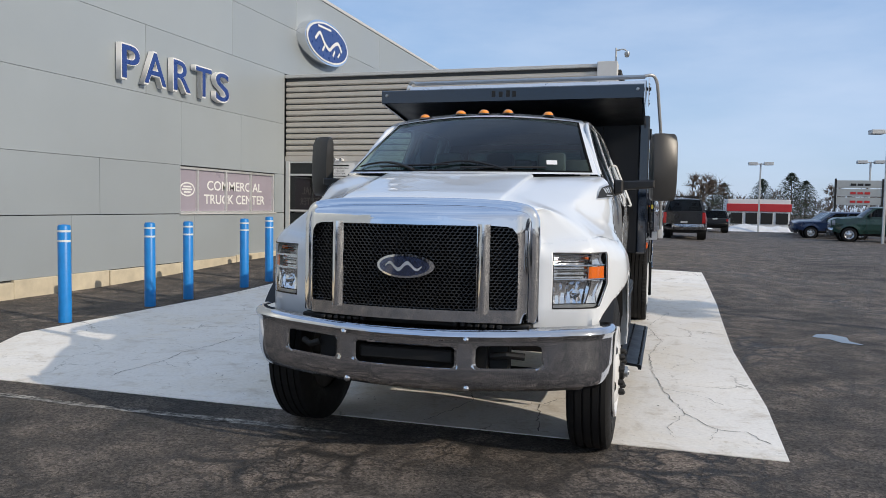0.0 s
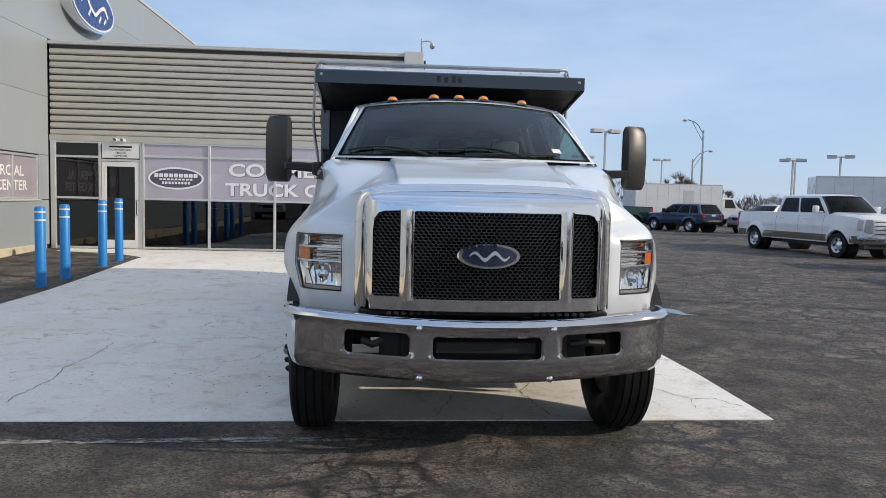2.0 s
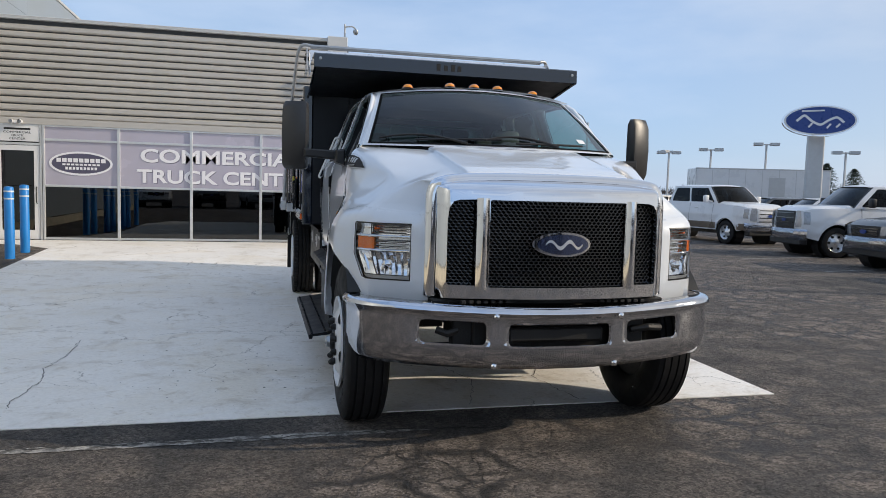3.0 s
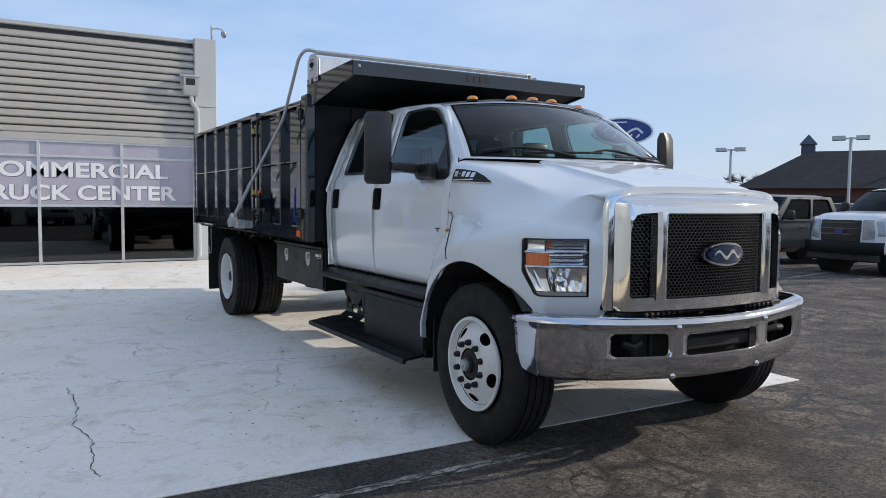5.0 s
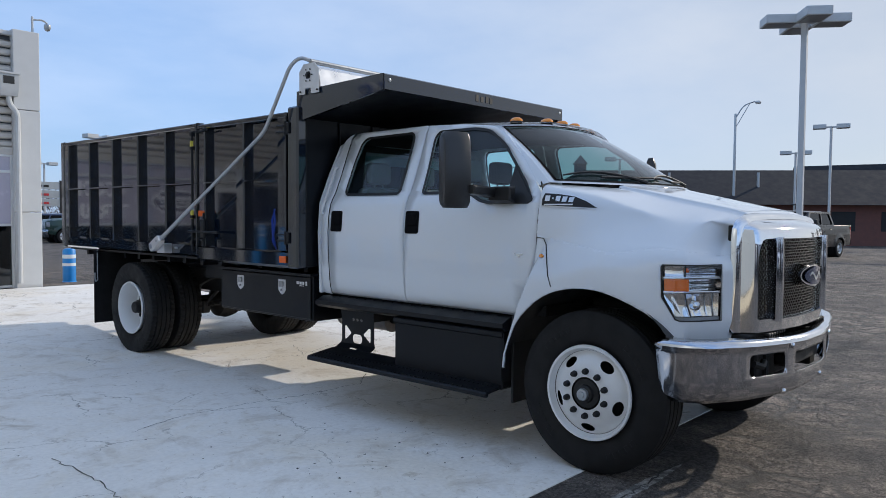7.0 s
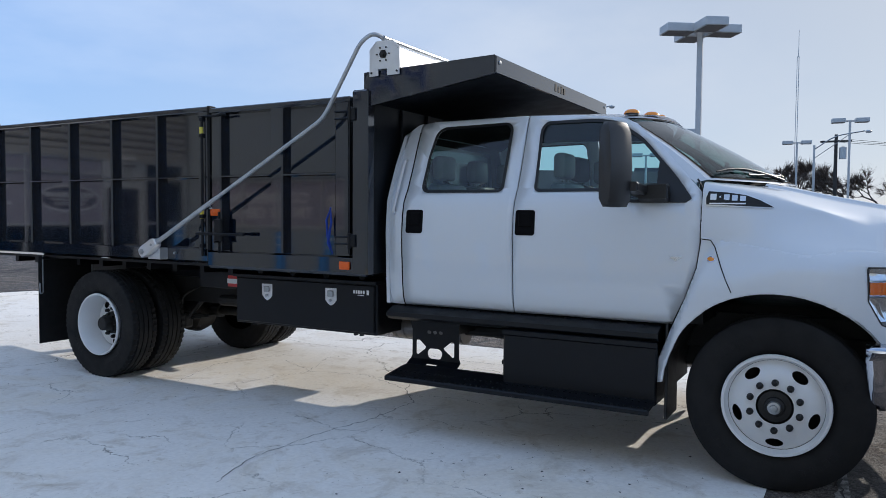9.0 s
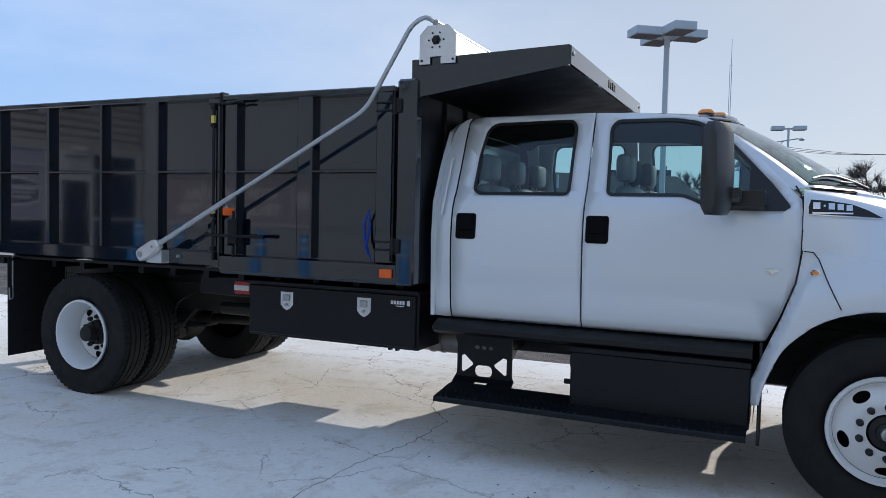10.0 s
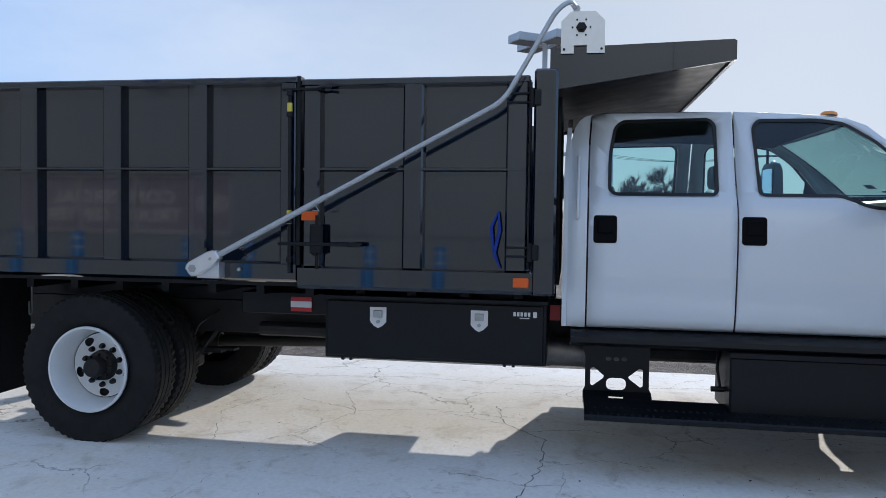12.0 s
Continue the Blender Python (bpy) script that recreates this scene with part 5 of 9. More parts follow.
# sides of the shell run back to the wings
bmesh.ops.recalc_face_normals(bm, faces=bm.faces)
edges = [e for e in bm.edges if e.is_boundary]
ret = bmesh.ops.extrude_edge_only(bm, edges=edges)
inner_depth = 0.065
for v in [g for g in ret["geom"] if isinstance(g, bmesh.types.BMVert)]:
    outerish = abs(v.co.x) > 0.69 or v.co.z > 1.55 or v.co.z < 0.96
    if outerish:
        v.co.y = max(v.co.y + 0.015, 4.330)
    else:
        v.co.y += inner_depth
shell = tpart("grille_shell", bm, M_CHROME, None, "polished chrome grille surround", smooth=40)
rim = shell_out[1:] + shell_out[:1]
for n in range(2):
    # round the corners off
    rim = rim[:1] + [(a[0] * k + b[0] * (1 - k), a[1] * k + b[1] * (1 - k)) for a, b in zip(rim, rim[1:]) for k in (0.75, 0.25)] + rim[-1:]
bm = B()
def flange(k, t):
    a, b = Vector(rim[max(0, k - 1)]), Vector(rim[min(len(rim) - 1, k + 1)])
    d = (b - a).normalized()
    o = 0.044 * math.sin(t * math.pi / 2)
    return (rim[k][0] + d.y * o, min(4.268, grille(*rim[k])[1]) - 0.004 + 0.034 * (1 - math.cos(t * math.pi / 2)) + 0.012 * t, rim[k][1] - d.x * o)
grid(bm, flange, list(range(len(rim))), steps(0, 1, 6))
tpart("shell_flange", bm, M_CHROME, shell, "rounded chrome edge", smooth=60)
for x in (-0.468, 0.468):
    bm = B()
    grid(bm, lambda u, v, x=x: (x + u * 0.040, grille(x, v)[1] - 0.034 * math.cos(u * 1.5), v), steps(-1, 1, 8), steps(1.0, 1.53, 4))
    tpart("grille_bar", bm, M_CHROME, shell, "chrome upright")


def comb(x0, x1, z0, z1, cw, ch, r, back=0.0):
    """A honeycomb of thin bars."""
    bm = B()
    seen = set()
    nx, nz = int((x1 - x0) / cw) + 2, int((z1 - z0) / (ch * 0.75)) + 2
    for j in range(nz):
        for i in range(nx):
            cx, cz = x0 + (i + 0.5 * (j % 2)) * cw, z0 + j * ch * 0.75
            P = [(cx, cz + ch / 2), (cx + cw / 2, cz + ch / 4), (cx + cw / 2, cz - ch / 4), (cx, cz - ch / 2)]
            for a, b in zip(P, P[1:]):
                key = (round(a[0] + b[0], 3), round(a[1] + b[1], 3))
                if key in seen or not (x0 <= a[0] <= x1 and x0 <= b[0] <= x1 and z0 <= a[1] <= z1 and z0 <= b[1] <= z1):
                    continue
                seen.add(key)
                d = Vector((b[0] - a[0], b[1] - a[1])).normalized()
                n = Vector((-d.y, d.x)) * r
                ya, yb = grille(a[0], a[1], 0.03 + back)[1], grille(b[0], b[1], 0.03 + back)[1]
                vs = [bm.verts.new(q) for q in ((a[0] + n.x, ya, a[1] + n.y), (b[0] + n.x, yb, b[1] + n.y), (b[0] - n.x, yb, b[1] - n.y), (a[0] - n.x, ya, a[1] - n.y))]
                ws_ = [bm.verts.new(v.co + Vector((0, 0.02, 0))) for v in vs]
                bm.faces.new(vs)
                bm.faces.new((vs[0], vs[1], ws_[1], ws_[0]))
                bm.faces.new((vs[3], vs[2], ws_[2], ws_[3]))
    return bm


M_MESHBLACK = material("gloss_black_mesh", (0.014, 0.014, 0.015), 0.22, vary=0.1, coat=0.5)
tpart("mesh_insert", comb(-0.432, 0.432, 1.01, 1.52, 0.0290, 0.0245, 0.0032), M_MESHBLACK, shell, "black honeycomb insert", smooth=0)
for s in (-1, 1):
    tpart("mesh_insert", comb(min(s * 0.498, s * 0.670), max(s * 0.498, s * 0.670), 1.02, 1.52, 0.0290, 0.0245, 0.0032, back=0.028), M_MESHBLACK, shell, "black honeycomb insert", smooth=0)
bm = B()
box(bm, -0.70, 0.70, 4.29, 4.36, 0.95, 1.60)
rad = tpart("radiator", bm, M_CHASSIS, None, "dark radiator", smooth=0)
bm = B()
for i in range(34):
    z = 1.0 + i * 0.0156
    box(bm, -0.42, 0.42, 4.275, 4.292, z, z + 0.006)
tagged(tpart("cooling_fin", bm, M_CHASSIS, rad, "", 0), kind="stuff")
M_NAVY = material("navy_enamel", (0.10, 0.13, 0.25), 0.14, 0.9, vary=0.05, coat=1.0)
# oval emblem on the grille
bm = panel(ellipse(0, 1.272, 0.176, 0.072, 40), [], lambda u, v: grille(u, v, 0.012 - 0.03 * (1 - (u / 0.18) ** 2)), cut_u=steps(-0.15, 0.15, 8), thick=0.02)
em = tpart("emblem", bm, M_CHROME, shell, "blue oval emblem in a chrome rim")
bm = panel(ellipse(0, 1.272, 0.160, 0.059, 40), [], lambda u, v: grille(u, v, -0.022 - 0.03 * (1 - (u / 0.18) ** 2)), cut_u=steps(-0.15, 0.15, 8))
tpart("emblem_face", bm, M_NAVY, em, "blue face")
bm = B()
# one plain wavy ribbon across the face
for k in range(24):
    q = []
    for e in (k, k + 1):
        x = -0.115 + 0.23 * e / 24
        z, w = 1.272 + 0.020 * math.sin(e / 24 * 4 * math.pi), 0.005 + 0.007 * math.sin(math.pi * e / 24)
        q.append([bm.verts.new(grille(x, z + d, -0.026 - 0.03 * (1 - (x / 0.18) ** 2))) for d in (-w, w)])
    bm.faces.new((q[0][0], q[1][0], q[1][1], q[0][1]))
tpart("emblem_ribbon", bm, M_ALPLATE, em, "plain silver ribbon", smooth=0)

# chrome bumper
BH = [(0.2, 4.052), (0.45, 4.085), (0.80, 4.160), (0.95, 4.205), (1.06, 4.262), (1.13, 4.325), (1.175, 4.40), (1.195, 4.50), (1.197, 4.58)]
BPLAN = [(-x, y) for x, y in BH[::-1]] + BH
BA = [0.0]
for a, b in zip(BPLAN, BPLAN[1:]):
    BA.append(BA[-1] + math.hypot(b[0] - a[0], b[1] - a[1]))
BM = BA[-1] / 2


def bumper(u, v, off=0.0):
    x, y = float(np.interp(u, BA, [p[0] for p in BPLAN])), float(np.interp(u, BA, [p[1] for p in BPLAN]))
    d = 0.03
    t = Vector((float(np.interp(u + d, BA, [p[0] for p in BPLAN]) - np.interp(u - d, BA, [p[0] for p in BPLAN])), float(np.interp(u + d, BA, [p[1] for p in BPLAN]) - np.interp(u - d, BA, [p[1] for p in BPLAN])))).normalized()
    n = Vector((t.y, -t.x))
    o = float(np.interp(v, (0.52, 0.56, 0.60, 0.66, 0.80, 0.835, 0.85, 0.865, 0.88, 0.895, 0.905), (-0.055, -0.028, -0.012, 0.0, 0.0, 0.004, 0.016, 0.024, 0.020, 0.004, -0.05))) + off
    z = v + (0.028 if abs(u - BM) > 1.0 else 0.028 * (abs(u - BM)) ** 2)
    return (x + n.x * o, y + n.y * o, z)


b_out = [(u, 0.53) for u in steps(0.08, BA[-1] - 0.08, 24)] + [(BA[-1] - 0.03, 0.58), (BA[-1], 0.80), (BA[-1], 0.905)] + [(u, 0.905) for u in steps(BA[-1] - 0.1, 0.1, 24)] + [(0, 0.905), (0, 0.80), (0.03, 0.58)]
slots = [rrect(BM - 0.835, BM - 0.447, 0.675, 0.808, 0.03), rrect(BM - 0.312, BM + 0.322, 0.672, 0.800, 0.025), rrect(BM + 0.447, BM + 0.835, 0.675, 0.808, 0.03)]
bm = panel(b_out, slots, bumper, cut_u=steps(0.05, BA[-1] - 0.05, 48), cut_v=(0.56, 0.60, 0.66, 0.82, 0.835, 0.85, 0.865, 0.88, 0.895))
bmp = tpart("bumper", bm, M_BUMPER, None, "wide chromed steel bumper with three slots", smooth=40)
sol = bmp.modifiers.new("sheet", "SOLIDIFY")
sol.thickness, sol.offset = 0.008, 0
for sl in slots:
    bm = panel([(p[0] + (0.012 if p[0] > sum(q[0] for q in sl) / len(sl) else -0.012), p[1] + (0.012 if p[1] > 0.74 else -0.012)) for p in sl], [sl], lambda u, v: bumper(u, v, 0.004), cut_u=steps(BM - 0.8, BM + 0.8, 16))
    tpart("slot_rim", bm, M_CHROME, bmp, "bright rim of a slot")
for x in (-0.39, 0.39):
    for z in (0.845, 0.545):
        bm = B()
        p = bumper(BM + x, z)
        lathe(bm, [(0.03, 0.020), (-0.010, 0.020), (-0.018, 0.013), (-0.021, 0.0)], (p[0], p[1] - 0.004, p[2]), "y", 14)
        tpart("bolt", bm, M_CHROME, bmp, "round chrome bolt head")
# dark parts seen through the slots and above the bumper
bm = B()
box(bm, -0.62, 0.62, 4.20, 4.28, 0.63, 0.83, 0.01)
box(bm, -0.30, 0.30, 4.10, 4.20, 0.69, 0.775, 0.012)
for x in (-0.44, 0.44):
    box(bm, x - 0.06, x + 0.06, 4.17, 4.9, 0.60, 0.86, 0.01)
box(bm, -0.745, 0.745, 4.20, 4.42, 0.90, 0.935, 0.008)
for i in range(7):
    for s in (-1, 1):
        box(bm, s * (0.30 + i * 0.045) - 0.014, s * (0.30 + i * 0.045) + 0.014, 4.135, 4.165, 0.915, 0.935, 0.004)
tube(bm, [(-0.72, 4.18, 0.76), (-0.66, 4.15, 0.74), (-0.60, 4.16, 0.76)], 0.022, 8)
tube(bm, [(0.52, 4.18, 0.74), (0.62, 4.15, 0.76), (0.72, 4.18, 0.75)], 0.022, 8)
tpart("front_crossmember", bm, M_CHASSIS, None, "dark frame behind the bumper")
# lower valance under the lamps
bm = panel([(u_at(x=0.745), 0.88), (u_at(4.53), 0.88), (u_at(4.52), 0.93), (0.0, 0.93)], [], lambda u, v: wing(u, v, -0.035), cut_u=steps(0.05, 0.5, 8), thick=0.01)
both("valance", bm, M_PAINT)

# arch liners
for s in (-1, 1):
    bm = B()
    grid(bm, lambda a, x, s=s: (s * x, AY + (AR + 0.012) * math.cos(radians(a)), AZ + (AR + 0.012) * math.sin(radians(a))), list(range(-4, 150, 7)), [0.30, 0.55, 0.8, 1.20])
    tpart("arch_liner", bm, M_BLACKP, None, "black arch liner")
    bm = B()
    box(bm, s * 0.84 if s > 0 else -1.13, 1.13 if s > 0 else -0.84, 5.685, 5.705, 0.33, 0.95, 0.004)
    tpart("splash_flap", bm, M_BLACKP, None, "black splash flap")

# badges on the wing and door
for s in (-1, 1):
    def surf(off, s=s):
        def f(y, z):
            if y > 4.28 and z <= wing_top(u_at(y)):
                p = wing(u_at(y), z, off)
            else:
                e = wing(u_at(y), wing_top(u_at(y)))
                p = (e[0] - off, y, z)
            return (s * abs(p[0]), p[1], p[2])
        return f
    # winged emblem on the door and small amber repeater
    bm = panel([(5.61, 1.388), (5.622, 1.378), (5.682, 1.378), (5.694, 1.388)], [], lambda u, v, s=s: (s * (cab_x(v) + 0.006), u, v), thick=0.004)
    bm = panel([(5.638, 1.375), (5.652, 1.355), (5.666, 1.375)], [], lambda u, v, s=s: (s * (cab_x(v) + 0.006), u, v), bm=bm)
    tpart("door_emblem", bm, M_CHROME, None, "small winged chrome emblem")
    bm = panel(ellipse(u_at(5.425), 1.384, 0.020, 0.011, 16), [], lambda u, v, s=s: (s * abs(wing(u, v, 0.006)[0]), wing(u, v, 0.006)[1], v), thick=0.006)
    tpart("side_lamp", bm, M_AMBER, None, "small amber side lamp")
    bm = panel(ellipse(u_at(5.425), 1.384, 0.027, 0.017, 16), [ellipse(u_at(5.425), 1.384, 0.020, 0.011, 16)], lambda u, v, s=s: (s * abs(wing(u, v, 0.005)[0]), wing(u, v, 0.005)[1], v))
    tpart("lamp_bezel", bm, M_CHROME, None, "chrome lamp ring")
    # bonnet shut line on the wing
    bm = B()
    tube(bm, [Vector((s * abs(wing(u_at(y), min(z, wing_top(u_at(y)) - 0.001), 0.004)[0]), wing(u_at(y), z, 0.004)[1], z)) for y, z in ((5.49, 1.505), (5.44, 1.50), (5.41, 1.46), (5.385, 1.40), (5.355, 1.33), (5.32, 1.26), (5.285, 1.19))], 0.0035, 6)
    tpart("shut_line", bm, M_DASH, None, "dark shut line")

# name plate on each side of the bonnet
def bonnet_side(y, z):
    """Half width of the bonnet's side at a height."""
    p = []
    for k in range(45, 101):
        q = bonnet(k / 100, 2 * y - bonnet(k / 100, y)[1])
        p.append((q[2], q[0]))
    p.sort()
    return float(np.interp(z, [a for a, b in p], [b for a, b in p]))


for s in (-1, 1):
    def nf(off, s=s):
        return lambda y, z: (s * (bonnet_side(y, z) + off), y, z)
    out = [(5.478, 1.716), (5.484, 1.765), (5.466, 1.814), (5.36, 1.807), (5.25, 1.790), (5.165, 1.757), (5.086, 1.699), (5.25, 1.706), (5.40, 1.713)]
    bm = panel(out, [], nf(0.008), cut_u=steps(5.12, 5.46, 17), cut_v=(1.72, 1.735, 1.75, 1.765, 1.78, 1.795))
    nb = tpart("name_plate", bm, M_ALPLATE, None, "silver-edged black side badge")
    bm = panel(ring(out, 0.008, None), [], nf(0.011), cut_u=steps(5.12, 5.46, 17), cut_v=(1.72, 1.735, 1.75, 1.765, 1.78, 1.795))
    tpart("plate_face", bm, M_DASH, nb, "black face")
    for a, b, z0, z1 in ((5.452, 5.415, 1.752, 1.790), (5.398, 5.388, 1.766, 1.776), (5.372, 5.340, 1.750, 1.786), (5.326, 5.294, 1.747, 1.782), (5.280, 5.248, 1.744, 1.777), (5.455, 5.245, 1.724, 1.733)):
        bm = B()
        grid(bm, lambda k, z, a=a, b=b: nf(0.0145)(a + (b - a) * k, z), (0, 0.5, 1), (z0, (z0 + z1) / 2, z1))
        tpart("plate_bar", bm, M_ALPLATE, nb, "plain grey bar")
    # dark gap between the bonnet and the door
    bm = B()
    tube(bm, [Vector((s * (cab_x(z) - 0.0015), y, z)) for y, z in ((5.503, 1.36), (5.502, 1.50), (5.501, 1.62), (5.501, 1.70), (5.502, 1.76), (5.504, 1.80), (5.520, 1.845), (5.545, 1.888))], 0.0055, 6)
    tpart("shut_line", bm, M_DASH, None, "dark shut line")

# towing mirrors
for s in (-1, 1):
    bm = B()
    pr = [(5.885, 1.73), (5.91, 1.70), (5.98, 1.70), (6.005, 1.73), (6.01, 1.95), (6.005, 2.19), (5.98, 2.225), (5.92, 2.225), (5.885, 2.17), (5.868, 1.95)]
    lo = [(s * 1.36, y, z) for y, z in pr]
    n = len(pr)
    secs = []
    for x, k in ((1.362, 0.93), (1.376, 0.99), (1.45, 1.0), (1.535, 0.99), (1.555, 0.90)):
        cy, cz = 5.96, 1.965
        secs.append([bm.verts.new((s * x, cy + (y - cy) * k + (x - 1.36) * 0.10, cz + (z - cz) * k)) for y, z in pr])
    for a, b in zip(secs, secs[1:]):
        for i in range(n):
            bm.faces.new((a[i], a[(i + 1) % n], b[(i + 1) % n], b[i]))
    bm.faces.new(secs[0])
    bm.faces.new(secs[-1][::-1])
    turn = Matrix.Translation((s * 1.46, 5.96, 0)) @ Matrix.Rotation(radians(20 * s), 4, "Z") @ Matrix.Diagonal((1, 0.72, 1, 1)) @ Matrix.Translation((-s * 1.46, -5.96, 0))
    bm.transform(turn)
    mir = tpart("wing_mirror", bm, M_MIRRORCAP, None, "large black towing mirror", smooth=50)
    bm = B()
    box(bm, s * 1.46 - 0.075, s * 1.46 + 0.075, 6.016, 6.026, 1.90, 2.17, 0.004)
    box(bm, s * 1.46 - 0.075, s * 1.46 + 0.075, 6.014, 6.024, 1.75, 1.87, 0.004)
    bm.transform(turn)
    tpart("mirror_glass", bm, M_MIRROR, mir)
    bm = B()
    prism(bm, [(s * 1.40, 1.86), (s * 1.40, 1.80), (s * 1.10, 1.775), (s * 1.10, 1.85)], "y", 5.83, 5.94, 0.012)
    prism(bm, [(s * 1.10, 1.86), (s * 1.17, 1.85), (s * 1.17, 1.76), (s * 1.10, 1.735)], "y", 5.70, 5.90, 0.012)
    tpart("mirror_arm", bm, M_BLACKP, mir)
    bm = panel([(5.568, 1.762), (5.60, 1.738), (5.80, 1.738), (5.80, 2.02)], [], lambda u, v, s=s: (s * (cab_x(v) + 0.007), u, v), thick=-0.01)
    tpart("sail_panel", bm, M_BLACKP, mir, "black corner panel")

# cabin inside: dark headliner, door cards and back lining
bm = B()
grid(bm, lambda u, v: tuple(Vector(roof(u, v)) - Vector((0, 0, 0.045))), [-0.97, -0.8, -0.4, 0, 0.4, 0.8, 0.97], [6.13, 6.4, 6.8, 7.2, 7.5, 7.7, 7.8])
tpart("headliner", bm, M_SEAT, None, "dark grey headliner")
for s in (-1, 1):
    for out in ([(5.70, 1.0), (6.79, 1.0), (6.79, 1.80), (5.62, 1.74)], [(6.85, 1.0), (7.69, 1.0), (7.68, 1.80), (6.85, 1.80)]):
        bm = panel(out, [], lambda u, v, s=s: (s * (cab_x(v) - 0.045), u, v), cut_v=ZC)
        tpart("door_card", bm, M_SEAT, None, "dark door lining")
bm = panel([(-1.04, 1.0), (1.04, 1.0), (1.04, 1.74), (0.80, 2.30), (-0.80, 2.30), (-1.04, 1.74)], [[(-0.66, 1.82), (0.66, 1.82), (0.60, 2.24), (-0.60, 2.24)]], lambda u, v: (u, 7.815, v))
tpart("back_lining", bm, M_SEAT, None, "dark back lining")
bm = B()
box(bm, -1.0, 1.0, 5.5, 7.8, 0.95, 1.02)
tpart("cab_floor", bm, M_DASH)
bm = B()
prism(bm, [(5.30, 1.50), (5.30, 1.80), (5.55, 1.835), (5.75, 1.80), (5.85, 1.68), (5.85, 1.35)], "x", -0.88, 0.88, 0.01)
tpart("dashboard", bm, M_DASH, None, "dark moulded dashboard")
bm = B()
rot = Matrix.Translation((0.46, 5.93, 1.68)) @ Matrix.Rotation(radians(-62), 4, "X")
tube(bm, [rot @ Vector((0.19 * math.cos(k * math.pi / 12), 0.19 * math.sin(k * math.pi / 12), 0)) for k in range(25)], 0.016, 8, caps=False)
for a in (0, 120, 240):
    rod(bm, rot @ Vector((0, 0, 0)), rot @ Vector((0.19 * math.cos(radians(a + 90)), 0.19 * math.sin(radians(a + 90)), 0)), 0.018, n=6)
tpart("steering_wheel", bm, M_DASH)


def seat(x, y, w, mat):
    bm = B()
    box(bm, x - w / 2, x + w / 2, y - 0.48, y, 1.15, 1.32, 0.04, 2)
    box(bm, x - w / 2 + 0.02, x + w / 2 - 0.02, y - 0.08, y + 0.07, 1.30, 1.90, 0.05, 2)
    box(bm, x - 0.13, x + 0.13, y - 0.03, y + 0.08, 1.93, 2.13, 0.04, 2)
    for d in (-0.05, 0.05):
        rod(bm, (x + d, y + 0.02, 1.88), (x + d, y + 0.02, 1.96), 0.008, n=6)
    tpart("seat", bm, mat, None, "cab seat with head rest")


seat(-0.48, 6.62, 0.52, M_SEATL)
seat(0.48, 6.62, 0.52, M_SEATL)
seat(0.0, 6.66, 0.34, M_SEAT)
for x in (-0.6, 0.0, 0.6):
    seat(x, 7.62, 0.52, M_SEATL)


# ---- wheels ----
def tyre_bm(cx, cy, cz, w, r, rim, n=64, blocks=0):
    """A tyre about the x axis: w is its width, centred on cx."""
    h = w / 2
    prof = [(-h * 0.70, rim - 0.01), (-h * 0.86, rim + 0.012), (-h * 0.97, rim + 0.06), (-h, rim + 0.12), (-h * 0.96, r - 0.06), (-h * 0.88, r - 0.022), (-h * 0.80, r - 0.006)]
    if blocks:
        prof = prof[:3] + [(-h, rim + 0.11), (-h * 0.995, r - 0.070), (-h * 0.985, r - 0.030), (-h * 0.965, r - 0.008), (-h * 0.90, r)]
    tread = []
    for g in (-0.56, -0.19, 0.19, 0.56):
        tread += [((g - 0.045) * h, r), ((g - 0.035) * h, r - 0.013), ((g + 0.035) * h, r - 0.013), ((g + 0.045) * h, r)]
    prof = prof + tread + [(-a, b) for a, b in prof[::-1]]
    bm = B()
    rings = lathe(bm, prof, (cx, cy, cz), "x", blocks * 2 if blocks else n)
    if blocks:
        # open shoulder lugs of the drive tyres
        for k, rg in enumerate(rings):
            a, q = prof[k]
            if q > r - 0.03 and abs(a) > h * 0.58:
                for i, v in enumerate(rg):
                    if i % 2:
                        d = Vector((0, v.co.y - cy, v.co.z - cz)).normalized()
                        v.co -= d * 0.014
    return bm


def tyre_mark_bars(cx, cy, cz, w, rim):
    """Raised writing on the tyre wall, as plain bars."""
    bm = B()
    h = w / 2
    for a0 in (40, 130, 220, 310):
        for k in range(5):
            m = Matrix.Translation((cx, cy, cz)) @ Matrix.Rotation(radians(a0 + k * 7), 4, "X")
            for s in (-1, 1):
                box(bm, s * h * 0.985 - 0.0035, s * h * 0.985 + 0.0035, -0.017, 0.017, rim + 0.090, rim + 0.130, 0.003, m=m)
    return bm


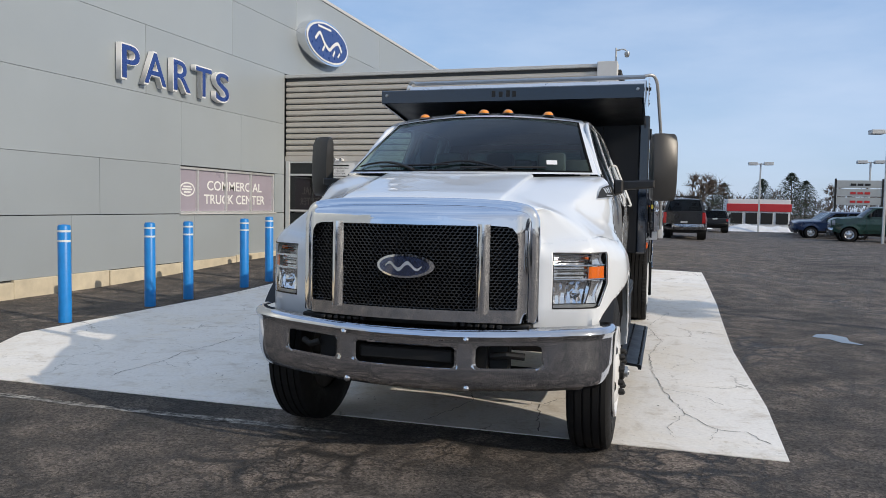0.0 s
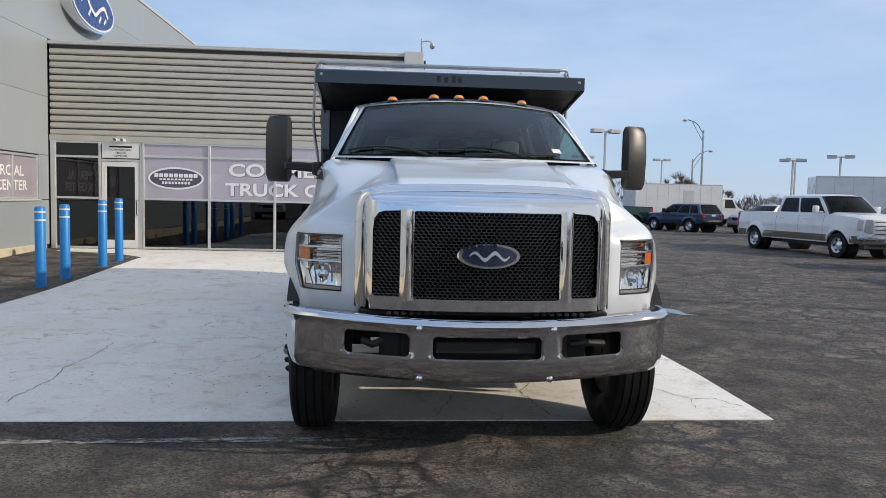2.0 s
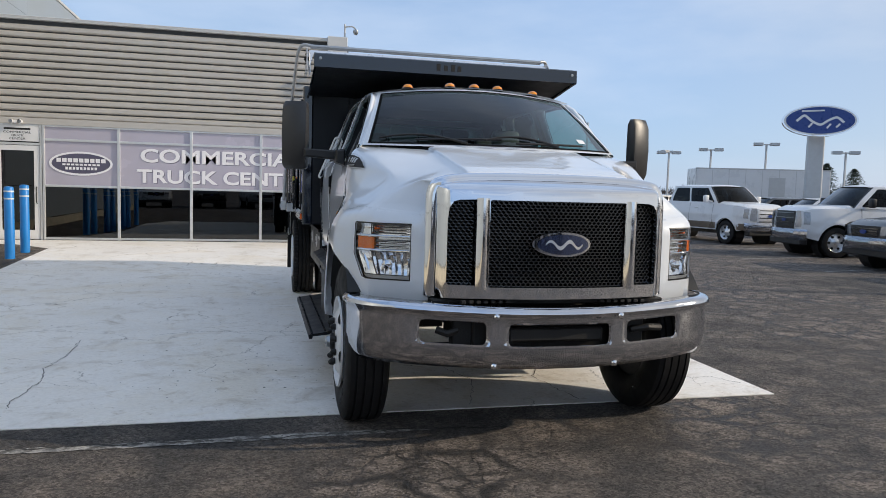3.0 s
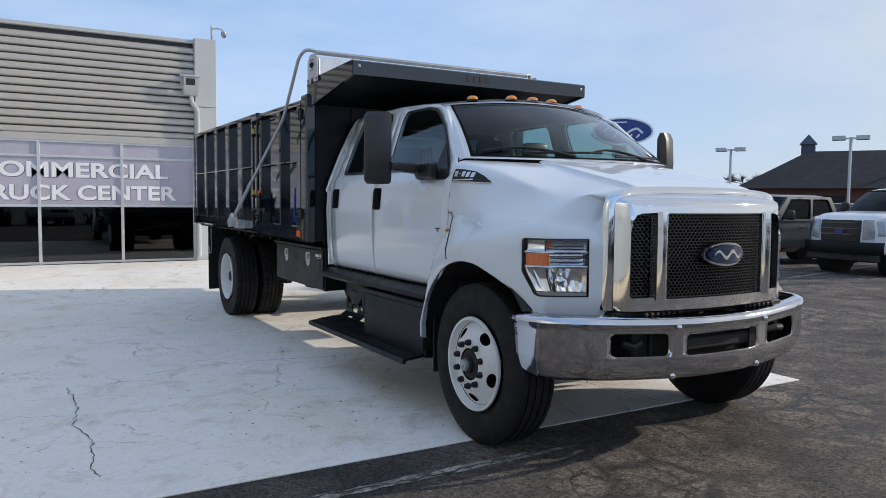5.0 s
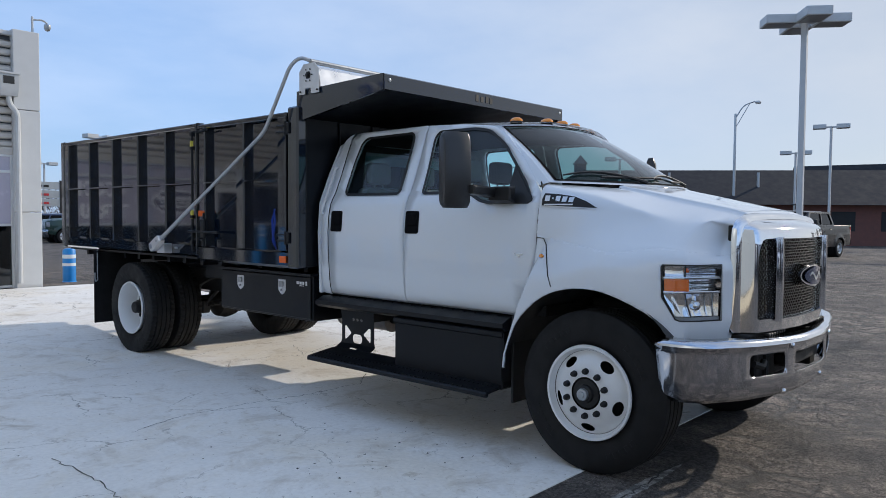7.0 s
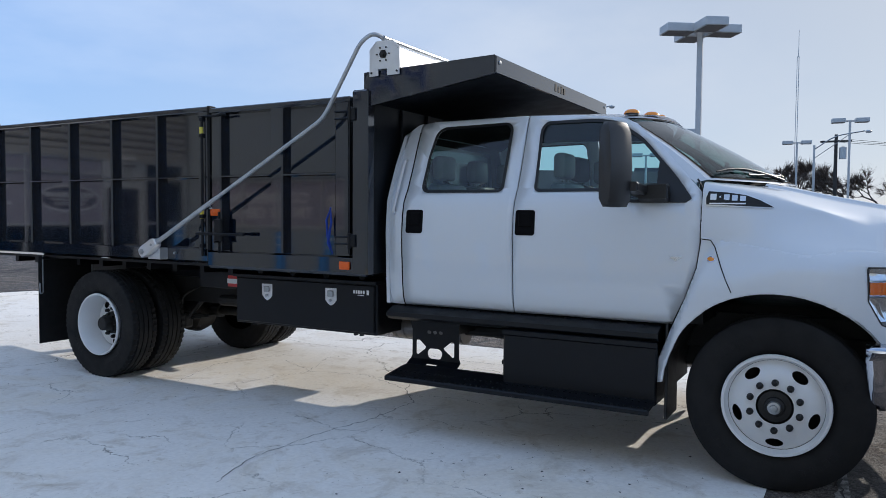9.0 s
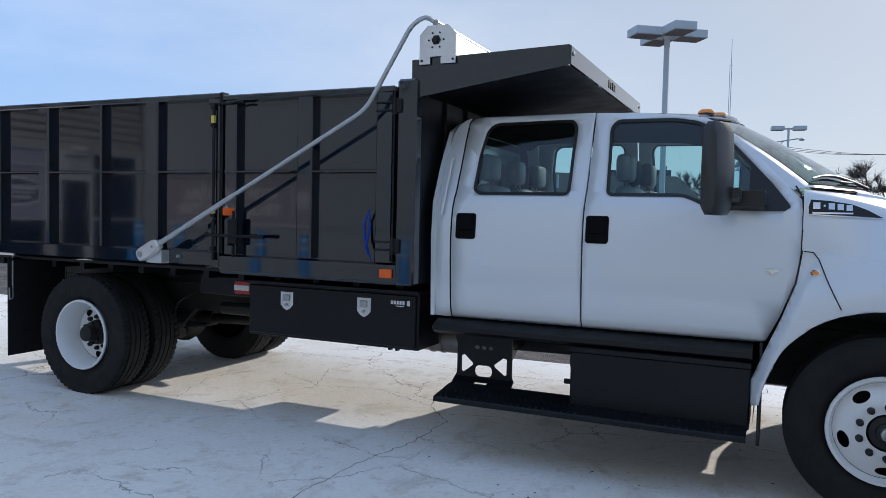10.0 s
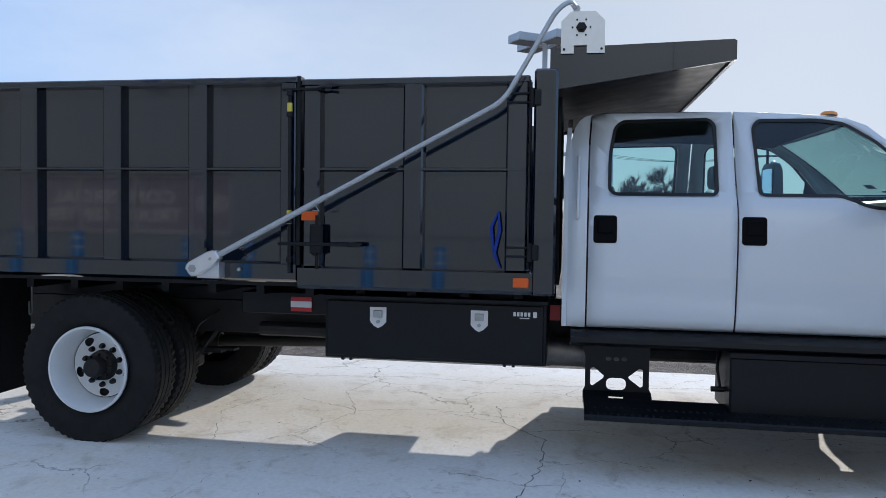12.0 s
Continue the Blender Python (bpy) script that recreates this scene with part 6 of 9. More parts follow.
def wheel(parent, cx, cy, s, rear=False, inner=False):
    """s: -1 right side, 1 left side. Front rims bulge outwards, rear ones are dished."""
    cz, r, rim = (0.533, 0.537, 0.306) if rear else (0.525, 0.527, 0.302)
    wh = tpart("wheel", tyre_bm(cx, cy, cz, 0.285, r, rim, blocks=60 if rear else 0), M_TYRE, parent, "black tyre on a white steel rim", smooth=40)
    tagged(tpart("wall_mark", tyre_mark_bars(cx, cy, cz, 0.285, rim), M_TYRE, wh), kind="stuff")
    if inner:
        return
    face = cx + s * 0.142
    # rim barrel and flange
    bm = B()
    if rear:
        prof = [(0.0, rim + 0.006), (0.012, rim + 0.002), (0.012, rim - 0.012), (-0.02, rim - 0.026), (-0.10, rim - 0.040), (-0.19, rim - 0.062)]
    else:
        prof = [(0.0, rim + 0.006), (0.012, rim + 0.002), (0.012, rim - 0.014), (-0.015, rim - 0.024), (-0.03, rim - 0.032)]
    lathe(bm, [(s * a, b) for a, b in prof], (face, cy, cz), "x", 48)
    rm = tpart("rim", bm, M_RIM, wh, "white painted steel rim", smooth=40)
    hub_r = 0.105 if not rear else 0.115
    def depth(q):
        if rear:
            return float(np.interp(q, (0.10, 0.17, 0.20, 0.236), (-0.185, -0.180, -0.195, -0.185)))
        return float(np.interp(q, (0.10, 0.175, 0.20, 0.25, 0.268), (0.030, 0.026, 0.014, -0.022, -0.034)))
    outer_r = 0.238 if rear else 0.268
    hand = []
    for k in range(5):
        a = radians(54 + 72 * k)
        c = (0.222 * math.cos(a), 0.222 * math.sin(a)) if not rear else (0.203 * math.cos(a), 0.203 * math.sin(a))
        L, W = (0.050, 0.028) if not rear else (0.040, 0.030)
        hand.append([(c[0] + W * math.cos(a) * math.cos(t) - L * math.sin(a) * math.sin(t), c[1] + W * math.sin(a) * math.cos(t) + L * math.cos(a) * math.sin(t)) for t in [2 * math.pi * i / 14 for i in range(14)]])
    rings_ = [(q * math.cos(2 * math.pi * i / 48), q * math.sin(2 * math.pi * i / 48)) for q in (outer_r,) for i in range(48)]
    hole_c = [(hub_r * math.cos(2 * math.pi * i / 24), hub_r * math.sin(2 * math.pi * i / 24)) for i in range(24)]
    bm = panel(rings_, hand + [hole_c], lambda u, v: (face + s * depth(math.hypot(u, v)), cy + u, cz + v), cut_u=steps(-0.24, 0.24, 12), cut_v=steps(-0.24, 0.24, 12))
    tpart("disc", bm, M_RIM, wh, "white wheel disc with hand holes", smooth=50)
    bm = B()
    lathe(bm, [(s * -0.225, 0.296), (s * -0.225, 0.02)], (face, cy, cz), "x", 32)
    lathe(bm, [(s * (-0.04 if not rear else -0.195), rim - 0.03), (s * -0.225, rim - 0.04)], (face, cy, cz), "x", 32)
    tpart("drum", bm, M_CHASSIS, wh, "dark brake drum")
    base = 0.028 if not rear else -0.18
    for k in range(10):
        a = 2 * math.pi * (k + 0.5) / 10
        y, z = cy + 0.1425 * math.cos(a), cz + 0.1425 * math.sin(a)
        bm = B()
        lathe(bm, [(s * base, 0.021), (s * (base + 0.022), 0.019), (s * (base + 0.034), 0.014), (s * (base + 0.040), 0.0)], (face, y, z), "x", 10)
        tpart("lug_nut", bm, M_DASH, wh, "black lug nut cap")
    bm = B()
    if rear:
        lathe(bm, [(s * -0.19, 0.115), (s * -0.13, 0.105), (s * -0.125, 0.075), (s * -0.045, 0.068), (s * -0.035, 0.058), (s * -0.032, 0.0)], (face, cy, cz), "x", 24)
        for k in range(8):
            a = 2 * math.pi * k / 8
            rod(bm, (face + s * -0.13, cy + 0.09 * math.cos(a), cz + 0.09 * math.sin(a)), (face + s * -0.105, cy + 0.09 * math.cos(a), cz + 0.09 * math.sin(a)), 0.012, n=6)
    else:
        lathe(bm, [(s * 0.0, 0.106), (s * 0.03, 0.092), (s * 0.034, 0.060), (s * 0.052, 0.056), (s * 0.060, 0.040)], (face, cy, cz), "x", 24)
    tpart("hub", bm, M_CHASSIS, wh, "black hub")
    if not rear:
        bm = B()
        lathe(bm, [(s * 0.058, 0.040), (s * 0.080, 0.036), (s * 0.082, 0.022), (s * 0.090, 0.018), (s * 0.092, 0.0)], (face, cy, cz), "x", 18)
        tpart("hub_cap", bm, M_STEEL, wh, "grey metal hub cap")


for s in (-1, 1):
    wheel(None, s * 1.055, 5.04, s)
    wheel(None, s * 1.115, 11.235, s, rear=True)
    wheel(None, s * 0.765, 11.235, s, rear=True, inner=True)

# ---- dump body ----
SX, SO = 1.226, 1.288                 # sheet of the side and outer face of its stakes
BZ0, BZ1 = 1.20, 2.585                # foot and top of the side
bed = tpart("dump_body", B(), M_BLACKG, smooth=0)
for s in (-1, 1):
    def sbox(bm, x0, x1, y0, y1, z0, z1, bev=0.004, s=s):
        box(bm, min(s * x0, s * x1), max(s * x0, s * x1), y0, y1, z0, z1, bev)
    # sheets between the stakes
    bm = B()
    sbox(bm, SX - 0.03, SX, 9.66, 13.10, BZ0 + 0.02, BZ1 - 0.03, 0)
    tpart("side_sheet", bm, M_BLACKG, bed, "glossy black steel side")
    bm = B()
    sbox(bm, SX - 0.03, SX - 0.002, 8.10, 9.63, BZ0 + 0.10, BZ1 - 0.05, 0)
    gate = tpart("side_gate", bm, M_BLACKG, bed, "glossy black side gate")
    # wide folded stakes with a narrow return at the foot
    for y, w in ((12.92, 0.12), (12.27, 0.135), (11.615, 0.135), (10.96, 0.135), (10.315, 0.135), (9.668, 0.115)):
        bm = B()
        prism(bm, [(s * (SX - 0.002), y), (s * (SO - 0.012), y), (s * SO, y + 0.012), (s * SO, y + w - 0.012), (s * (SO - 0.012), y + w), (s * (SX - 0.002), y + w)], "z", BZ0 + 0.13, BZ1 - 0.036)
        tpart("stake", bm, M_BLACKG, bed)
    for y, w in ((9.505, 0.115), (8.800, 0.135), (8.118, 0.140)):
        bm = B()
        prism(bm, [(s * (SX - 0.004), y), (s * (SO - 0.014), y), (s * (SO - 0.003), y + 0.012), (s * (SO - 0.003), y + w - 0.012), (s * (SO - 0.014), y + w), (s * (SX - 0.004), y + w)], "z", BZ0 + 0.12, BZ1 - 0.056)
        tpart("stake", bm, M_BLACKG, gate)
    # one thin rib half way up, bent out to the stakes
    bm = B()
    prism(bm, [(s * (SX - 0.002), 1.985), (s * (SO + 0.004), 1.974), (s * (SO + 0.004), 1.962), (s * (SX - 0.002), 1.955)], "y", 9.672, 13.05, 0.002)
    tpart("mid_rib", bm, M_BLACKG, bed)
    bm = B()
    prism(bm, [(s * (SX - 0.004), 1.985), (s * (SO + 0.001), 1.974), (s * (SO + 0.001), 1.962), (s * (SX - 0.004), 1.955)], "y", 8.13, 9.62, 0.002)
    tpart("mid_rib", bm, M_BLACKG, gate)
    # rails
    bm = B()
    sbox(bm, SX - 0.035, SO + 0.006, 9.66, 13.12, BZ1 - 0.045, BZ1, 0.008)
    tpart("top_rail", bm, M_BLACKG, bed)
    bm = B()
    sbox(bm, SX - 0.035, SO + 0.004, 8.11, 9.635, BZ1 - 0.066, BZ1 - 0.020, 0.008)
    tpart("top_rail", bm, M_BLACKG, gate)
    bm = B()
    prism(bm, [(s * (SX - 0.03), 1.20), (s * (SO - 0.03), 1.20), (s * (SO + 0.006), 1.225), (s * (SO + 0.006), 1.325), (s * (SO - 0.03), 1.338), (s * (SX - 0.03), 1.345)], "y", 9.66, 13.12, 0.003)
    tpart("bottom_rail", bm, M_BLACKG, bed)
    bm = B()
    prism(bm, [(s * (SX - 0.03), 1.165), (s * (SO - 0.02), 1.165), (s * (SO + 0.004), 1.19), (s * (SO + 0.004), 1.305), (s * (SO - 0.03), 1.314), (s * (SX - 0.03), 1.318)], "y", 7.95, 9.655, 0.003)
    tpart("bottom_rail", bm, M_BLACKG, bed)
    # front and rear corner posts
    bm = B()
    sbox(bm, SX - 0.03, SO + 0.012, 7.935, 8.085, 1.165, BZ1 + 0.02, 0.015)
    tpart("corner_post", bm, M_BLACKG, bed)
    bm = B()
    sbox(bm, SX - 0.03, SO + 0.010, 13.04, 13.14, 1.20, BZ1 + 0.01, 0.012)
    tpart("corner_post", bm, M_BLACKG, bed)
    # lock post between the fixed side and the gate, with its rod, lever and stickers
    bm = B()
    sbox(bm, SX - 0.02, SO - 0.004, 9.638, 9.668, 1.32, BZ1 + 0.005, 0.004)
    tpart("lock_post", bm, M_BLACKM, bed)
    bm = B()
    rod(bm, (s * (SO + 0.024), 9.70, 1.27), (s * (SO + 0.024), 9.70, 2.50), 0.013)
    for z in (2.47, 2.33, 1.62, 1.36):
        sbox(bm, SO - 0.004, SO + 0.044, 9.68, 9.72, z - 0.018, z + 0.018, 0.004)
    sbox(bm, SO - 0.0250, SO + 0.0200, 9.52, 9.76, 2.49, 2.505, 0.003)
    tube(bm, bend([(s * (SO + 0.0150), 9.52, 2.498), (s * (SO + 0.0300), 9.47, 2.51), (s * (SO + 0.0150), 9.42, 2.50)], 0.02), 0.010, 6)
    lk = tpart("lock_rod", bm, M_BLACKM, bed, "black lock rod with brackets")
    for z in (2.36, 1.645):
        bm = B()
        sbox(bm, SO + 0.018, SO + 0.042, 9.685, 9.715, z - 0.045, z + 0.045, 0.003)
        tpart("sticker", bm, M_YELLOW, lk, "yellow sticker")
    bm = B()
    sbox(bm, SO - 0.0050, SO + 0.0300, 9.47, 9.56, 1.40, 1.60, 0.010)
    sbox(bm, SO + 0.0100, SO + 0.0400, 9.22, 9.78, 1.455, 1.478, 0.006)
    rod(bm, (s * (SO + 0.0050), 9.515, 1.30), (s * (SO + 0.0050), 9.515, 1.66), 0.012, n=8)
    rod(bm, (s * (SO + 0.0050), 9.515, 1.40), (s * (SO + 0.0650), 9.515, 1.40), 0.010, n=8)
    sbox(bm, SO + 0.0150, SO + 0.0450, 9.20, 9.30, 1.452, 1.482, 0.006)
    tpart("latch", bm, M_BLACKM, bed, "black over-centre latch with lever")
    bm = B()
    sbox(bm, SO - 0.0025, SO + 0.0020, 9.51, 9.625, 1.625, 1.685, 0.001)
    tpart("warning_sticker", bm, M_ORANGE, bed, "orange warning sticker")
    for z in (2.42, 1.44):
        bm = B()
        for d in (-0.028, 0.028):
            rod(bm, (s * (SO + 0.006), 8.25, z + d), (s * (SO + 0.010), 8.07, z + d), 0.008, n=6)
        sbox(bm, SO - 0.0150, SO + 0.0300, 8.04, 8.085, z - 0.05, z + 0.05, 0.006)
        rod(bm, (s * (SO + 0.0150), 8.10, z - 0.06), (s * (SO + 0.0150), 8.10, z + 0.06), 0.016, n=8)
        tpart("hinge", bm, M_BLACKM, bed, "black strap hinge")
    bm = B()
    rod(bm, (s * (SO + 0.004), 8.108, 1.33), (s * (SO + 0.004), 8.108, 2.53), 0.006, n=6)
    tpart("hinge_pin", bm, M_BLACKM, bed)
    bm = B()
    sbox(bm, SO + 0.0050, SO + 0.0230, 8.10, 8.20, 1.212, 1.275, 0.006)
    tpart("marker_lamp", bm, M_ORANGE, bed, "orange side marker")
    # tarp arm: a stout lower tube, a slimmer upper one, its pivot and motor plate
    low, knee = Vector((s * 1.425, 10.31, 1.303)), Vector((s * 1.415, 8.265, 2.385))
    joint = low.lerp(knee, 0.44)
    bm = B()
    rod(bm, low, joint, 0.0205, n=14)
    tpart("tarp_arm", bm, M_ARM, bed, "galvanised lower tarp arm")
    bm = B()
    tube(bm, bend([low.lerp(knee, 0.40), knee, (s * 1.36, 7.955, 2.945), (s * 1.32, 7.87, 3.015), (s * 1.20, 7.83, 2.985)], 0.09, 6), 0.0165, 12)
    tpart("tarp_arm", bm, M_ARM, bed, "galvanised upper tarp arm")
    bm = B()
    p = low.lerp(knee, 0.405)
    tube(bm, [p + Vector((0, -0.02, 0.02)), p + Vector((s * 0.03, 0.0, -0.005)), p + Vector((s * 0.012, -0.03, -0.055)), p + Vector((0, 0.02, -0.05))], 0.004, 6)
    tpart("spring_clip", bm, M_ARM, bed, "bright spring clip on the arm")
    bm = B()
    m = Matrix.Translation(low) @ Matrix.Rotation(radians(-28), 4, "X")
    prism(bm, [(0.062, -0.012), (0.050, -0.045), (0.018, -0.058), (-0.10, -0.050), (-0.165, -0.034), (-0.185, -0.030), (-0.185, 0.030), (-0.165, 0.034), (-0.135, 0.050), (0.018, 0.050), (0.050, 0.040), (0.062, 0.012)], "x", -0.034, 0.034, 0.008)
    bm.transform(m)
    piv = tpart("arm_pivot", bm, M_ALPLATE, bed, "cast aluminium arm pivot")
    bm = B()
    rod(bm, low + Vector((s * -0.14, 0.012, -0.008)), low + Vector((s * 0.046, 0.012, -0.008)), 0.018, n=10)
    rod(bm, low + Vector((s * 0.03, 0.012, -0.008)), low + Vector((s * 0.041, 0.012, -0.008)), 0.028, n=6)
    rod(bm, low + Vector((s * 0.03, -0.115, 0.058)), low + Vector((s * 0.041, -0.115, 0.058)), 0.011, n=8)
    tpart("pivot_pin", bm, M_STEEL, piv)
    bm = B()
    box(bm, min(s * (SO + 0.004), s * 1.385), max(s * (SO + 0.004), s * 1.385), 10.17, 10.33, 1.225, 1.33, 0.004)
    tpart("pivot_bracket", bm, M_ALPLATE, piv)
    for y in (10.44, 10.06):
        bm = B()
        rod(bm, (s * SO, y, 1.285), (s * (SO + 0.030), y, 1.285), 0.013, n=8)
        tpart("pivot_bolt", bm, M_STEEL, bed)
    mp = [(7.655, 2.695), (7.655, 2.895), (7.715, 2.955), (7.865, 2.955), (7.925, 2.895), (7.925, 2.695), (7.845, 2.695), (7.845, 2.745), (7.765, 2.745), (7.765, 2.695)]
    bm = panel(mp, [ellipse(7.80, 2.855, 0.020, 0.020, 12)], lambda u, v, s=s: (s * 1.285, u, v), thick=0.006)
    mot = tpart("tarp_plate", bm, M_ALPLATE, bed, "bright aluminium tarp motor plate", smooth=20)
    bm = B()
    rod(bm, (s * 1.26, 7.80, 2.855), (s * 1.305, 7.80, 2.855), 0.017, n=12)
    rod(bm, (s * 1.28, 7.80, 2.855), (s * 1.292, 7.80, 2.855), 0.034, n=6)
    tpart("shaft_end", bm, M_DASH, mot, "dark shaft end")
    bm = B()
    for k in range(6):
        a = 2 * math.pi * k / 6
        rod(bm, (s * 1.28, 7.80 + 0.055 * math.cos(a), 2.855 + 0.055 * math.sin(a)), (s * 1.293, 7.80 + 0.055 * math.cos(a), 2.855 + 0.055 * math.sin(a)), 0.006, n=6)
    for y, z in ((7.675, 2.72), (7.905, 2.72)):
        rod(bm, (s * 1.28, y, z), (s * 1.294, y, z), 0.008, n=6)
    tagged(tpart("bolt_ring", bm, M_DASH, mot, "small dark bolts"), kind="stuff")

# bulkhead, floor, tailgate
bm = B()
box(bm, -1.20, 1.20, 7.94, 7.99, 1.18, 2.74, 0.006)
bulk = tpart("bulkhead", bm, M_BLACKM, bed)
for x in (-0.8, -0.4, 0.0, 0.4, 0.8):
    bm = B()
    box(bm, x - 0.03, x + 0.03, 7.912, 7.941, 1.2, 2.5, 0.004)
    tpart("rib", bm, M_BLACKM, bulk)
bm = B()
box(bm, -1.20, 1.20, 7.95, 13.1, 1.17, 1.21)
tpart("bed_floor", bm, M_BLACKM, bed)
for i in range(14):
    bm = B()
    y = 8.15 + i * 0.37
    box(bm, -1.02, 1.02, y, y + 0.06, 1.09, 1.17)
    tpart("floor_bearer", bm, M_BLACKM, bed)
bm = B()
box(bm, -1.22, 1.22, 13.10, 13.15, 1.22, BZ1 - 0.04, 0.006)
tpart("tailgate", bm, M_BLACKG, bed)
# cab protector
for s in (-1, 1):
    bm = panel([(7.99, 2.47), (7.99, 2.735), (6.88, 2.765), (6.88, 2.635), (6.95, 2.625)], [], lambda u, v, s=s: (s * 1.265, u, v), thick=0.02)
    tpart("protector_side", bm, M_BLACKG, bed, "", 20)
bm = B()
prism(bm, [(7.99, 2.735), (6.88, 2.765), (6.865, 2.755), (6.865, 2.640), (6.885, 2.640), (6.90, 2.745), (7.99, 2.715)], "x", -1.262, 1.262)
tpart("protector_top", bm, M_BLACKG, bed, "black cab protector", 20)
bm = B()
prism(bm, [(7.97, 2.50), (6.89, 2.655), (6.89, 2.665), (7.97, 2.51)], "x", -1.255, 1.255)
tpart("protector_under", bm, M_BLACKM, bed, "", 20)
bm = B()
for i, x in enumerate((-0.14, -0.07, 0.0, 0.06)):
    box(bm, x, x + 0.035, 6.861, 6.866, 2.675, 2.735 - 0.01 * (i % 2))
tagged(tpart("maker_mark", bm, M_DASH, bed, "", 0), "plain dark maker's mark", kind="stuff")
for x in (-1.21, 1.21):
    bm = B()
    lathe(bm, [(0, 0.016), (-0.008, 0.014), (-0.010, 0.0)], (x, 6.866, 2.715), "y", 10)
    tpart("bolt", bm, M_STEEL, bed)
# tarp housing across the top
bm = B()
prism(bm, [(7.66, 2.745), (7.68, 2.90), (7.74, 2.935), (7.86, 2.935), (7.92, 2.88), (7.92, 2.745)], "x", -1.26, 1.26, 0.004)
tpart("tarp_housing", bm, M_ALPLATE, bed, "aluminium tarp housing", 25)
bm = B()
rod(bm, (-1.24, 7.83, 2.985), (1.24, 7.83, 2.985), 0.022, n=10)
tpart("tarp_roller", bm, M_STEEL, bed)
# blue strap hanging on the right side
bm = B()
for k, (pts) in enumerate(([(8.300, 1.70), (8.345, 1.60), (8.335, 1.47), (8.285, 1.33)], [(8.300, 1.70), (8.290, 1.58), (8.325, 1.42), (8.30, 1.36)])):
    tube(bm, [(-(SX + 0.050 + 0.010 * k), y, z) for y, z in pts], [0.005, 0.010, 0.011, 0.005][:len(pts)], 6)
tpart("strap", bm, M_STRAP, bed, "blue fabric strap hanging down")
# red clearance lamps at the tail
bm = B()
for s in (-1, 1):
    box(bm, min(s * 1.27, s * 1.29), max(s * 1.27, s * 1.29), 13.02, 13.10, 1.24, 1.30, 0.004)
tpart("tail_marker", bm, M_RED, bed, "red tail marker")

M_EXHAUST = material("dull_exhaust_steel", (0.22, 0.20, 0.185), 0.40, 0.8, vary=0.25, scale=12, bump=0.1)
# ---- frame, axles and steps ----
frame_ = tpart("chassis", B(), M_CHASSIS, smooth=0)
for s in (-1, 1):
    bm = B()
    box(bm, min(s * 0.40, s * 0.48), max(s * 0.40, s * 0.48), 4.5, 13.0, 0.72, 0.98, 0.006)
    tpart("rail", bm, M_CHASSIS, frame_)
    bm = B()
    box(bm, min(s * 0.42, s * 0.50), max(s * 0.42, s * 0.50), 7.95, 13.0, 0.985, 1.09, 0.004)
    tpart("subframe", bm, M_BLACKM, frame_)
    bm = B()
    for k in range(4):
        box(bm, min(s * 0.46, s * 0.55), max(s * 0.46, s * 0.55), 10.45 + k * 0.11, 11.95 - k * 0.11, 0.58 - k * 0.02, 0.598 - k * 0.02 + 0.0, 0)
    box(bm, min(s * 0.45, s * 0.56), max(s * 0.45, s * 0.56), 11.10, 11.34, 0.48, 0.62, 0.01)
    tpart("leaf_spring", bm, M_CHASSIS, frame_)
    bm = B()
    tube(bm, [(s * 0.42, 10.6, 0.80), (s * 0.58, 10.75, 0.52)], 0.02, 8)
    box(bm, min(s * 0.50, s * 0.62), max(s * 0.50, s * 0.62), 10.72, 10.86, 0.45, 0.62, 0.02)
    tube(bm, bend([(s * 0.60, 10.80, 0.60), (s * 0.66, 10.7, 0.80), (s * 0.5, 10.6, 0.9)], 0.06), 0.010, 6)
    tpart("brake_gear", bm, M_CHASSIS, frame_)
    # mud flap between two hanging bars
    bm = B()
    box(bm, min(s * 0.69, s * 1.30), max(s * 0.69, s * 1.30), 12.140, 12.152, 0.262, 1.185, 0.004)
    fl = tpart("mud_flap", bm, M_TYRE, None, "black rubber mud flap")
    for x, z in ((1.262, 0.80), (0.690, 0.84)):
        bm = B()
        tube(bm, bend([(s * x, 12.128, 1.19), (s * x, 12.128, z), (s * (x + 0.028), 12.132, z - 0.012), (s * (x + 0.030), 12.132, z + 0.10)], 0.015), 0.007, 6)
        tpart("flap_bar", bm, M_STEEL, fl, "thin bright hanging bar")
    bm = B()
    rod(bm, (s * 0.45, 12.13, 1.165), (s * 1.27, 12.13, 1.165), 0.016, n=8)
    tpart("flap_bracket", bm, M_BLACKM, fl)
bm = B()
rod(bm, (-0.95, 11.235, 0.53), (0.95, 11.235, 0.53), 0.085, n=16)
lathe(bm, [(-0.20, 0.09), (-0.12, 0.20), (0.0, 0.23), (0.12, 0.20), (0.20, 0.09)], (0, 11.235, 0.53), "x", 20)
tpart("rear_axle", bm, M_CHASSIS, frame_)
bm = B()
rod(bm, (-0.85, 5.03, 0.45), (0.85, 5.03, 0.45), 0.055, n=12)
tpart("front_axle", bm, M_CHASSIS, frame_)
bm = B()
rod(bm, (0, 6.3, 0.72), (0, 11.0, 0.56), 0.05, n=12)
for y, z in ((6.9, 0.70), (8.9, 0.63), (10.9, 0.565)):
    rod(bm, (0, y - 0.07, z), (0, y + 0.07, z), 0.075, n=12)
tpart("drive_shaft", bm, M_CHASSIS, frame_)
bm = B()
box(bm, -0.38, 0.38, 4.5, 6.4, 0.55, 1.05, 0.05, 2)
tpart("engine_pan", bm, M_CHASSIS, frame_)
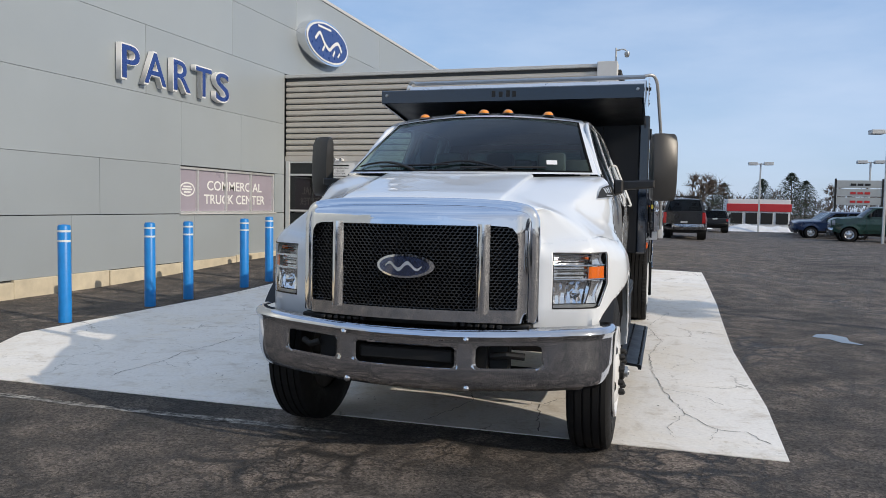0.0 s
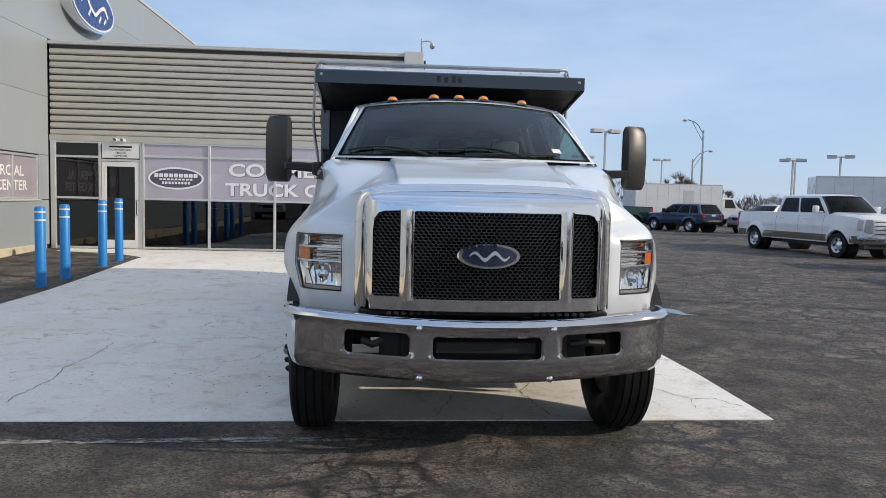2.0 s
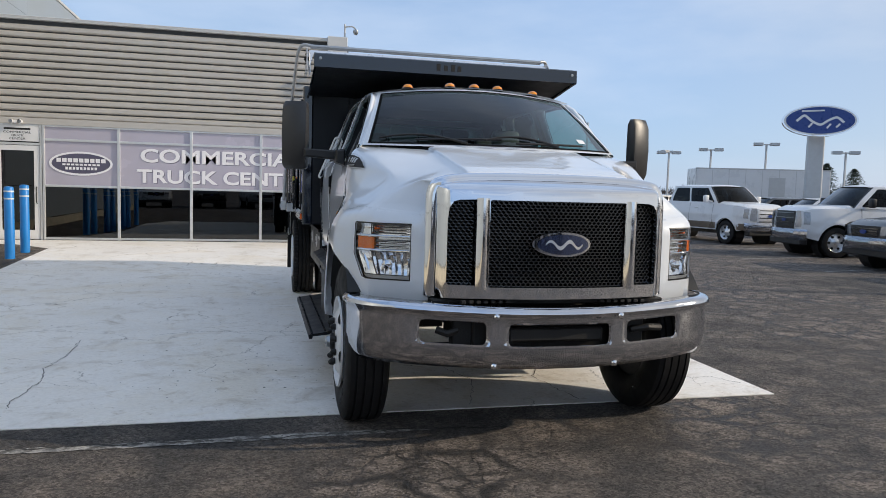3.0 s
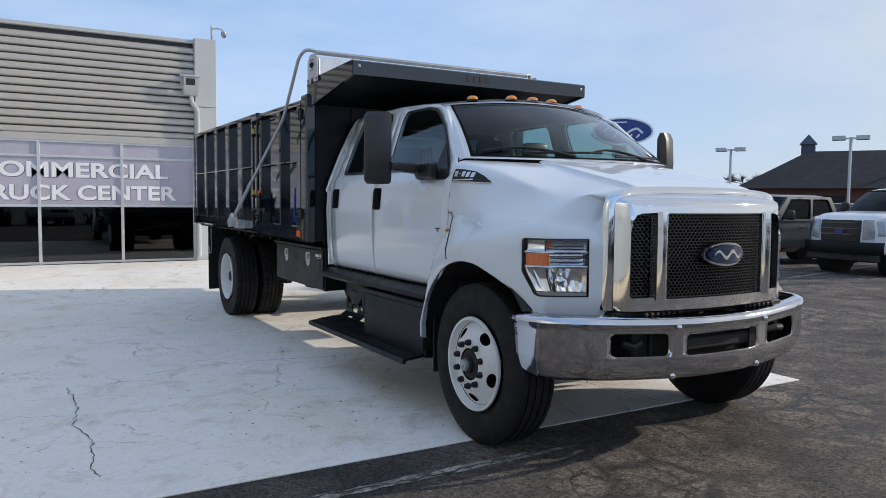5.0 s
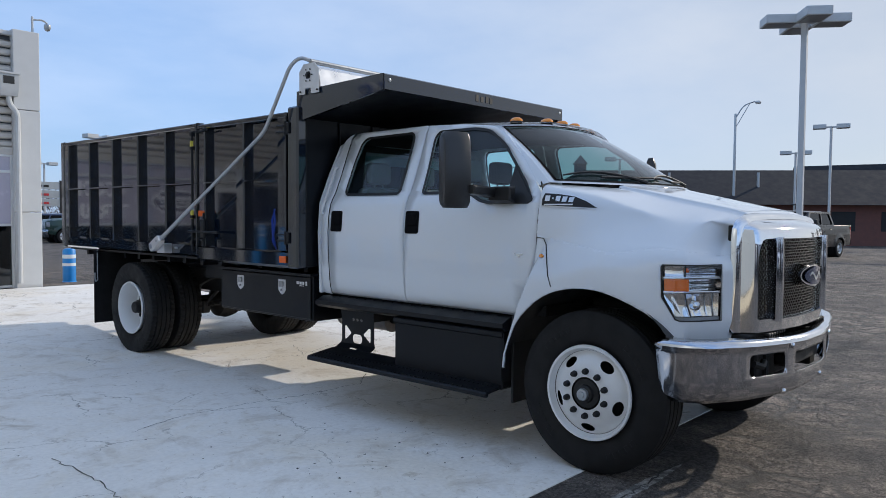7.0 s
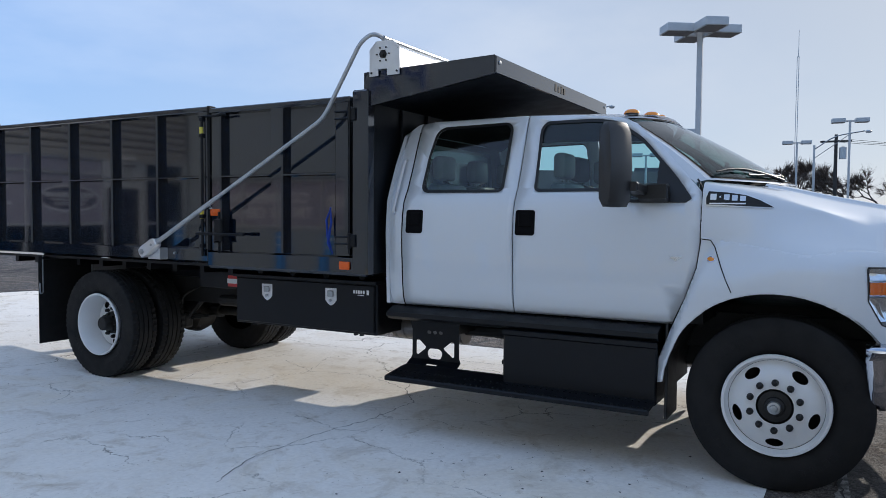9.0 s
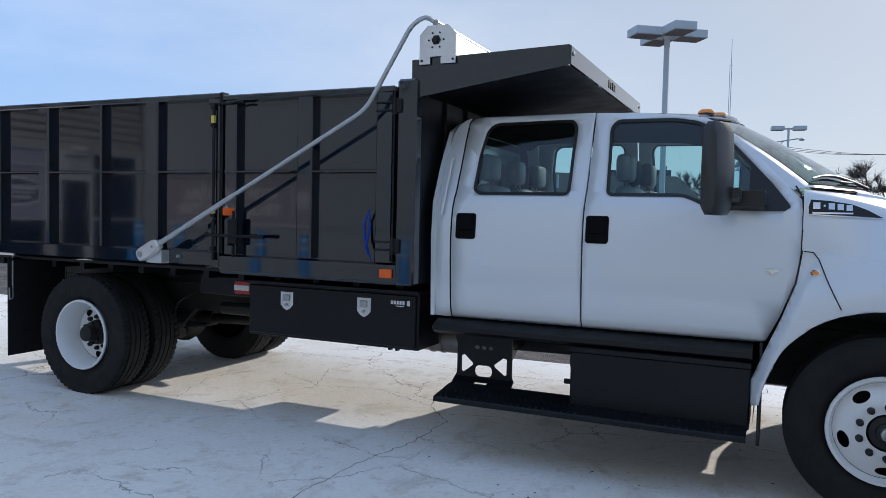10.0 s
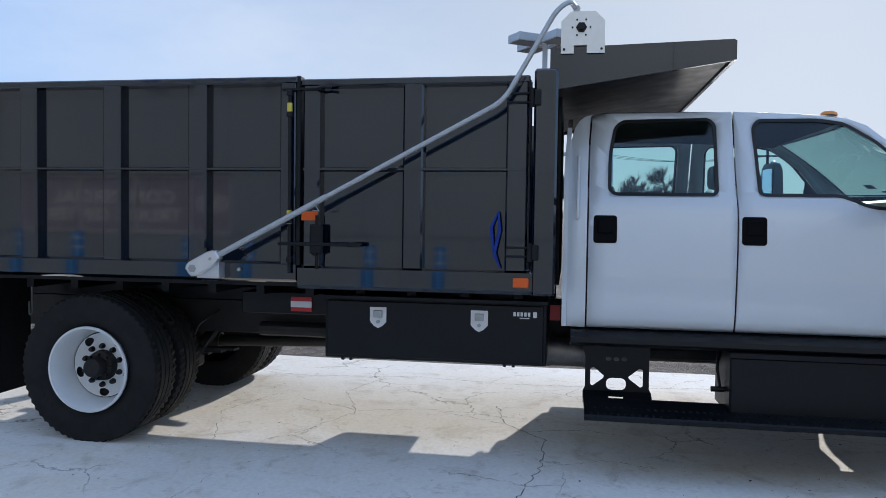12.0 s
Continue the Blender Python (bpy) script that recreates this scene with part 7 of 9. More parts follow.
for y in (6.6, 8.0, 9.3, 10.3, 12.2, 12.95):
    bm = B()
    box(bm, -0.42, 0.42, y, y + 0.09, 0.74, 0.95, 0.005)
    tpart("crossmember", bm, M_CHASSIS, frame_)
bm = B()
rod(bm, (-0.62, 7.42, 0.70), (-0.62, 8.08, 0.70), 0.105, n=24)
for y in (7.43, 7.72, 7.98, 8.07):
    rod(bm, (-0.62, y - 0.012, 0.70), (-0.62, y + 0.012, 0.70), 0.111, n=24)
ex = tpart("exhaust", bm, M_EXHAUST, frame_, "dull steel silencer")
bm = B()
tube(bm, bend([(-0.62, 8.05, 0.70), (-0.60, 8.6, 0.70), (-0.60, 9.6, 0.78), (-0.60, 10.2, 0.78)], 0.2), 0.055, 10)
tube(bm, bend([(-0.62, 7.45, 0.715), (-0.60, 6.8, 0.72), (-0.5, 6.0, 0.75)], 0.2), 0.05, 10)
tpart("exhaust_pipe", bm, M_CHASSIS, ex)
bm = B()
tube(bm, bend([(-0.95, 6.85, 0.80), (-0.99, 6.88, 0.72), (-0.99, 6.855, 0.56)], 0.05), 0.010, 6)
rod(bm, (-1.0, 6.83, 0.56), (-1.0, 6.915, 0.56), 0.018, n=8)
tpart("drain_valve", bm, M_DASH, frame_)

# running boards, step boxes and lower steps
for s in (-1, 1):
    bm = B()
    prism(bm, [(s * 0.92, 0.930), (s * 1.10, 0.930), (s * 1.185, 0.893), (s * 1.190, 0.862), (s * 1.15, 0.835), (s * 0.92, 0.835)], "y", 5.74, 7.83, 0.004)
    rb = tpart("running_board", bm, M_BLACKM, None, "black running board")
    bm = B()
    for i in range(18):
        y = 5.85 + i * 0.11
        rod(bm, (s * 1.085, y, 0.931), (s * 1.085, y, 0.940), 0.007, n=6)
    tagged(tpart("rivets", bm, M_DASH, rb), kind="stuff")
    bm = B()
    # the left box is lengthened to block low sun under the cab
    box(bm, min(s * 0.70, s * 1.175), max(s * 0.70, s * 1.175), 5.745, 6.835 if s < 0 else 7.80, 0.42, 0.835, 0.012)
    sb = tpart("step_box", bm, M_BLACKM, None, "flat black step box")
    bm = B()
    prism(bm, [(s * 1.175, 0.836), (s * 1.188, 0.830), (s * 1.188, 0.800), (s * 1.175, 0.790)], "y", 5.745, 6.835 if s < 0 else 7.80)
    tpart("box_lip", bm, M_BLACKM, sb)
    bm = B()
    prism(bm, [(s * 1.02, 0.470), (s * 1.10, 0.466), (s * 1.340, 0.432), (s * 1.350, 0.422), (s * 1.348, 0.396), (s * 1.325, 0.396), (s * 1.318, 0.416), (s * 1.02, 0.446)], "y", 5.755, 7.735)
    st = tpart("lower_step", bm, M_BLACKM, None, "black lower step with gripping teeth")
    bm = B()
    for i in range(46):
        y = 5.78 + i * 0.0425
        rod(bm, (s * 1.325, y, 0.430), (s * 1.325, y, 0.4425), 0.008, n=6)
        rod(bm, (s * 1.22, y + 0.02, 0.445), (s * 1.22, y + 0.02, 0.457), 0.008, n=6)
    tagged(tpart("grip_teeth", bm, M_BLACKM, st), kind="stuff")
    # pierced bracket that bends out to the step
    holes = [rrect(7.455, 7.585, 0.512, 0.594, 0.035, 5)]
    holes += [ellipse(y, 0.722, 0.020, 0.014, 12) for y in (7.468, 7.520, 7.572)]
    holes += [[(7.690, 0.545), (7.690, 0.655), (7.665, 0.662), (7.600, 0.605), (7.605, 0.590), (7.675, 0.535)], [(7.345, 0.545), (7.345, 0.655), (7.370, 0.662), (7.440, 0.605), (7.435, 0.590), (7.360, 0.535)], [(7.475, 0.470), (7.570, 0.470), (7.570, 0.482), (7.475, 0.482)]]
    bm = panel([(7.290, 0.445), (7.290, 0.50), (7.305, 0.53), (7.305, 0.78), (7.290, 0.84), (7.740, 0.84), (7.740, 0.78), (7.725, 0.74), (7.725, 0.53), (7.740, 0.50), (7.740, 0.445)], holes, lambda u, v, s=s: (s * (0.965 + 0.10 * max(0.0, (0.505 - v) / 0.06)), u, v), cut_v=(0.46, 0.475, 0.49, 0.505), thick=0.008)
    br = tpart("step_bracket", bm, M_BLACKM, None, "black pierced step bracket", 20)
    for y in (7.32, 7.71):
        bm = B()
        box(bm, min(s * 0.50, s * 0.96), max(s * 0.50, s * 0.96), y - 0.005, y + 0.005, 0.72, 0.83)
        tpart("bracket_beam", bm, M_BLACKM, br)

# tool box under the body on the right side
bm = B()
box(bm, -1.085, -0.56, 7.985, 9.52, 0.672, 1.10, 0.006)
tb = tpart("tool_box", bm, M_BLACKM, None, "black steel under-body tool box")
bm = B()
box(bm, -1.104, -1.086, 8.005, 9.50, 0.69, 1.075, 0.006)
lid = tpart("lid", bm, M_BLACKM, tb, "flat black lid")
bm = B()
box(bm, -1.125, -0.60, 7.975, 9.53, 1.085, 1.112, 0.004)
tpart("drip_rail", bm, M_BLACKM, tb)
for y in (9.135, 8.435):
    shield = [(y - 0.058, 1.035), (y + 0.058, 1.035), (y + 0.058, 0.935), (y + 0.03, 0.905), (y, 0.890), (y - 0.03, 0.905), (y - 0.058, 0.935)]
    bm = panel(shield, [], lambda u, v: (-1.106, u, v), thick=0.010)
    la = tpart("latch", bm, M_ALPLATE, tb, "bright shield-shaped latch", 20)
    bm = B()
    box(bm, -1.122, -1.112, y - 0.030, y + 0.030, 0.965, 1.015, 0.003)
    rod(bm, (-1.112, y, 0.935), (-1.122, y, 0.935), 0.012, n=10)
    tpart("latch_pull", bm, M_STEEL, la)
bm = B()
for i in range(5):
    box(bm, -1.1065, -1.1045, 8.19 - i * 0.024, 8.207 - i * 0.024, 1.005, 1.032)
box(bm, -1.1065, -1.1045, 8.05, 8.075, 0.998, 1.036, 0.001)
box(bm, -1.1065, -1.1045, 8.10, 8.165, 0.990, 0.996)
tagged(tpart("maker_mark", bm, M_WHITE, tb, "", 0), "plain white maker's mark", kind="stuff")
for y0, y1 in ((7.90, 7.97), (9.70, 9.86)):
    bm = B()
    box(bm, -0.86, -0.845, y0, y1, 0.955, 1.06, 0.002)
    tag_ = tpart("reflector_tape", bm, M_RED, frame_, "red and white reflector")
bm = B()
box(bm, -0.866, -0.859, 9.70, 9.86, 0.985, 1.03)
tpart("tape_band", bm, M_WHITE, tag_)
bm = B()
box(bm, -0.845, -0.50, 9.52, 10.25, 0.93, 1.09, 0.006)
tpart("side_beam", bm, M_BLACKM, frame_)
for y in (9.36, 9.42, 8.21, 8.27):
    bm = B()
    box(bm, -1.0, -0.96, y - 0.01, y + 0.01, 0.64, 0.675)
    tpart("box_foot", bm, M_BLACKM, tb)
bm = B()
box(bm, 0.60, 1.05, 8.45, 9.05, 0.80, 1.12, 0.02)
tpart("oil_tank", bm, M_BLACKM, None, "black oil tank")

# ---- parked vehicles ----
def paint_mat(name, c, rough=0.3):
    return material(name, c, rough, vary=0.02, scale=2, coat=0.45)


P_WHITE = paint_mat("parked_white", (0.74, 0.75, 0.76))
P_BLACK = paint_mat("parked_black", (0.012, 0.012, 0.014))
P_GREEN = paint_mat("parked_green", (0.012, 0.045, 0.034))
P_GREY = paint_mat("parked_grey", (0.075, 0.08, 0.085))
P_SILVER = paint_mat("parked_silver", (0.36, 0.37, 0.38))
P_BLUE = paint_mat("parked_blue", (0.012, 0.03, 0.085))
P_TAN = paint_mat("parked_tan", (0.16, 0.13, 0.10))
M_DGLASS = glass("parked_glass", (0.10, 0.12, 0.13), sheen=0.015)
M_TAIL = material("tail_lens", (0.40, 0.012, 0.012), 0.2, vary=0.1, coat=0.6)


M_LAMPG = material("dull_lamp_glass", (0.36, 0.38, 0.41), 0.20, 0.4, vary=0.25, scale=20)


def vehicle(name, x, y, heading, mat, label, kind="pickup", L=5.9, W=2.0, wb=3.7, cab=(1.52, -1.15), hood_z=1.22, belt=1.28, roof_z=1.92, r=0.39, grille_mat=None, low=None, rack=False, dually=False, crew=True, dark_bumper=False):
    """A parked vehicle, front towards +x before it is turned. cab: where the windscreen's foot and the cab's back stand."""
    z = ground_z(x, y)
    v = thing(name, (x, y, z), label, {"pickup": "truck", "suv": "car"}[kind], "parked vehicles")
    m = pose(x, y, z, 0, 0, heading)
    F, R = L / 2, -L / 2
    ax = (F - 0.92, F - 0.92 - wb)
    ar = r + 0.075
    cf, cb = cab
    tb = cb if kind == "pickup" else R + 0.10

    def P(nm, bm, mt, lab="", parent=None, smooth=35):
        bm.transform(m)
        return part(nm, bm, mt, parent or v, lab, smooth)

    def half(px, pz):
        """Half width of the body at a place along it and a height."""
        w = W / 2 - 0.055 * max(0.0, (pz - 0.95) / 0.38) ** 1.6 - 0.05 * max(0.0, (0.66 - pz) / 0.22) + 0.010 * math.exp(-((pz - 0.98) / 0.05) ** 2)
        w -= 0.20 * max(0.0, (px - F + 0.80) / 0.80) ** 2.6 + 0.06 * max(0.0, (R + 0.45 - px) / 0.45) ** 2
        for k, a in enumerate(ax):
            w += (0.12 if dually and k else 0.035) * ease((ar + 0.13 - math.hypot(px - a, pz - r)) / 0.09)
        return w

    def top(px):
        """Upper edge of the body's side."""
        return float(np.interp(px, (R, R + 0.05, cf - 0.1, cf + 0.25, F - 0.55, F - 0.22, F - 0.08, F), (belt - 0.03, belt, belt, belt - 0.015, hood_z - 0.02, hood_z - 0.04, hood_z - 0.075, hood_z - 0.11)))

    under = []
    for a in (ax[1], ax[0]):
        arc = [(a + ar * math.cos(radians(t)), r + ar * math.sin(radians(t))) for t in range(172, 7, -11)]
        under += [(arc[0][0] - 0.02, 0.46)] + arc + [(arc[-1][0] + 0.02, 0.46)]
    outline = [(q, top(q)) for q in steps(F, R, 26)] + [(R, 0.60), (R + 0.08, 0.52)] + under + [(F - 0.02, 0.56)]
    body = None
    for s in (-1, 1):
        bm = panel(outline, [], lambda u, w, s=s: (u, s * half(u, w), w), cut_u=steps(R + 0.1, F - 0.04, 44), cut_v=steps(0.5, belt, 12))
        body = P("body" if body is None else "body_side", bm, mat, "", body, 50)
    # bonnet with a raised middle, and a rounded face below it
    def hood(u, px):
        e = top(px)
        rise = 0.075 * ease((1 - abs(u)) / 0.28) * ease((F + 0.10 - px) / 0.45)
        return (px - 0.10 * abs(u) ** 3 * ease((px - F + 0.5) / 0.5) + 0.0, u * half(px, e), e + rise)
    bm = B()
    grid(bm, hood, [-1, -0.96, -0.9, -0.82, -0.74, -0.66, -0.3, 0, 0.3, 0.66, 0.74, 0.82, 0.9, 0.96, 1], steps(F, cf - 0.06, 16))
    P("bonnet", bm, mat, "", body, 50)
    def face(u, pz, off=0.0):
        p = hood(u, F)
        return (p[0] + 0.035 * math.sin(math.pi * min(1, max(0, (pz - 0.45) / 0.85))) + off, u * half(F, min(pz, top(F))), pz)
    bm = B()
    grid(bm, lambda u, t: face(u, 0.50 + (hood(u, F)[2] - 0.50) * t), steps(-1, 1, 16), steps(0, 1, 8))
    P("front_panel", bm, mat, "", body, 50)
    zt = hood_z - 0.10
    def on_face(nm, pts, mt, lab, off, parent=None, thick=0.0):
        return P(nm, panel(soft_poly(pts, 0.04), [], lambda u, w: face(u, w, off), cut_u=steps(-0.9, 0.9, 12), cut_v=steps(0.5, 1.2, 7), thick=thick), mt, lab, parent or body, 40)
    gr = on_face("grille", [(-0.60, 0.74), (0.60, 0.74), (0.64, zt), (-0.64, zt)], grille_mat or M_BLACKP, "bright grille" if grille_mat else "dark grille", 0.012)
    for i in range(4):
        zz = 0.80 + i * (zt - 0.86) / 3
        on_face("grille_bar", [(-0.57, zz - 0.014), (0.57, zz - 0.014), (0.57, zz + 0.014), (-0.57, zz + 0.014)], M_DASH if grille_mat else M_MESHBLACK, "", 0.024, gr)
    bm = panel(ellipse(0, (0.74 + zt) / 2, 0.115, 0.048, 20), [], lambda u, w: (F + 0.075, u, w), thick=0.01)
    P("emblem", bm, M_BLUE_SIGN, "plain blue oval", gr)
    for s in (-1, 1):
        on_face("headlamp", [(s * 0.66, 0.80), (s * 0.975, 0.84), (s * 0.985, zt + 0.01), (s * 0.68, zt + 0.01)], M_LAMPG, "clear headlamp", 0.010)
        bm = B()
        grid(bm, lambda px, pz, s=s: (px, s * (half(px, pz) + 0.006), pz), steps(F - 0.20, F - 0.05, 4), steps(0.90, zt - 0.02, 3))
        P("lamp_corner", bm, M_LAMPG, "wrapped lamp corner", body)
        bm = B()
        grid(bm, lambda px, pz, s=s: (px, s * (half(px, pz) + 0.006), pz), steps(R - 0.004, R + 0.13, 3), steps(0.80, belt - 0.05, 3))
        P("tail_lamp", bm, M_TAIL, "red tail lamp", body)
        bm = B()
        box(bm, R - 0.012, R + 0.02, min(s * W * 0.40, s * W * 0.468), max(s * W * 0.40, s * W * 0.468), 0.80, belt - 0.05, 0.01)
        P("tail_lamp", bm, M_TAIL, "red tail lamp", body)
        # towing mirror
        bm = B()
        box(bm, cf - 0.44, cf - 0.29, s * (W / 2 + 0.16) - 0.09, s * (W / 2 + 0.16) + 0.09, belt + 0.02, belt + 0.27, 0.04, 2)
        rod(bm, (cf - 0.34, s * (W / 2 - 0.10), belt + 0.05), (cf - 0.34, s * (W / 2 + 0.10), belt + 0.08), 0.028, n=6)
        P("wing_mirror", bm, M_BLACKP if low is None else mat, "", body)
        # wheel arch lips
        for a in ax:
            bm = B()
            grid(bm, lambda t, q, s=s, a=a: (a + (ar + q) * math.cos(t), s * (half(a + (ar + q) * math.cos(t), r + (ar + q) * math.sin(t)) + 0.004 - (0.03 if q == 0.0 else 0)), r + (ar + q) * math.sin(t)), [radians(t) for t in range(8, 173, 12)], [0.0, 0.004, 0.022])
            P("arch_lip", bm, mat, "", body, 50)
    # rear panel
    bm = B()
    grid(bm, lambda u, pz: (R + 0.02 * abs(u) ** 4, u * half(R, pz), pz), steps(-1, 1, 10), steps(0.58, top(R), 6))
    tail = P("tailgate" if kind == "pickup" else "rear_hatch", bm, mat, "", body, 50)
    bm = B()
    box(bm, R - 0.012, R + 0.02, -0.16, 0.16, 0.80 if kind == "pickup" else 0.92, 0.90 if kind == "pickup" else 1.02, 0.004)
    P("plate_bar", bm, M_TRIMG, "plain pale plate", tail)
    if kind == "pickup":
        bm = B()
        for s in (-1, 1):
            w = half(-1.5, belt)
            box(bm, R + 0.06, cb - 0.02, min(s * (w - 0.09), s * (w + 0.004)), max(s * (w - 0.09), s * (w + 0.004)), belt - 0.02, belt + 0.015, 0.008)
        box(bm, R + 0.0, R + 0.06, -W / 2 + 0.06, W / 2 - 0.06, belt - 0.04, belt + 0.012, 0.008)
        P("bed_rail", bm, M_BLACKP if low is None else mat, "", body)
        bm = B()
        box(bm, R + 0.05, cb - 0.03, -W / 2 + 0.14, W / 2 - 0.14, 0.78, belt - 0.28)
        P("bed_floor", bm, M_BLACKP, "", body)
    if low:
        for s in (-1, 1):
            for x0, x1 in ((ax[1] + ar + 0.03, ax[0] - ar - 0.03), (R + 0.10, ax[1] - ar - 0.03), (ax[0] + ar + 0.03, F - 0.12)):
                bm = B()
                grid(bm, lambda px, pz, s=s: (px, s * (half(px, pz) + 0.004), pz), steps(x0, x1, 8), (0.50, 0.56, 0.64, 0.72))
                P("lower_trim", bm, low, "tan two-tone lower side", body)
    # cabin: leaning sides with rounded windows, bowed glass, crowned roof
    rf, rb = cf - (0.62 if kind == "pickup" else 0.74), (tb + 0.12 if kind == "pickup" else tb + 0.34)
    z0, z1 = belt - 0.02, roof_z - 0.075
    w0, w1 = half(cf - 0.8, belt), W / 2 * 0.765
    def lean(pz):
        t = (pz - z0) / (z1 - z0)
        return w0 + (w1 - w0) * (0.72 * t + 0.28 * t * t)
    def xf(pz):
        t = (pz - z0) / (z1 - z0)
        return cf + (rf - cf) * t + 0.035 * math.sin(math.pi * min(1, max(0, t)))
    def xb(pz):
        return tb + (rb - tb) * ((pz - z0) / (z1 - z0))
    zl, zh = belt + 0.035, roof_z - 0.135
    posts = [0.0, 0.55, 1.0] if kind == "pickup" and crew else ([0.0, 0.40, 0.74, 1.0] if kind == "suv" else [0.0, 1.0])
    for s in (-1, 1):
        holes = []
        for t0, t1 in zip(posts, posts[1:]):
            def px(pz, t, d):
                a, b = xf(pz) - 0.12, xb(pz) + 0.10
                return a + (b - a) * t + d
            holes.append(soft_poly([(px(zl, t0, -0.035), zl), (px(zl, t1, 0.035), zl), (px(zh, t1, 0.035), zh), (px(zh, t0, -0.035), zh)], 0.05))
        def sheet(u, w, off=0.0, s=s):
            return (u, s * (lean(w) + off), w)
        bm = panel([(xf(q), q) for q in steps(z0, z1, 6)] + [(xb(q), q) for q in steps(z1, z0, 4)], holes, sheet, cut_v=steps(z0, z1, 6), thick=0.03)
        P("cab_side", bm, mat, "", body, 50)
        for hole in holes:
            bm = panel(hole, [], lambda u, w: sheet(u, w, -0.010), cut_v=steps(z0, z1, 6))
            P("side_window", bm, M_DGLASS, "dark side glass", body, 60).visible_shadow = False
    bow = 0.16
    for nm, edge, sign, inset in (("windscreen", xf, 1, 0.055), ("rear_window", xb, -1, 0.12)):
        def G(u, w, off=0.0):
            return (edge(w) + sign * ((bow if sign > 0 else 0.04) * (1 - u * u) + off), u * lean(w), w)
        hole = soft_poly([(-1 + inset, zl - 0.02), (1 - inset, zl - 0.02), (1 - inset - 0.015, zh + 0.045), (-1 + inset + 0.015, zh + 0.045)], 0.06)
        bm = panel([(-1, z0 - 0.03), (1, z0 - 0.03), (1, z1), (-1, z1)], [hole], G, cut_u=steps(-0.9, 0.9, 10), cut_v=steps(z0, z1, 4))
        P("screen_frame", bm, mat if sign < 0 else M_BLACKP, "", body, 50)
        bm = panel(hole, [], lambda u, w: G(u, w, 0.004), cut_u=steps(-0.9, 0.9, 10), cut_v=steps(z0, z1, 4))
        P(nm, bm, M_DGLASS, "dark tinted glass", body, 60).visible_shadow = False
    bm = B()
    def lid(u, t):
        px = rf + 0.03 + bow * (1 - u * u) + (rb - 0.02 - 0.04 * (1 - u * u) - rf - 0.03 - bow * (1 - u * u)) * t
        return (px, u * (w1 + 0.006), z1 - 0.012 + 0.085 * (1 - abs(u) ** 3.2) * min(1, 0.35 + 2.6 * math.sin(math.pi * t)))
    grid(bm, lid, [-1, -0.97, -0.9, -0.8, -0.6, -0.3, 0, 0.3, 0.6, 0.8, 0.9, 0.97, 1], [0, 0.02, 0.06, 0.15, 0.35, 0.65, 0.88, 0.96, 1])
    P("roof", bm, mat, "", body, 50)
    for x0 in (cf - 0.75, cf - 1.55):
        if x0 - 0.3 > tb:
            for s in (-0.42, 0.42):
                bm = B()
                box(bm, x0 - 0.08, x0 + 0.06, s - 0.24, s + 0.24, belt - 0.3, belt + 0.28, 0.04)
                box(bm, x0 - 0.06, x0 + 0.04, s - 0.12, s + 0.12, belt + 0.26, belt + 0.46, 0.03)
                P("seat", bm, M_SEAT, "", body)
    bm = B()
    box(bm, cf - 0.35, cf - 0.02, -w0 * 0.92, w0 * 0.92, belt - 0.2, belt - 0.02, 0.03)
    P("dashboard", bm, M_SEAT, "", body)
    # door shut lines and handles
    for s in (-1, 1):
        for t in ((0.06, 0.52, 0.97) if (crew or kind != "pickup") else (0.10, 0.97)):
            xx = cf - 0.05 + (cb - cf) * t
            bm = B()
            grid(bm, lambda d, pz, s=s: (xx + d, s * (half(xx, pz) + 0.003), pz), (-0.005, 0.005), steps(0.56, belt - 0.02, 8))
            P("shut_line", bm, M_DASH, "", body, 0)
        for t in ((0.42, 0.88) if (crew or kind != "pickup") else (0.85,)):
            bm = B()
            xx = cf - 0.05 + (cb - cf) * t
            w = half(xx, belt - 0.16)
            box(bm, xx, xx + 0.17, s * w - 0.018, s * w + 0.018, belt - 0.185, belt - 0.15, 0.008)
            P("door_handle", bm, M_BLACKP if low is None else mat, "", body)
    # bumpers and underside
    for nm, x0, sign, mt in (("front_bumper", F + 0.02, 1, M_BLACKP if dark_bumper else (M_BUMPER if kind == "pickup" else mat)), ("rear_bumper", R - 0.04, -1, M_BUMPER if kind == "pickup" else M_BLACKP)):
        bm = B()
        grid(bm, lambda u, q: (x0 + sign * (0.10 - 0.20 * abs(u) ** 4 - 0.03 * (q - 0.5) ** 2 * 4), u * W * 0.485, 0.48 + (0.28 if kind == "pickup" else 0.22) * q), steps(-1, 1, 18), steps(0, 1, 5))
        bmesh.ops.solidify(bm, geom=bm.faces[:], thickness=0.05)
        P(nm, bm, mt, "", body, 50)
    bm = B()
    box(bm, F - 0.2, F + 0.02, -W * 0.42, W * 0.42, 0.32, 0.49, 0.03)
    P("valance", bm, M_BLACKP, "", body)
    bm = B()
    box(bm, R + 0.3, F - 0.3, -W * 0.30, W * 0.30, 0.32, 0.60)
    P("underbody", bm, M_CHASSIS, "", body)
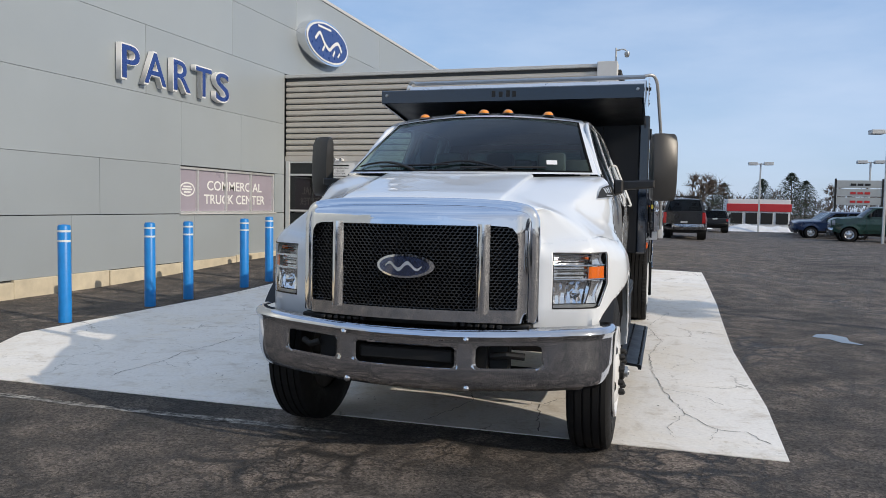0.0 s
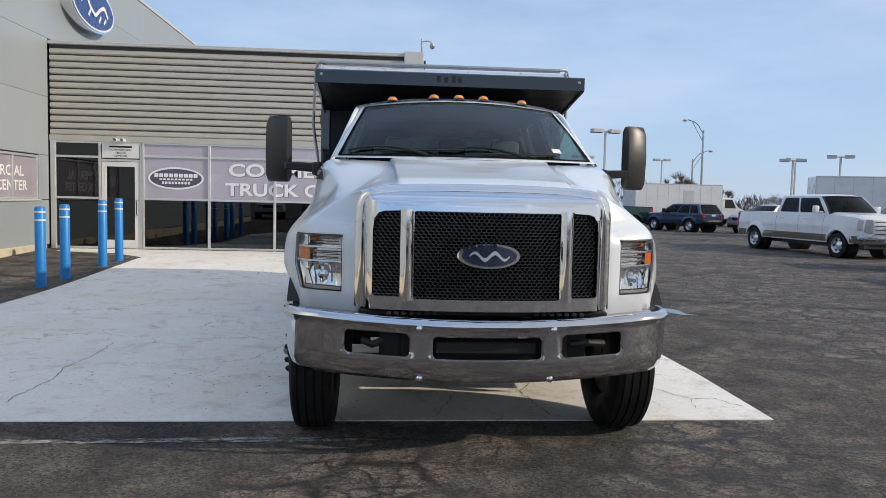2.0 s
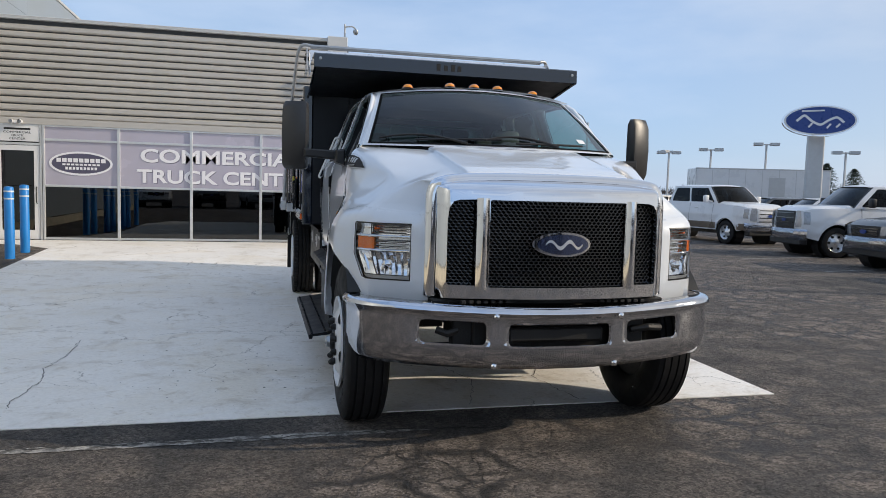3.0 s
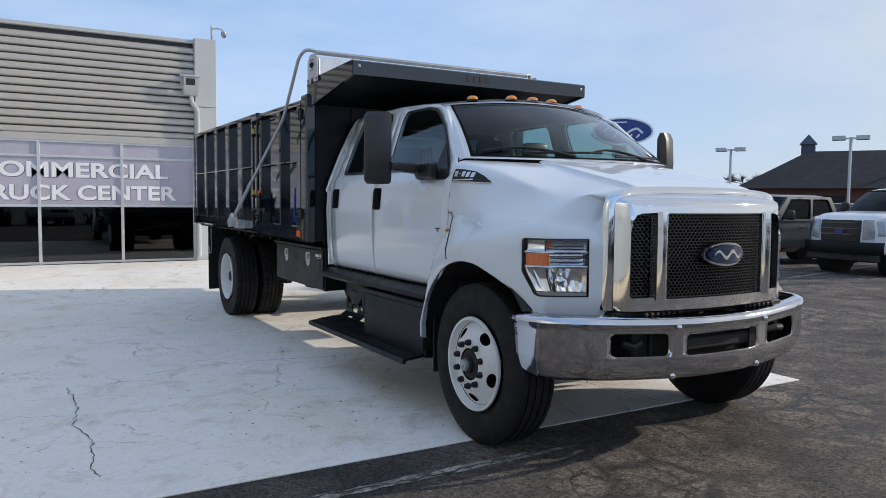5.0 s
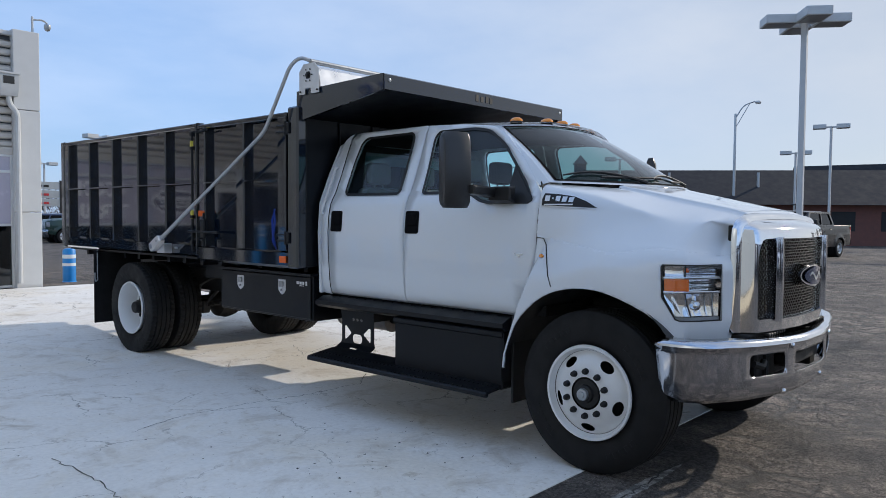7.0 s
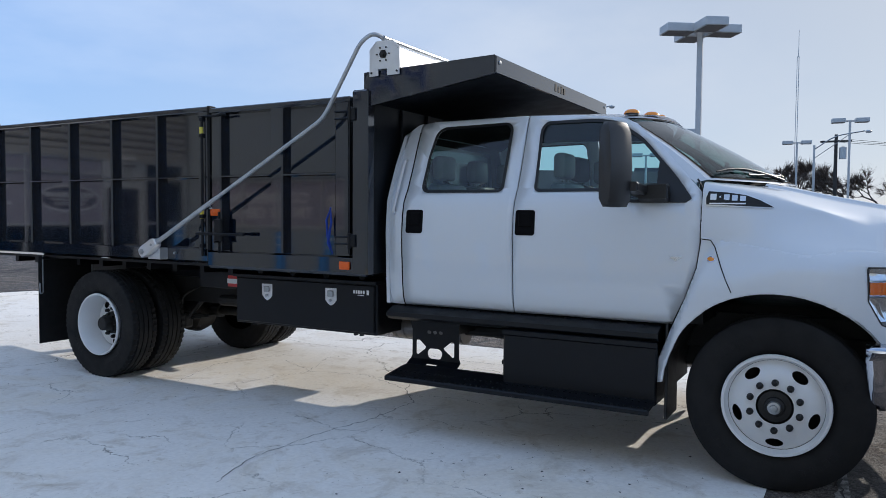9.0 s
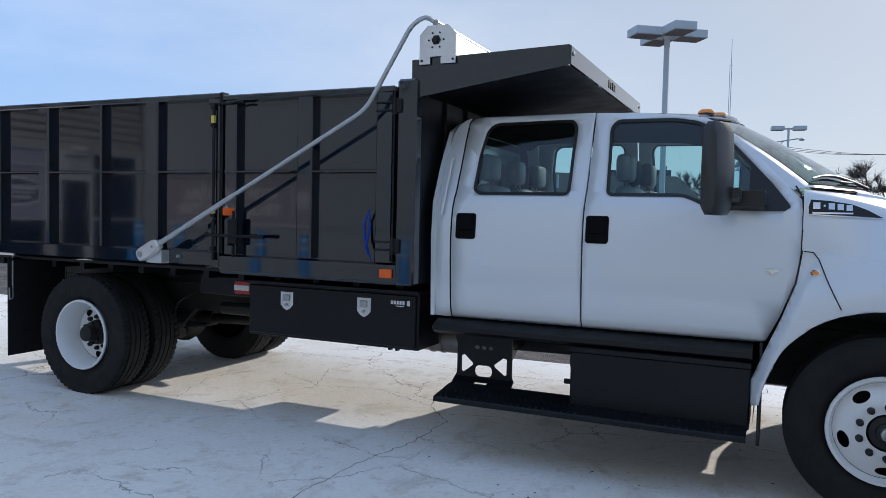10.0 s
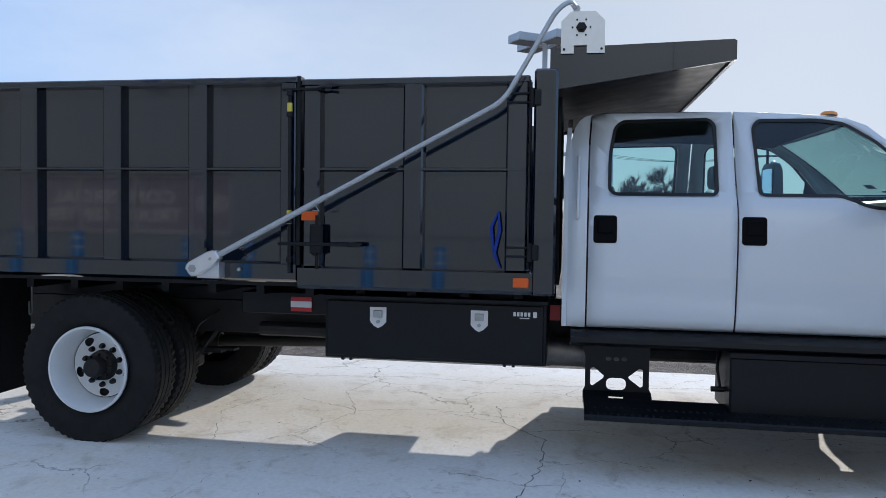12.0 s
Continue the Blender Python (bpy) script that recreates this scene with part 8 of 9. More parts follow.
    for k, a in enumerate(ax):
        for s in (-1, 1):
            cy = s * (W / 2 - 0.115 + (0.08 if dually and k else 0))
            bm = B()
            lathe(bm, [(-0.12, r * 0.62), (-0.13, r * 0.80), (-0.11, r * 0.97), (-0.06, r), (0.06, r), (0.11, r * 0.97), (0.13, r * 0.80), (0.12, r * 0.62)], (a, cy, r), "y", 28)
            wh = P("wheel", bm, M_TYRE, "tyre on a bright rim")
            bm = B()
            lathe(bm, [(s * 0.12, r * 0.66), (s * 0.10, r * 0.60), (s * 0.03, r * 0.56), (s * 0.055, r * 0.30), (s * 0.085, r * 0.20), (s * 0.095, 0.0)], (a, cy, r), "y", 24)
            P("rim", bm, M_ALPLATE, "bright rim", wh)
            for i in range(6):
                t = 2 * math.pi * i / 6
                bm = B()
                lathe(bm, [(s * 0.030, r * 0.085), (s * 0.068, r * 0.085), (s * 0.070, 0.0)], (a + r * 0.43 * math.cos(t), cy, r + r * 0.43 * math.sin(t)), "y", 8)
                P("rim_hole", bm, M_DASH, "", wh)
            bm = B()
            lathe(bm, [(s * 0.05, ar + 0.004), (-s * 0.30, ar + 0.004), (-s * 0.30, 0.05)], (a, cy, r), "y", 20)
            P("arch_liner", bm, M_DASH, "", wh)
    if rack:
        bm = B()
        for xx in (rf - 0.1, rb + 0.2):
            rod(bm, (xx, -w1, roof_z + 0.09), (xx, w1, roof_z + 0.09), 0.02, n=6)
        for s in (-1, 1):
            rod(bm, (rf, s * w1 * 0.9, roof_z + 0.09), (rb, s * w1 * 0.9, roof_z + 0.09), 0.022, n=6)
            for xx in (rf - 0.1, rb + 0.2):
                rod(bm, (xx, s * w1 * 0.9, roof_z - 0.06), (xx, s * w1 * 0.9, roof_z + 0.09), 0.02, n=6)
        P("roof_rack", bm, M_BLACKP, "black roof rack", body)
    return v


vehicle("pickup_truck", 1.25, 40.8, 88, P_BLACK, "black pickup with a roof rack parked tail towards the lot", rack=True, W=2.08, roof_z=2.03, r=0.44, belt=1.37, hood_z=1.33)
vehicle("parked_car", 3.7, 58.0, 88, P_BLACK, "black car standing far off on the asphalt", kind="suv", L=4.6, wb=2.7, W=1.85, roof_z=1.62, belt=1.02, hood_z=0.98, r=0.34, cab=(0.85, -1.2))
vehicle("pickup_truck", 12.1, 46.6, 176, P_GREEN, "dark green older pickup parked side on", roof_z=1.96, belt=1.34, hood_z=1.29, crew=False, cab=(1.40, -0.45), L=5.8, grille_mat=M_ALPLATE)
vehicle("parked_car", 15.6, 42.4, 116, P_BLUE, "dark blue crossover parked with its tail to the lot", kind="suv", L=4.5, wb=2.65, W=1.86, roof_z=1.64, belt=1.05, hood_z=1.0, r=0.36, cab=(0.80, -1.2))
vehicle("pickup_truck", 13.2, 24.75, -83, P_WHITE, "white crew-cab dually pickup with tan lower sides", L=6.4, wb=4.2, cab=(1.80, -0.85), low=P_TAN, dually=True, grille_mat=M_ALPLATE, r=0.40, roof_z=2.03, belt=1.37, hood_z=1.33)
vehicle("pickup_truck", 14.6, 17.75, 169, P_WHITE, "white pickup with a black grille parked nose out", L=6.0, wb=3.7, W=2.05, roof_z=2.04, belt=1.38, hood_z=1.36, r=0.42, cab=(1.62, -1.1))
vehicle("pickup_truck", 13.3, 13.95, 172, P_GREY, "dark grey pickup parked nose out in the row", L=5.4, wb=3.25, W=1.92, roof_z=1.84, belt=1.16, hood_z=1.12, r=0.38, cab=(1.32, -0.95))
vehicle("pickup_truck", 14.15, 10.85, 176, P_WHITE, "white pickup with black bumper in the row of parked trucks", dark_bumper=True, L=5.8, wb=3.6, roof_z=2.0, belt=1.37, hood_z=1.34, r=0.40, cab=(1.50, -1.0))
vehicle("pickup_truck", 27.5, 12.6, 172, P_BLACK, "black pickup parked in a farther row", roof_z=2.0, belt=1.36, hood_z=1.32)
vehicle("pickup_truck", 29.5, 16.3, 172, P_WHITE, "white pickup parked in a farther row", roof_z=2.0, belt=1.36, hood_z=1.32)
for i, (x, y, h, mt, lab) in enumerate(((10.2, 50.6, 178, P_BLUE, "dark blue car in a row of parked cars"), (10.6, 53.6, 178, P_SILVER, "silver car in a row of parked cars"), (11.0, 56.6, 178, P_BLUE, "blue car in a row of parked cars"), (11.4, 59.6, 178, P_BLACK, "black car in a row of parked cars"), (20.0, 40.8, 200, P_SILVER, "silver car parked behind the trucks"), (23.0, 37.6, 200, P_WHITE, "white car parked behind the trucks"), (26.0, 34.6, 200, P_GREY, "grey car parked behind the trucks"), (19.3, 29.2, 165, P_GREY, "grey car beside the tall sign"), (19.0, 26.0, 165, P_WHITE, "white car beside the tall sign"), (24.5, 22.6, 170, P_SILVER, "silver car in a farther row"), (24.8, 19.4, 170, P_BLACK, "black car in a farther row"), (24.0, 44.5, 200, P_BLACK, "black car far down the lot"), (28.0, 41.5, 200, P_SILVER, "silver car far down the lot"))):
    vehicle("parked_car", x, y, h, mt, lab, kind="suv", L=4.6, wb=2.7, W=1.86, roof_z=1.66, belt=1.04, hood_z=1.0, r=0.35, cab=(0.85, -1.2))
for x, y, h, mt in ((-9.5, -13.5, 80, P_WHITE), (-6.3, -13.8, 80, P_BLACK), (-3.1, -14.0, 80, P_SILVER), (0.1, -14.2, 80, P_WHITE), (3.3, -14.4, 80, P_BLUE)):
    vehicle("parked_car", x, y, h, mt, "car parked across the drive, mirrored in the shop glass", kind="suv", L=4.7, wb=2.75, W=1.9, roof_z=1.72, belt=1.08, hood_z=1.04, r=0.36, cab=(0.85, -1.2))


# ---- box trucks ----
def box_truck(x, y, heading, L, z0, z1, cab_end, label):
    t = thing("box_truck", (x, y, 0), label, "truck")
    m = pose(x, y, 0, 0, 0, heading)
    def P(nm, bm, mt, lab="", parent=None):
        bm.transform(m)
        return part(nm, bm, mt, parent or t, lab)
    bm = B()
    box(bm, -L / 2, L / 2, -1.2, 1.2, z0, z1, 0.03)
    b = P("cargo_box", bm, P_WHITE, "plain white cargo box")
    bm = B()
    for s in (-1, 1):
        for z in (z0, z1 - 0.06):
            box(bm, -L / 2 - 0.01, L / 2 + 0.01, s * 1.2 - 0.015, s * 1.2 + 0.015, z, z + 0.06, 0.004)
        for i in range(9):
            xx = -L / 2 + L * i / 8
            box(bm, xx - 0.012, xx + 0.012, s * 1.2 - 0.008, s * 1.2 + 0.008, z0, z1)
        box(bm, L * 0.05, L * 0.05 + 0.8, s * 1.2 - 0.012, s * 1.2 + 0.012, z0 + 0.1, z1 - 0.45)
    P("box_trim", bm, M_TRIMG, "", b)
    bm = B()
    box(bm, -L / 2, L / 2 + 1.2, -0.45, 0.45, z0 - 0.25, z0, 0.01)
    P("frame", bm, M_CHASSIS)
    if cab_end:
        bm = B()
        prism(bm, [(L / 2 + 0.1, 0.55), (L / 2 + 2.0, 0.55), (L / 2 + 2.0, 1.15), (L / 2 + 1.35, 1.35), (L / 2 + 0.95, 2.05), (L / 2 + 0.1, 2.10)], "y", -1.0, 1.0, 0.06)
        c = P("cab", bm, P_WHITE, "white cab")
        bm = B()
        for s in (-1, 1):
            prism(bm, [(L / 2 + 0.35, 1.35), (L / 2 + 1.20, 1.35), (L / 2 + 0.90, 1.95), (L / 2 + 0.35, 1.97)], "y", s * 1.0 - 0.008, s * 1.0 + 0.008)
        prism(bm, [(L / 2 + 1.36, 1.36), (L / 2 + 1.37, 1.38), (L / 2 + 0.99, 2.02), (L / 2 + 0.97, 2.0)], "y", -0.85, 0.85)
        P("cab_windows", bm, M_DASH, "dark cab windows", c)
    for a in ((L / 2 + 1.1) if cab_end else L / 2 - 0.8, -L / 2 + 1.2):
        for s in (-1, 1):
            bm = B()
            lathe(bm, [(-0.13, 0.25), (-0.13, 0.40), (-0.08, 0.45), (0.08, 0.45), (0.13, 0.40), (0.13, 0.25), (s * 0.08, 0.2), (s * 0.1, 0.0)], (a, s * 0.98, 0.45), "y", 24)
            P("wheel", bm, M_TYRE)


box_truck(18.9, 52.5, 2, 6.4, 0.95, 3.0, True, "white box truck parked side on")
box_truck(22.6, 34.6, -22, 6.6, 0.95, 3.1, False, "white box trailer behind the parked trucks")


# ---- lamp posts, pylon, masts ----
def lamp_post(x, y, h, heads, turn=0.0, base=0.0, size=1.0):
    """A steel post with box-shaped lamp heads."""
    t = thing("lamp_post", (x, y, 0), "pale steel car-park lamp post with box heads", "lamp post", "lamp posts of the lot")
    bm = B()
    box(bm, x - 0.05 * size, x + 0.05 * size, y - 0.05 * size, y + 0.05 * size, base, h, 0.01)
    part("post", bm, M_TRIMG, t)
    if base:
        bm = B()
        lathe(bm, [(0.0, 0.34), (base - 0.03, 0.34), (base, 0.315), (base, 0.0)], (x, y, 0), "z", 24)
        part("footing", bm, M_STUCCO, t, "round concrete footing")
    for k in range(heads):
        a = turn + 360 / heads * k
        m = pose(x, y, h, 0, 0, a)
        bm = B()
        box(bm, 0.05, 0.30, -0.04, 0.04, -0.10, -0.02, m=m)
        box(bm, 0.24, 0.24 + 0.56 * size, -0.22 * size, 0.22 * size, -0.14, 0.08, 0.012, m=m)
        hd = part("lamp_head", bm, M_TRIMG, t, "pale box lamp head")
        bm = B()
        box(bm, 0.29, 0.19 + 0.56 * size, -0.18 * size, 0.18 * size, -0.152, -0.138, m=m)
        part("lens", bm, M_SEATL, hd, "grey glass under the head")


lamp_post(13.9, 8.60, 6.72, 4, 35, 0.62, 1.4)
for x, y, h, n, a in ((11.2, 43.7, 5.85, 2, 10), (7.1, 61.5, 5.25, 2, 0), (14.3, 60.3, 5.3, 2, 0), (26.5, 75.0, 6.1, 2, 0), (32.9, 61.0, 5.6, 2, 20), (27.6, 52.0, 4.95, 2, -20), (30.2, 50.4, 5.2, 2, -30), (33.2, 48.0, 5.6, 2, -30), (37.2, 44.7, 5.0, 2, -30), (33.5, 24.5, 5.15, 2, -60), (34.0, 32.5, 5.0, 2, -60), (41.7, 17.1, 5.7, 2, -70), (36.9, 13.9, 6.6, 2, -75), (37.9, 5.4, 6.85, 2, -80), (47.8, 8.65, 6.7, 2, -80)):
    lamp_post(x, y, h, n, a, size=1.15)


def street_lamp(x, y, h, arm, turn):
    t = thing("street_lamp", (x, y, 0), "grey street lamp with a curved arm", "street lamp", "street lamps")
    bm = B()
    rod(bm, (x, y, 0), (x, y, h), 0.11, 0.07, 10)
    d = Vector((math.cos(radians(turn)), math.sin(radians(turn)), 0))
    p = Vector((x, y, h))
    tube(bm, bend([p + Vector((0, 0, -0.3)), p + d * arm * 0.4 + Vector((0, 0, 0.55)), p + d * arm + Vector((0, 0, 0.8))], 0.6), 0.04, 6)
    tube(bm, [p + Vector((0, 0, -0.9)), p + d * arm * 0.7 + Vector((0, 0, 0.62))], 0.025, 6)
    part("post", bm, M_STEEL, t)
    bm = B()
    q = p + d * (arm + 0.2) + Vector((0, 0, 0.78))
    lathe(bm, [(-0.14, 0.0), (-0.12, 0.14), (-0.02, 0.20), (0.06, 0.12), (0.09, 0.0)], q, "z", 14)
    part("lamp_head", bm, M_TRIMG, t)


street_lamp(40.6, 20.4, 8.2, 1.3, -40)
street_lamp(22.2, 55.2, 7.2, 1.2, 170)
street_lamp(25.4, 64.6, 5.6, 1.6, 10)
street_lamp(49.5, 7.7, 6.6, 3.0, -95)

# utility poles and wires
for x, y, h in ((52.9, 6.5, 7.6), (57.0, -8.0, 7.8)):
    t = thing("utility_pole", (x, y, 0), "weathered wooden utility pole with a transformer", "pole")
    bm = B()
    rod(bm, (x, y, 0), (x, y, h), 0.16, 0.11, 10)
    box(bm, x - 0.06, x + 0.06, y - 1.0, y + 1.0, h - 0.55, h - 0.42)
    part("post", bm, M_CRACK, t)
    bm = B()
    lathe(bm, [(-0.45, 0.0), (-0.45, 0.24), (0.35, 0.24), (0.42, 0.10), (0.42, 0.0)], (x - 0.1, y - 0.45, h - 1.3), "z", 14)
    part("transformer", bm, M_STEEL, t)
bm = B()
for d in (-0.9, 0.0, 0.9):
    tube(bm, [(52.9 + (57.0 - 52.9) * k / 8, 6.5 + d - 14.5 * k / 8, 7.2 + 0.2 * k / 8 - 0.6 * math.sin(math.pi * k / 8)) for k in range(9)], 0.015, 5)
single("overhead_wires", bm, M_DASH, (55, 0, 7), "thin dark wires between the utility poles", "wire")
t = thing("radio_mast", (82.7, 11.3, 0), "thin pale radio mast with a whip aerial", "mast")
bm = B()
for dx, dy in ((-0.10, -0.06), (0.10, -0.06), (0, 0.12)):
    rod(bm, (82.7 + dx, 11.3 + dy, 0), (82.7 + dx, 11.3 + dy, 19.2), 0.035, n=6)
for i in range(38):
    z = i * 0.5
    rod(bm, (82.60, 11.24, z), (82.80, 11.24, z + 0.5), 0.02, n=4)
part("lattice", bm, M_TRIMG, t)
bm = B()
rod(bm, (82.7, 11.2, 19.1), (82.7, 11.3, 19.2), 0.05, n=6)
rod(bm, (82.7, 11.3, 19.1), (82.7, 11.3, 22.0), 0.04, 0.025, 6)
part("aerial", bm, M_TRIMG, t)

# tall pylon with the blue oval
pyl = oval_sign("pylon_sign", pose(21.75, 29.25, 5.17, 90, 0, -30), 1.58, 0.72, 0.28, "large blue oval sign on a tall pale pylon")
bm = B()
m = pose(21.95, 29.6, 0, 0, 0, -30)
prism(bm, rrect(-0.36, 0.36, -0.24, 0.24, 0.10), "z", 0, 4.55)
bm.transform(m)
part("pylon", bm, M_TRIMG, pyl, "pale metal pylon")

M_BOARD = material("weathered_board", (0.40, 0.42, 0.42), 0.5, vary=0.1, scale=1.5)
# multi-panel board on posts
t = thing("sign_board", (13.2, 58.6, 0), "tall board of pale sign panels on steel posts", "sign")
for x in (11.75, 14.75):
    bm = B()
    box(bm, x - 0.06, x + 0.06, 58.5, 58.62, 0, 4.0)
    part("post", bm, M_DASH, t)
for i in range(3):
    bm = B()
    box(bm, 11.82, 14.68, 58.52, 58.60, 2.15 + i * 0.60, 2.68 + i * 0.60, 0.01)
    pn = part("sign_panel", bm, M_BOARD, t)
    bm = B()
    for k in range(3):
        box(bm, 12.7 + k * 0.45, 13.05 + k * 0.45, 58.505, 58.515, 2.30 + i * 0.6, 2.46 + i * 0.6)
    part("print_bar", bm, M_RED if i < 2 else M_DASH, pn, "plain printed bars", 0)

# ---- far buildings ----
M_SHINGLE = material("dark_shingles", (0.010, 0.012, 0.018), 0.9, vary=0.25, scale=2, bump=0.3, bump_scale=15)
M_CUPOLA = material("blue_grey_cladding", (0.075, 0.085, 0.115), 0.8, vary=0.2, scale=3)
M_BRICKRED = material("dull_red_brick", (0.16, 0.07, 0.055), 0.85, vary=0.2, scale=4, bump=0.3)
M_REDBAND = material("red_fascia", (0.50, 0.03, 0.035), 0.4, vary=0.05)
h = thing("long_building", (43.5, 23.3, 0), "long low brick building under a dark shingled roof", "building")
m = pose(43.5, 23.3, 0, 0, 0, math.degrees(math.atan2(-20, 14)))
bm = B()
box(bm, -12, 12, -4.5, 4.5, 0, 2.7)
bm.transform(m)
part("wall", bm, M_BRICKRED, h, smooth=0)
bm = B()
prism(bm, [(-5.2, 2.5), (5.2, 2.5), (0.6, 4.88), (-0.6, 4.88)], "x", -12.6, 12.6)
for v in bm.verts:
    if v.co.z > 4.8 and v.co.x < 0:
        v.co.x += 4.0
bm.transform(m)
part("roof", bm, M_SHINGLE, h, "dark shingled roof", 0)
bm = B()
box(bm, -9.0, -8.2, -0.4, 0.4, 4.3, 5.35)
apex = bm.verts.new((-8.6, 0, 6.0))
ringv = [bm.verts.new(p) for p in ((-9.1, -0.5, 5.35), (-8.1, -0.5, 5.35), (-8.1, 0.5, 5.35), (-9.1, 0.5, 5.35))]
for i in range(4):
    bm.faces.new((ringv[i], ringv[(i + 1) % 4], apex))
bm.faces.new(ringv[::-1])
bm.transform(m)
part("cupola", bm, M_CUPOLA, h, "small grey roof cupola", 0)
for i in range(8):
    bm = B()
    box(bm, -11 + i * 2.9, -9.6 + i * 2.9, -4.53, -4.47, 0.9, 2.1)
    bm.transform(m)
    part("window", bm, M_DASH, h, "", 0)
for x, y in ((-3.0, -2.6), (2.5, -2.9)):
    bm = B()
    rod(bm, (x, y, 3.3), (x, y, 4.6), 0.09, n=8)
    bm.transform(m)
    part("vent", bm, M_STEEL, h)
h = thing("gabled_house", (62.0, 19.0, 0), "dark-roofed house with a pale gable", "house")
m = pose(62.0, 19.0, 0, 0, 0, 98)
bm = B()
prism(bm, [(-3.0, 0), (3.0, 0), (3.0, 3.6), (0, 5.8), (-3.0, 3.6)], "x", -4, 4)
bm.transform(m)
part("wall", bm, M_STUCCO, h, smooth=0)
bm = B()
prism(bm, [(-3.4, 3.4), (0, 5.9), (3.4, 3.4), (3.4, 3.6), (0, 6.15), (-3.4, 3.6)], "x", -4.3, 4.2)
bm.transform(m)
part("roof", bm, M_SHINGLE, h, smooth=0)
bm = B()
box(bm, -3.9, -3.6, -0.2, 0.2, 5.5, 6.5)
bm.transform(m)
part("chimney", bm, M_BRICKRED, h, smooth=0)
h = thing("red_shop", (9.2, 82, 0), "low white shop with a red fascia far off", "building")
bm = B()
box(bm, 6.2, 12.0, 79.8, 86, 0, 2.75, 0.02)
part("wall", bm, M_WHITE, h, smooth=0)
bm = B()
box(bm, 6.1, 12.1, 79.7, 79.8, 1.55, 2.30, 0.02)
part("fascia", bm, M_REDBAND, h, "red fascia", 0)
for i in range(4):
    bm = B()
    box(bm, 6.5 + i * 1.4, 7.6 + i * 1.4, 79.74, 79.79, 0.3, 1.4)
    part("window", bm, M_DASH, h, "", 0)

# stout blue post by the shop corner
CX, CY = -0.12, 19.0
z0 = ground_z(CX, CY)
t = thing("guard_post", (CX, CY, z0), "short stout blue plastic post with pale bands", "post")
bm = B()
lathe(bm, [(-0.03, 0.145), (0.0, 0.145), (0.02, 0.130), (0.66, 0.125), (0.70, 0.105), (0.715, 0.0)], (CX, CY, z0), "z", 24)
part("sleeve", bm, M_BOLLARD, t)
for a, b in ((0.34, 0.40), (0.50, 0.58)):
    bm = B()
    lathe(bm, [(a, 0.1315), (b, 0.1305)], (CX, CY, z0), "z", 24)
    part("band", bm, M_TAPE, t)

# ---- trees ----
M_BARK = material("grey_bark", (0.085, 0.068, 0.055), 0.9, vary=0.25, scale=6)
M_TWIG = material("brown_twigs", (0.105, 0.078, 0.060), 0.9, vary=0.25, scale=3)
M_CONIFER = material("dark_conifer_needles", (0.022, 0.040, 0.022), 0.8, vary=0.35, scale=3)


def bare_tree(x, y, h, spread, seed, twigs=3600):
    rnd = random.Random(seed)
    t = thing("bare_tree", (x, y, 0), "leafless winter tree with fine brown twigs", "tree", "bare trees")
    bm, tw = B(), B()
    tips = []
    def grow(p, d, length, r, level):
        q = p + d * length
        mid = (p + q) / 2 + Vector((rnd.uniform(-1, 1), rnd.uniform(-1, 1), 0)) * length * 0.06
        tube(bm, [p, mid, q], [r, r * 0.85, r * 0.7], 5 if level < 3 else 3, caps=False)
        if level >= 5:
            tips.append((q, d, length))
            return
        for k in range(rnd.choice((2, 3, 3))):
            a, e = rnd.uniform(0, 6.28), rnd.uniform(0.35, 0.85)
            o = d.orthogonal().normalized()
            n = (d + (o * math.cos(a) + d.cross(o) * math.sin(a)) * e * spread).normalized()
            n.z = max(n.z, -0.05)
            grow(p + (q - p) * rnd.uniform(0.65, 1.0), n, length * rnd.uniform(0.60, 0.82), r * 0.62, level + 1)
    grow(Vector((x, y, 0)), Vector((rnd.uniform(-0.05, 0.05), rnd.uniform(-0.05, 0.05), 1)).normalized(), h * 0.30, h * 0.022, 0)
    for i in range(twigs):
        q, d, length = tips[i % len(tips)]
        o = Vector((rnd.gauss(0, 1), rnd.gauss(0, 1), rnd.gauss(0.5, 0.7))).normalized()
        e = q + (d * 0.5 + o * 0.8) * length * rnd.uniform(0.5, 1.6)
        s = q - d * length * rnd.uniform(0, 0.8)
        side = o.orthogonal().normalized() * h * 0.0024
        vs = [tw.verts.new(c) for c in (s - side, s + side, e)]
        tw.faces.new(vs)
    part("trunk", bm, M_BARK, t)
    part("crown", tw, M_TWIG, t, "crown of fine bare twigs", 0)


def conifer(x, y, h, w, seed):
    rnd = random.Random(seed)
    t = thing("conifer", (x, y, 0), "dark evergreen tree with ragged outline", "tree", "evergreen trees")
    bm = B()
    rod(bm, (x, y, 0), (x, y, h * 0.95), h * 0.02, h * 0.004, 6)
    part("trunk", bm, M_BARK, t)
    bm = B()
    for i in range(2400):
        f = rnd.random() ** 0.8
        z = h * (0.08 + 0.92 * f)
        r = 1.45 * w * (1 - f) ** 0.7 * rnd.uniform(0.2, 1.15)
        a = rnd.uniform(0, 6.28)
        p = Vector((x + r * math.cos(a), y + r * math.sin(a), z - r * 0.15))
        d = Vector((math.cos(a), math.sin(a), rnd.uniform(-0.6, 0.1))) * h * 0.05
        s = Vector((-math.sin(a), math.cos(a), rnd.uniform(-0.3, 0.3))) * h * 0.014
        bm.faces.new([bm.verts.new(q) for q in (p - s, p + s, p + d)])
    part("crown", bm, M_CONIFER, t, "ragged dark needles", 0)


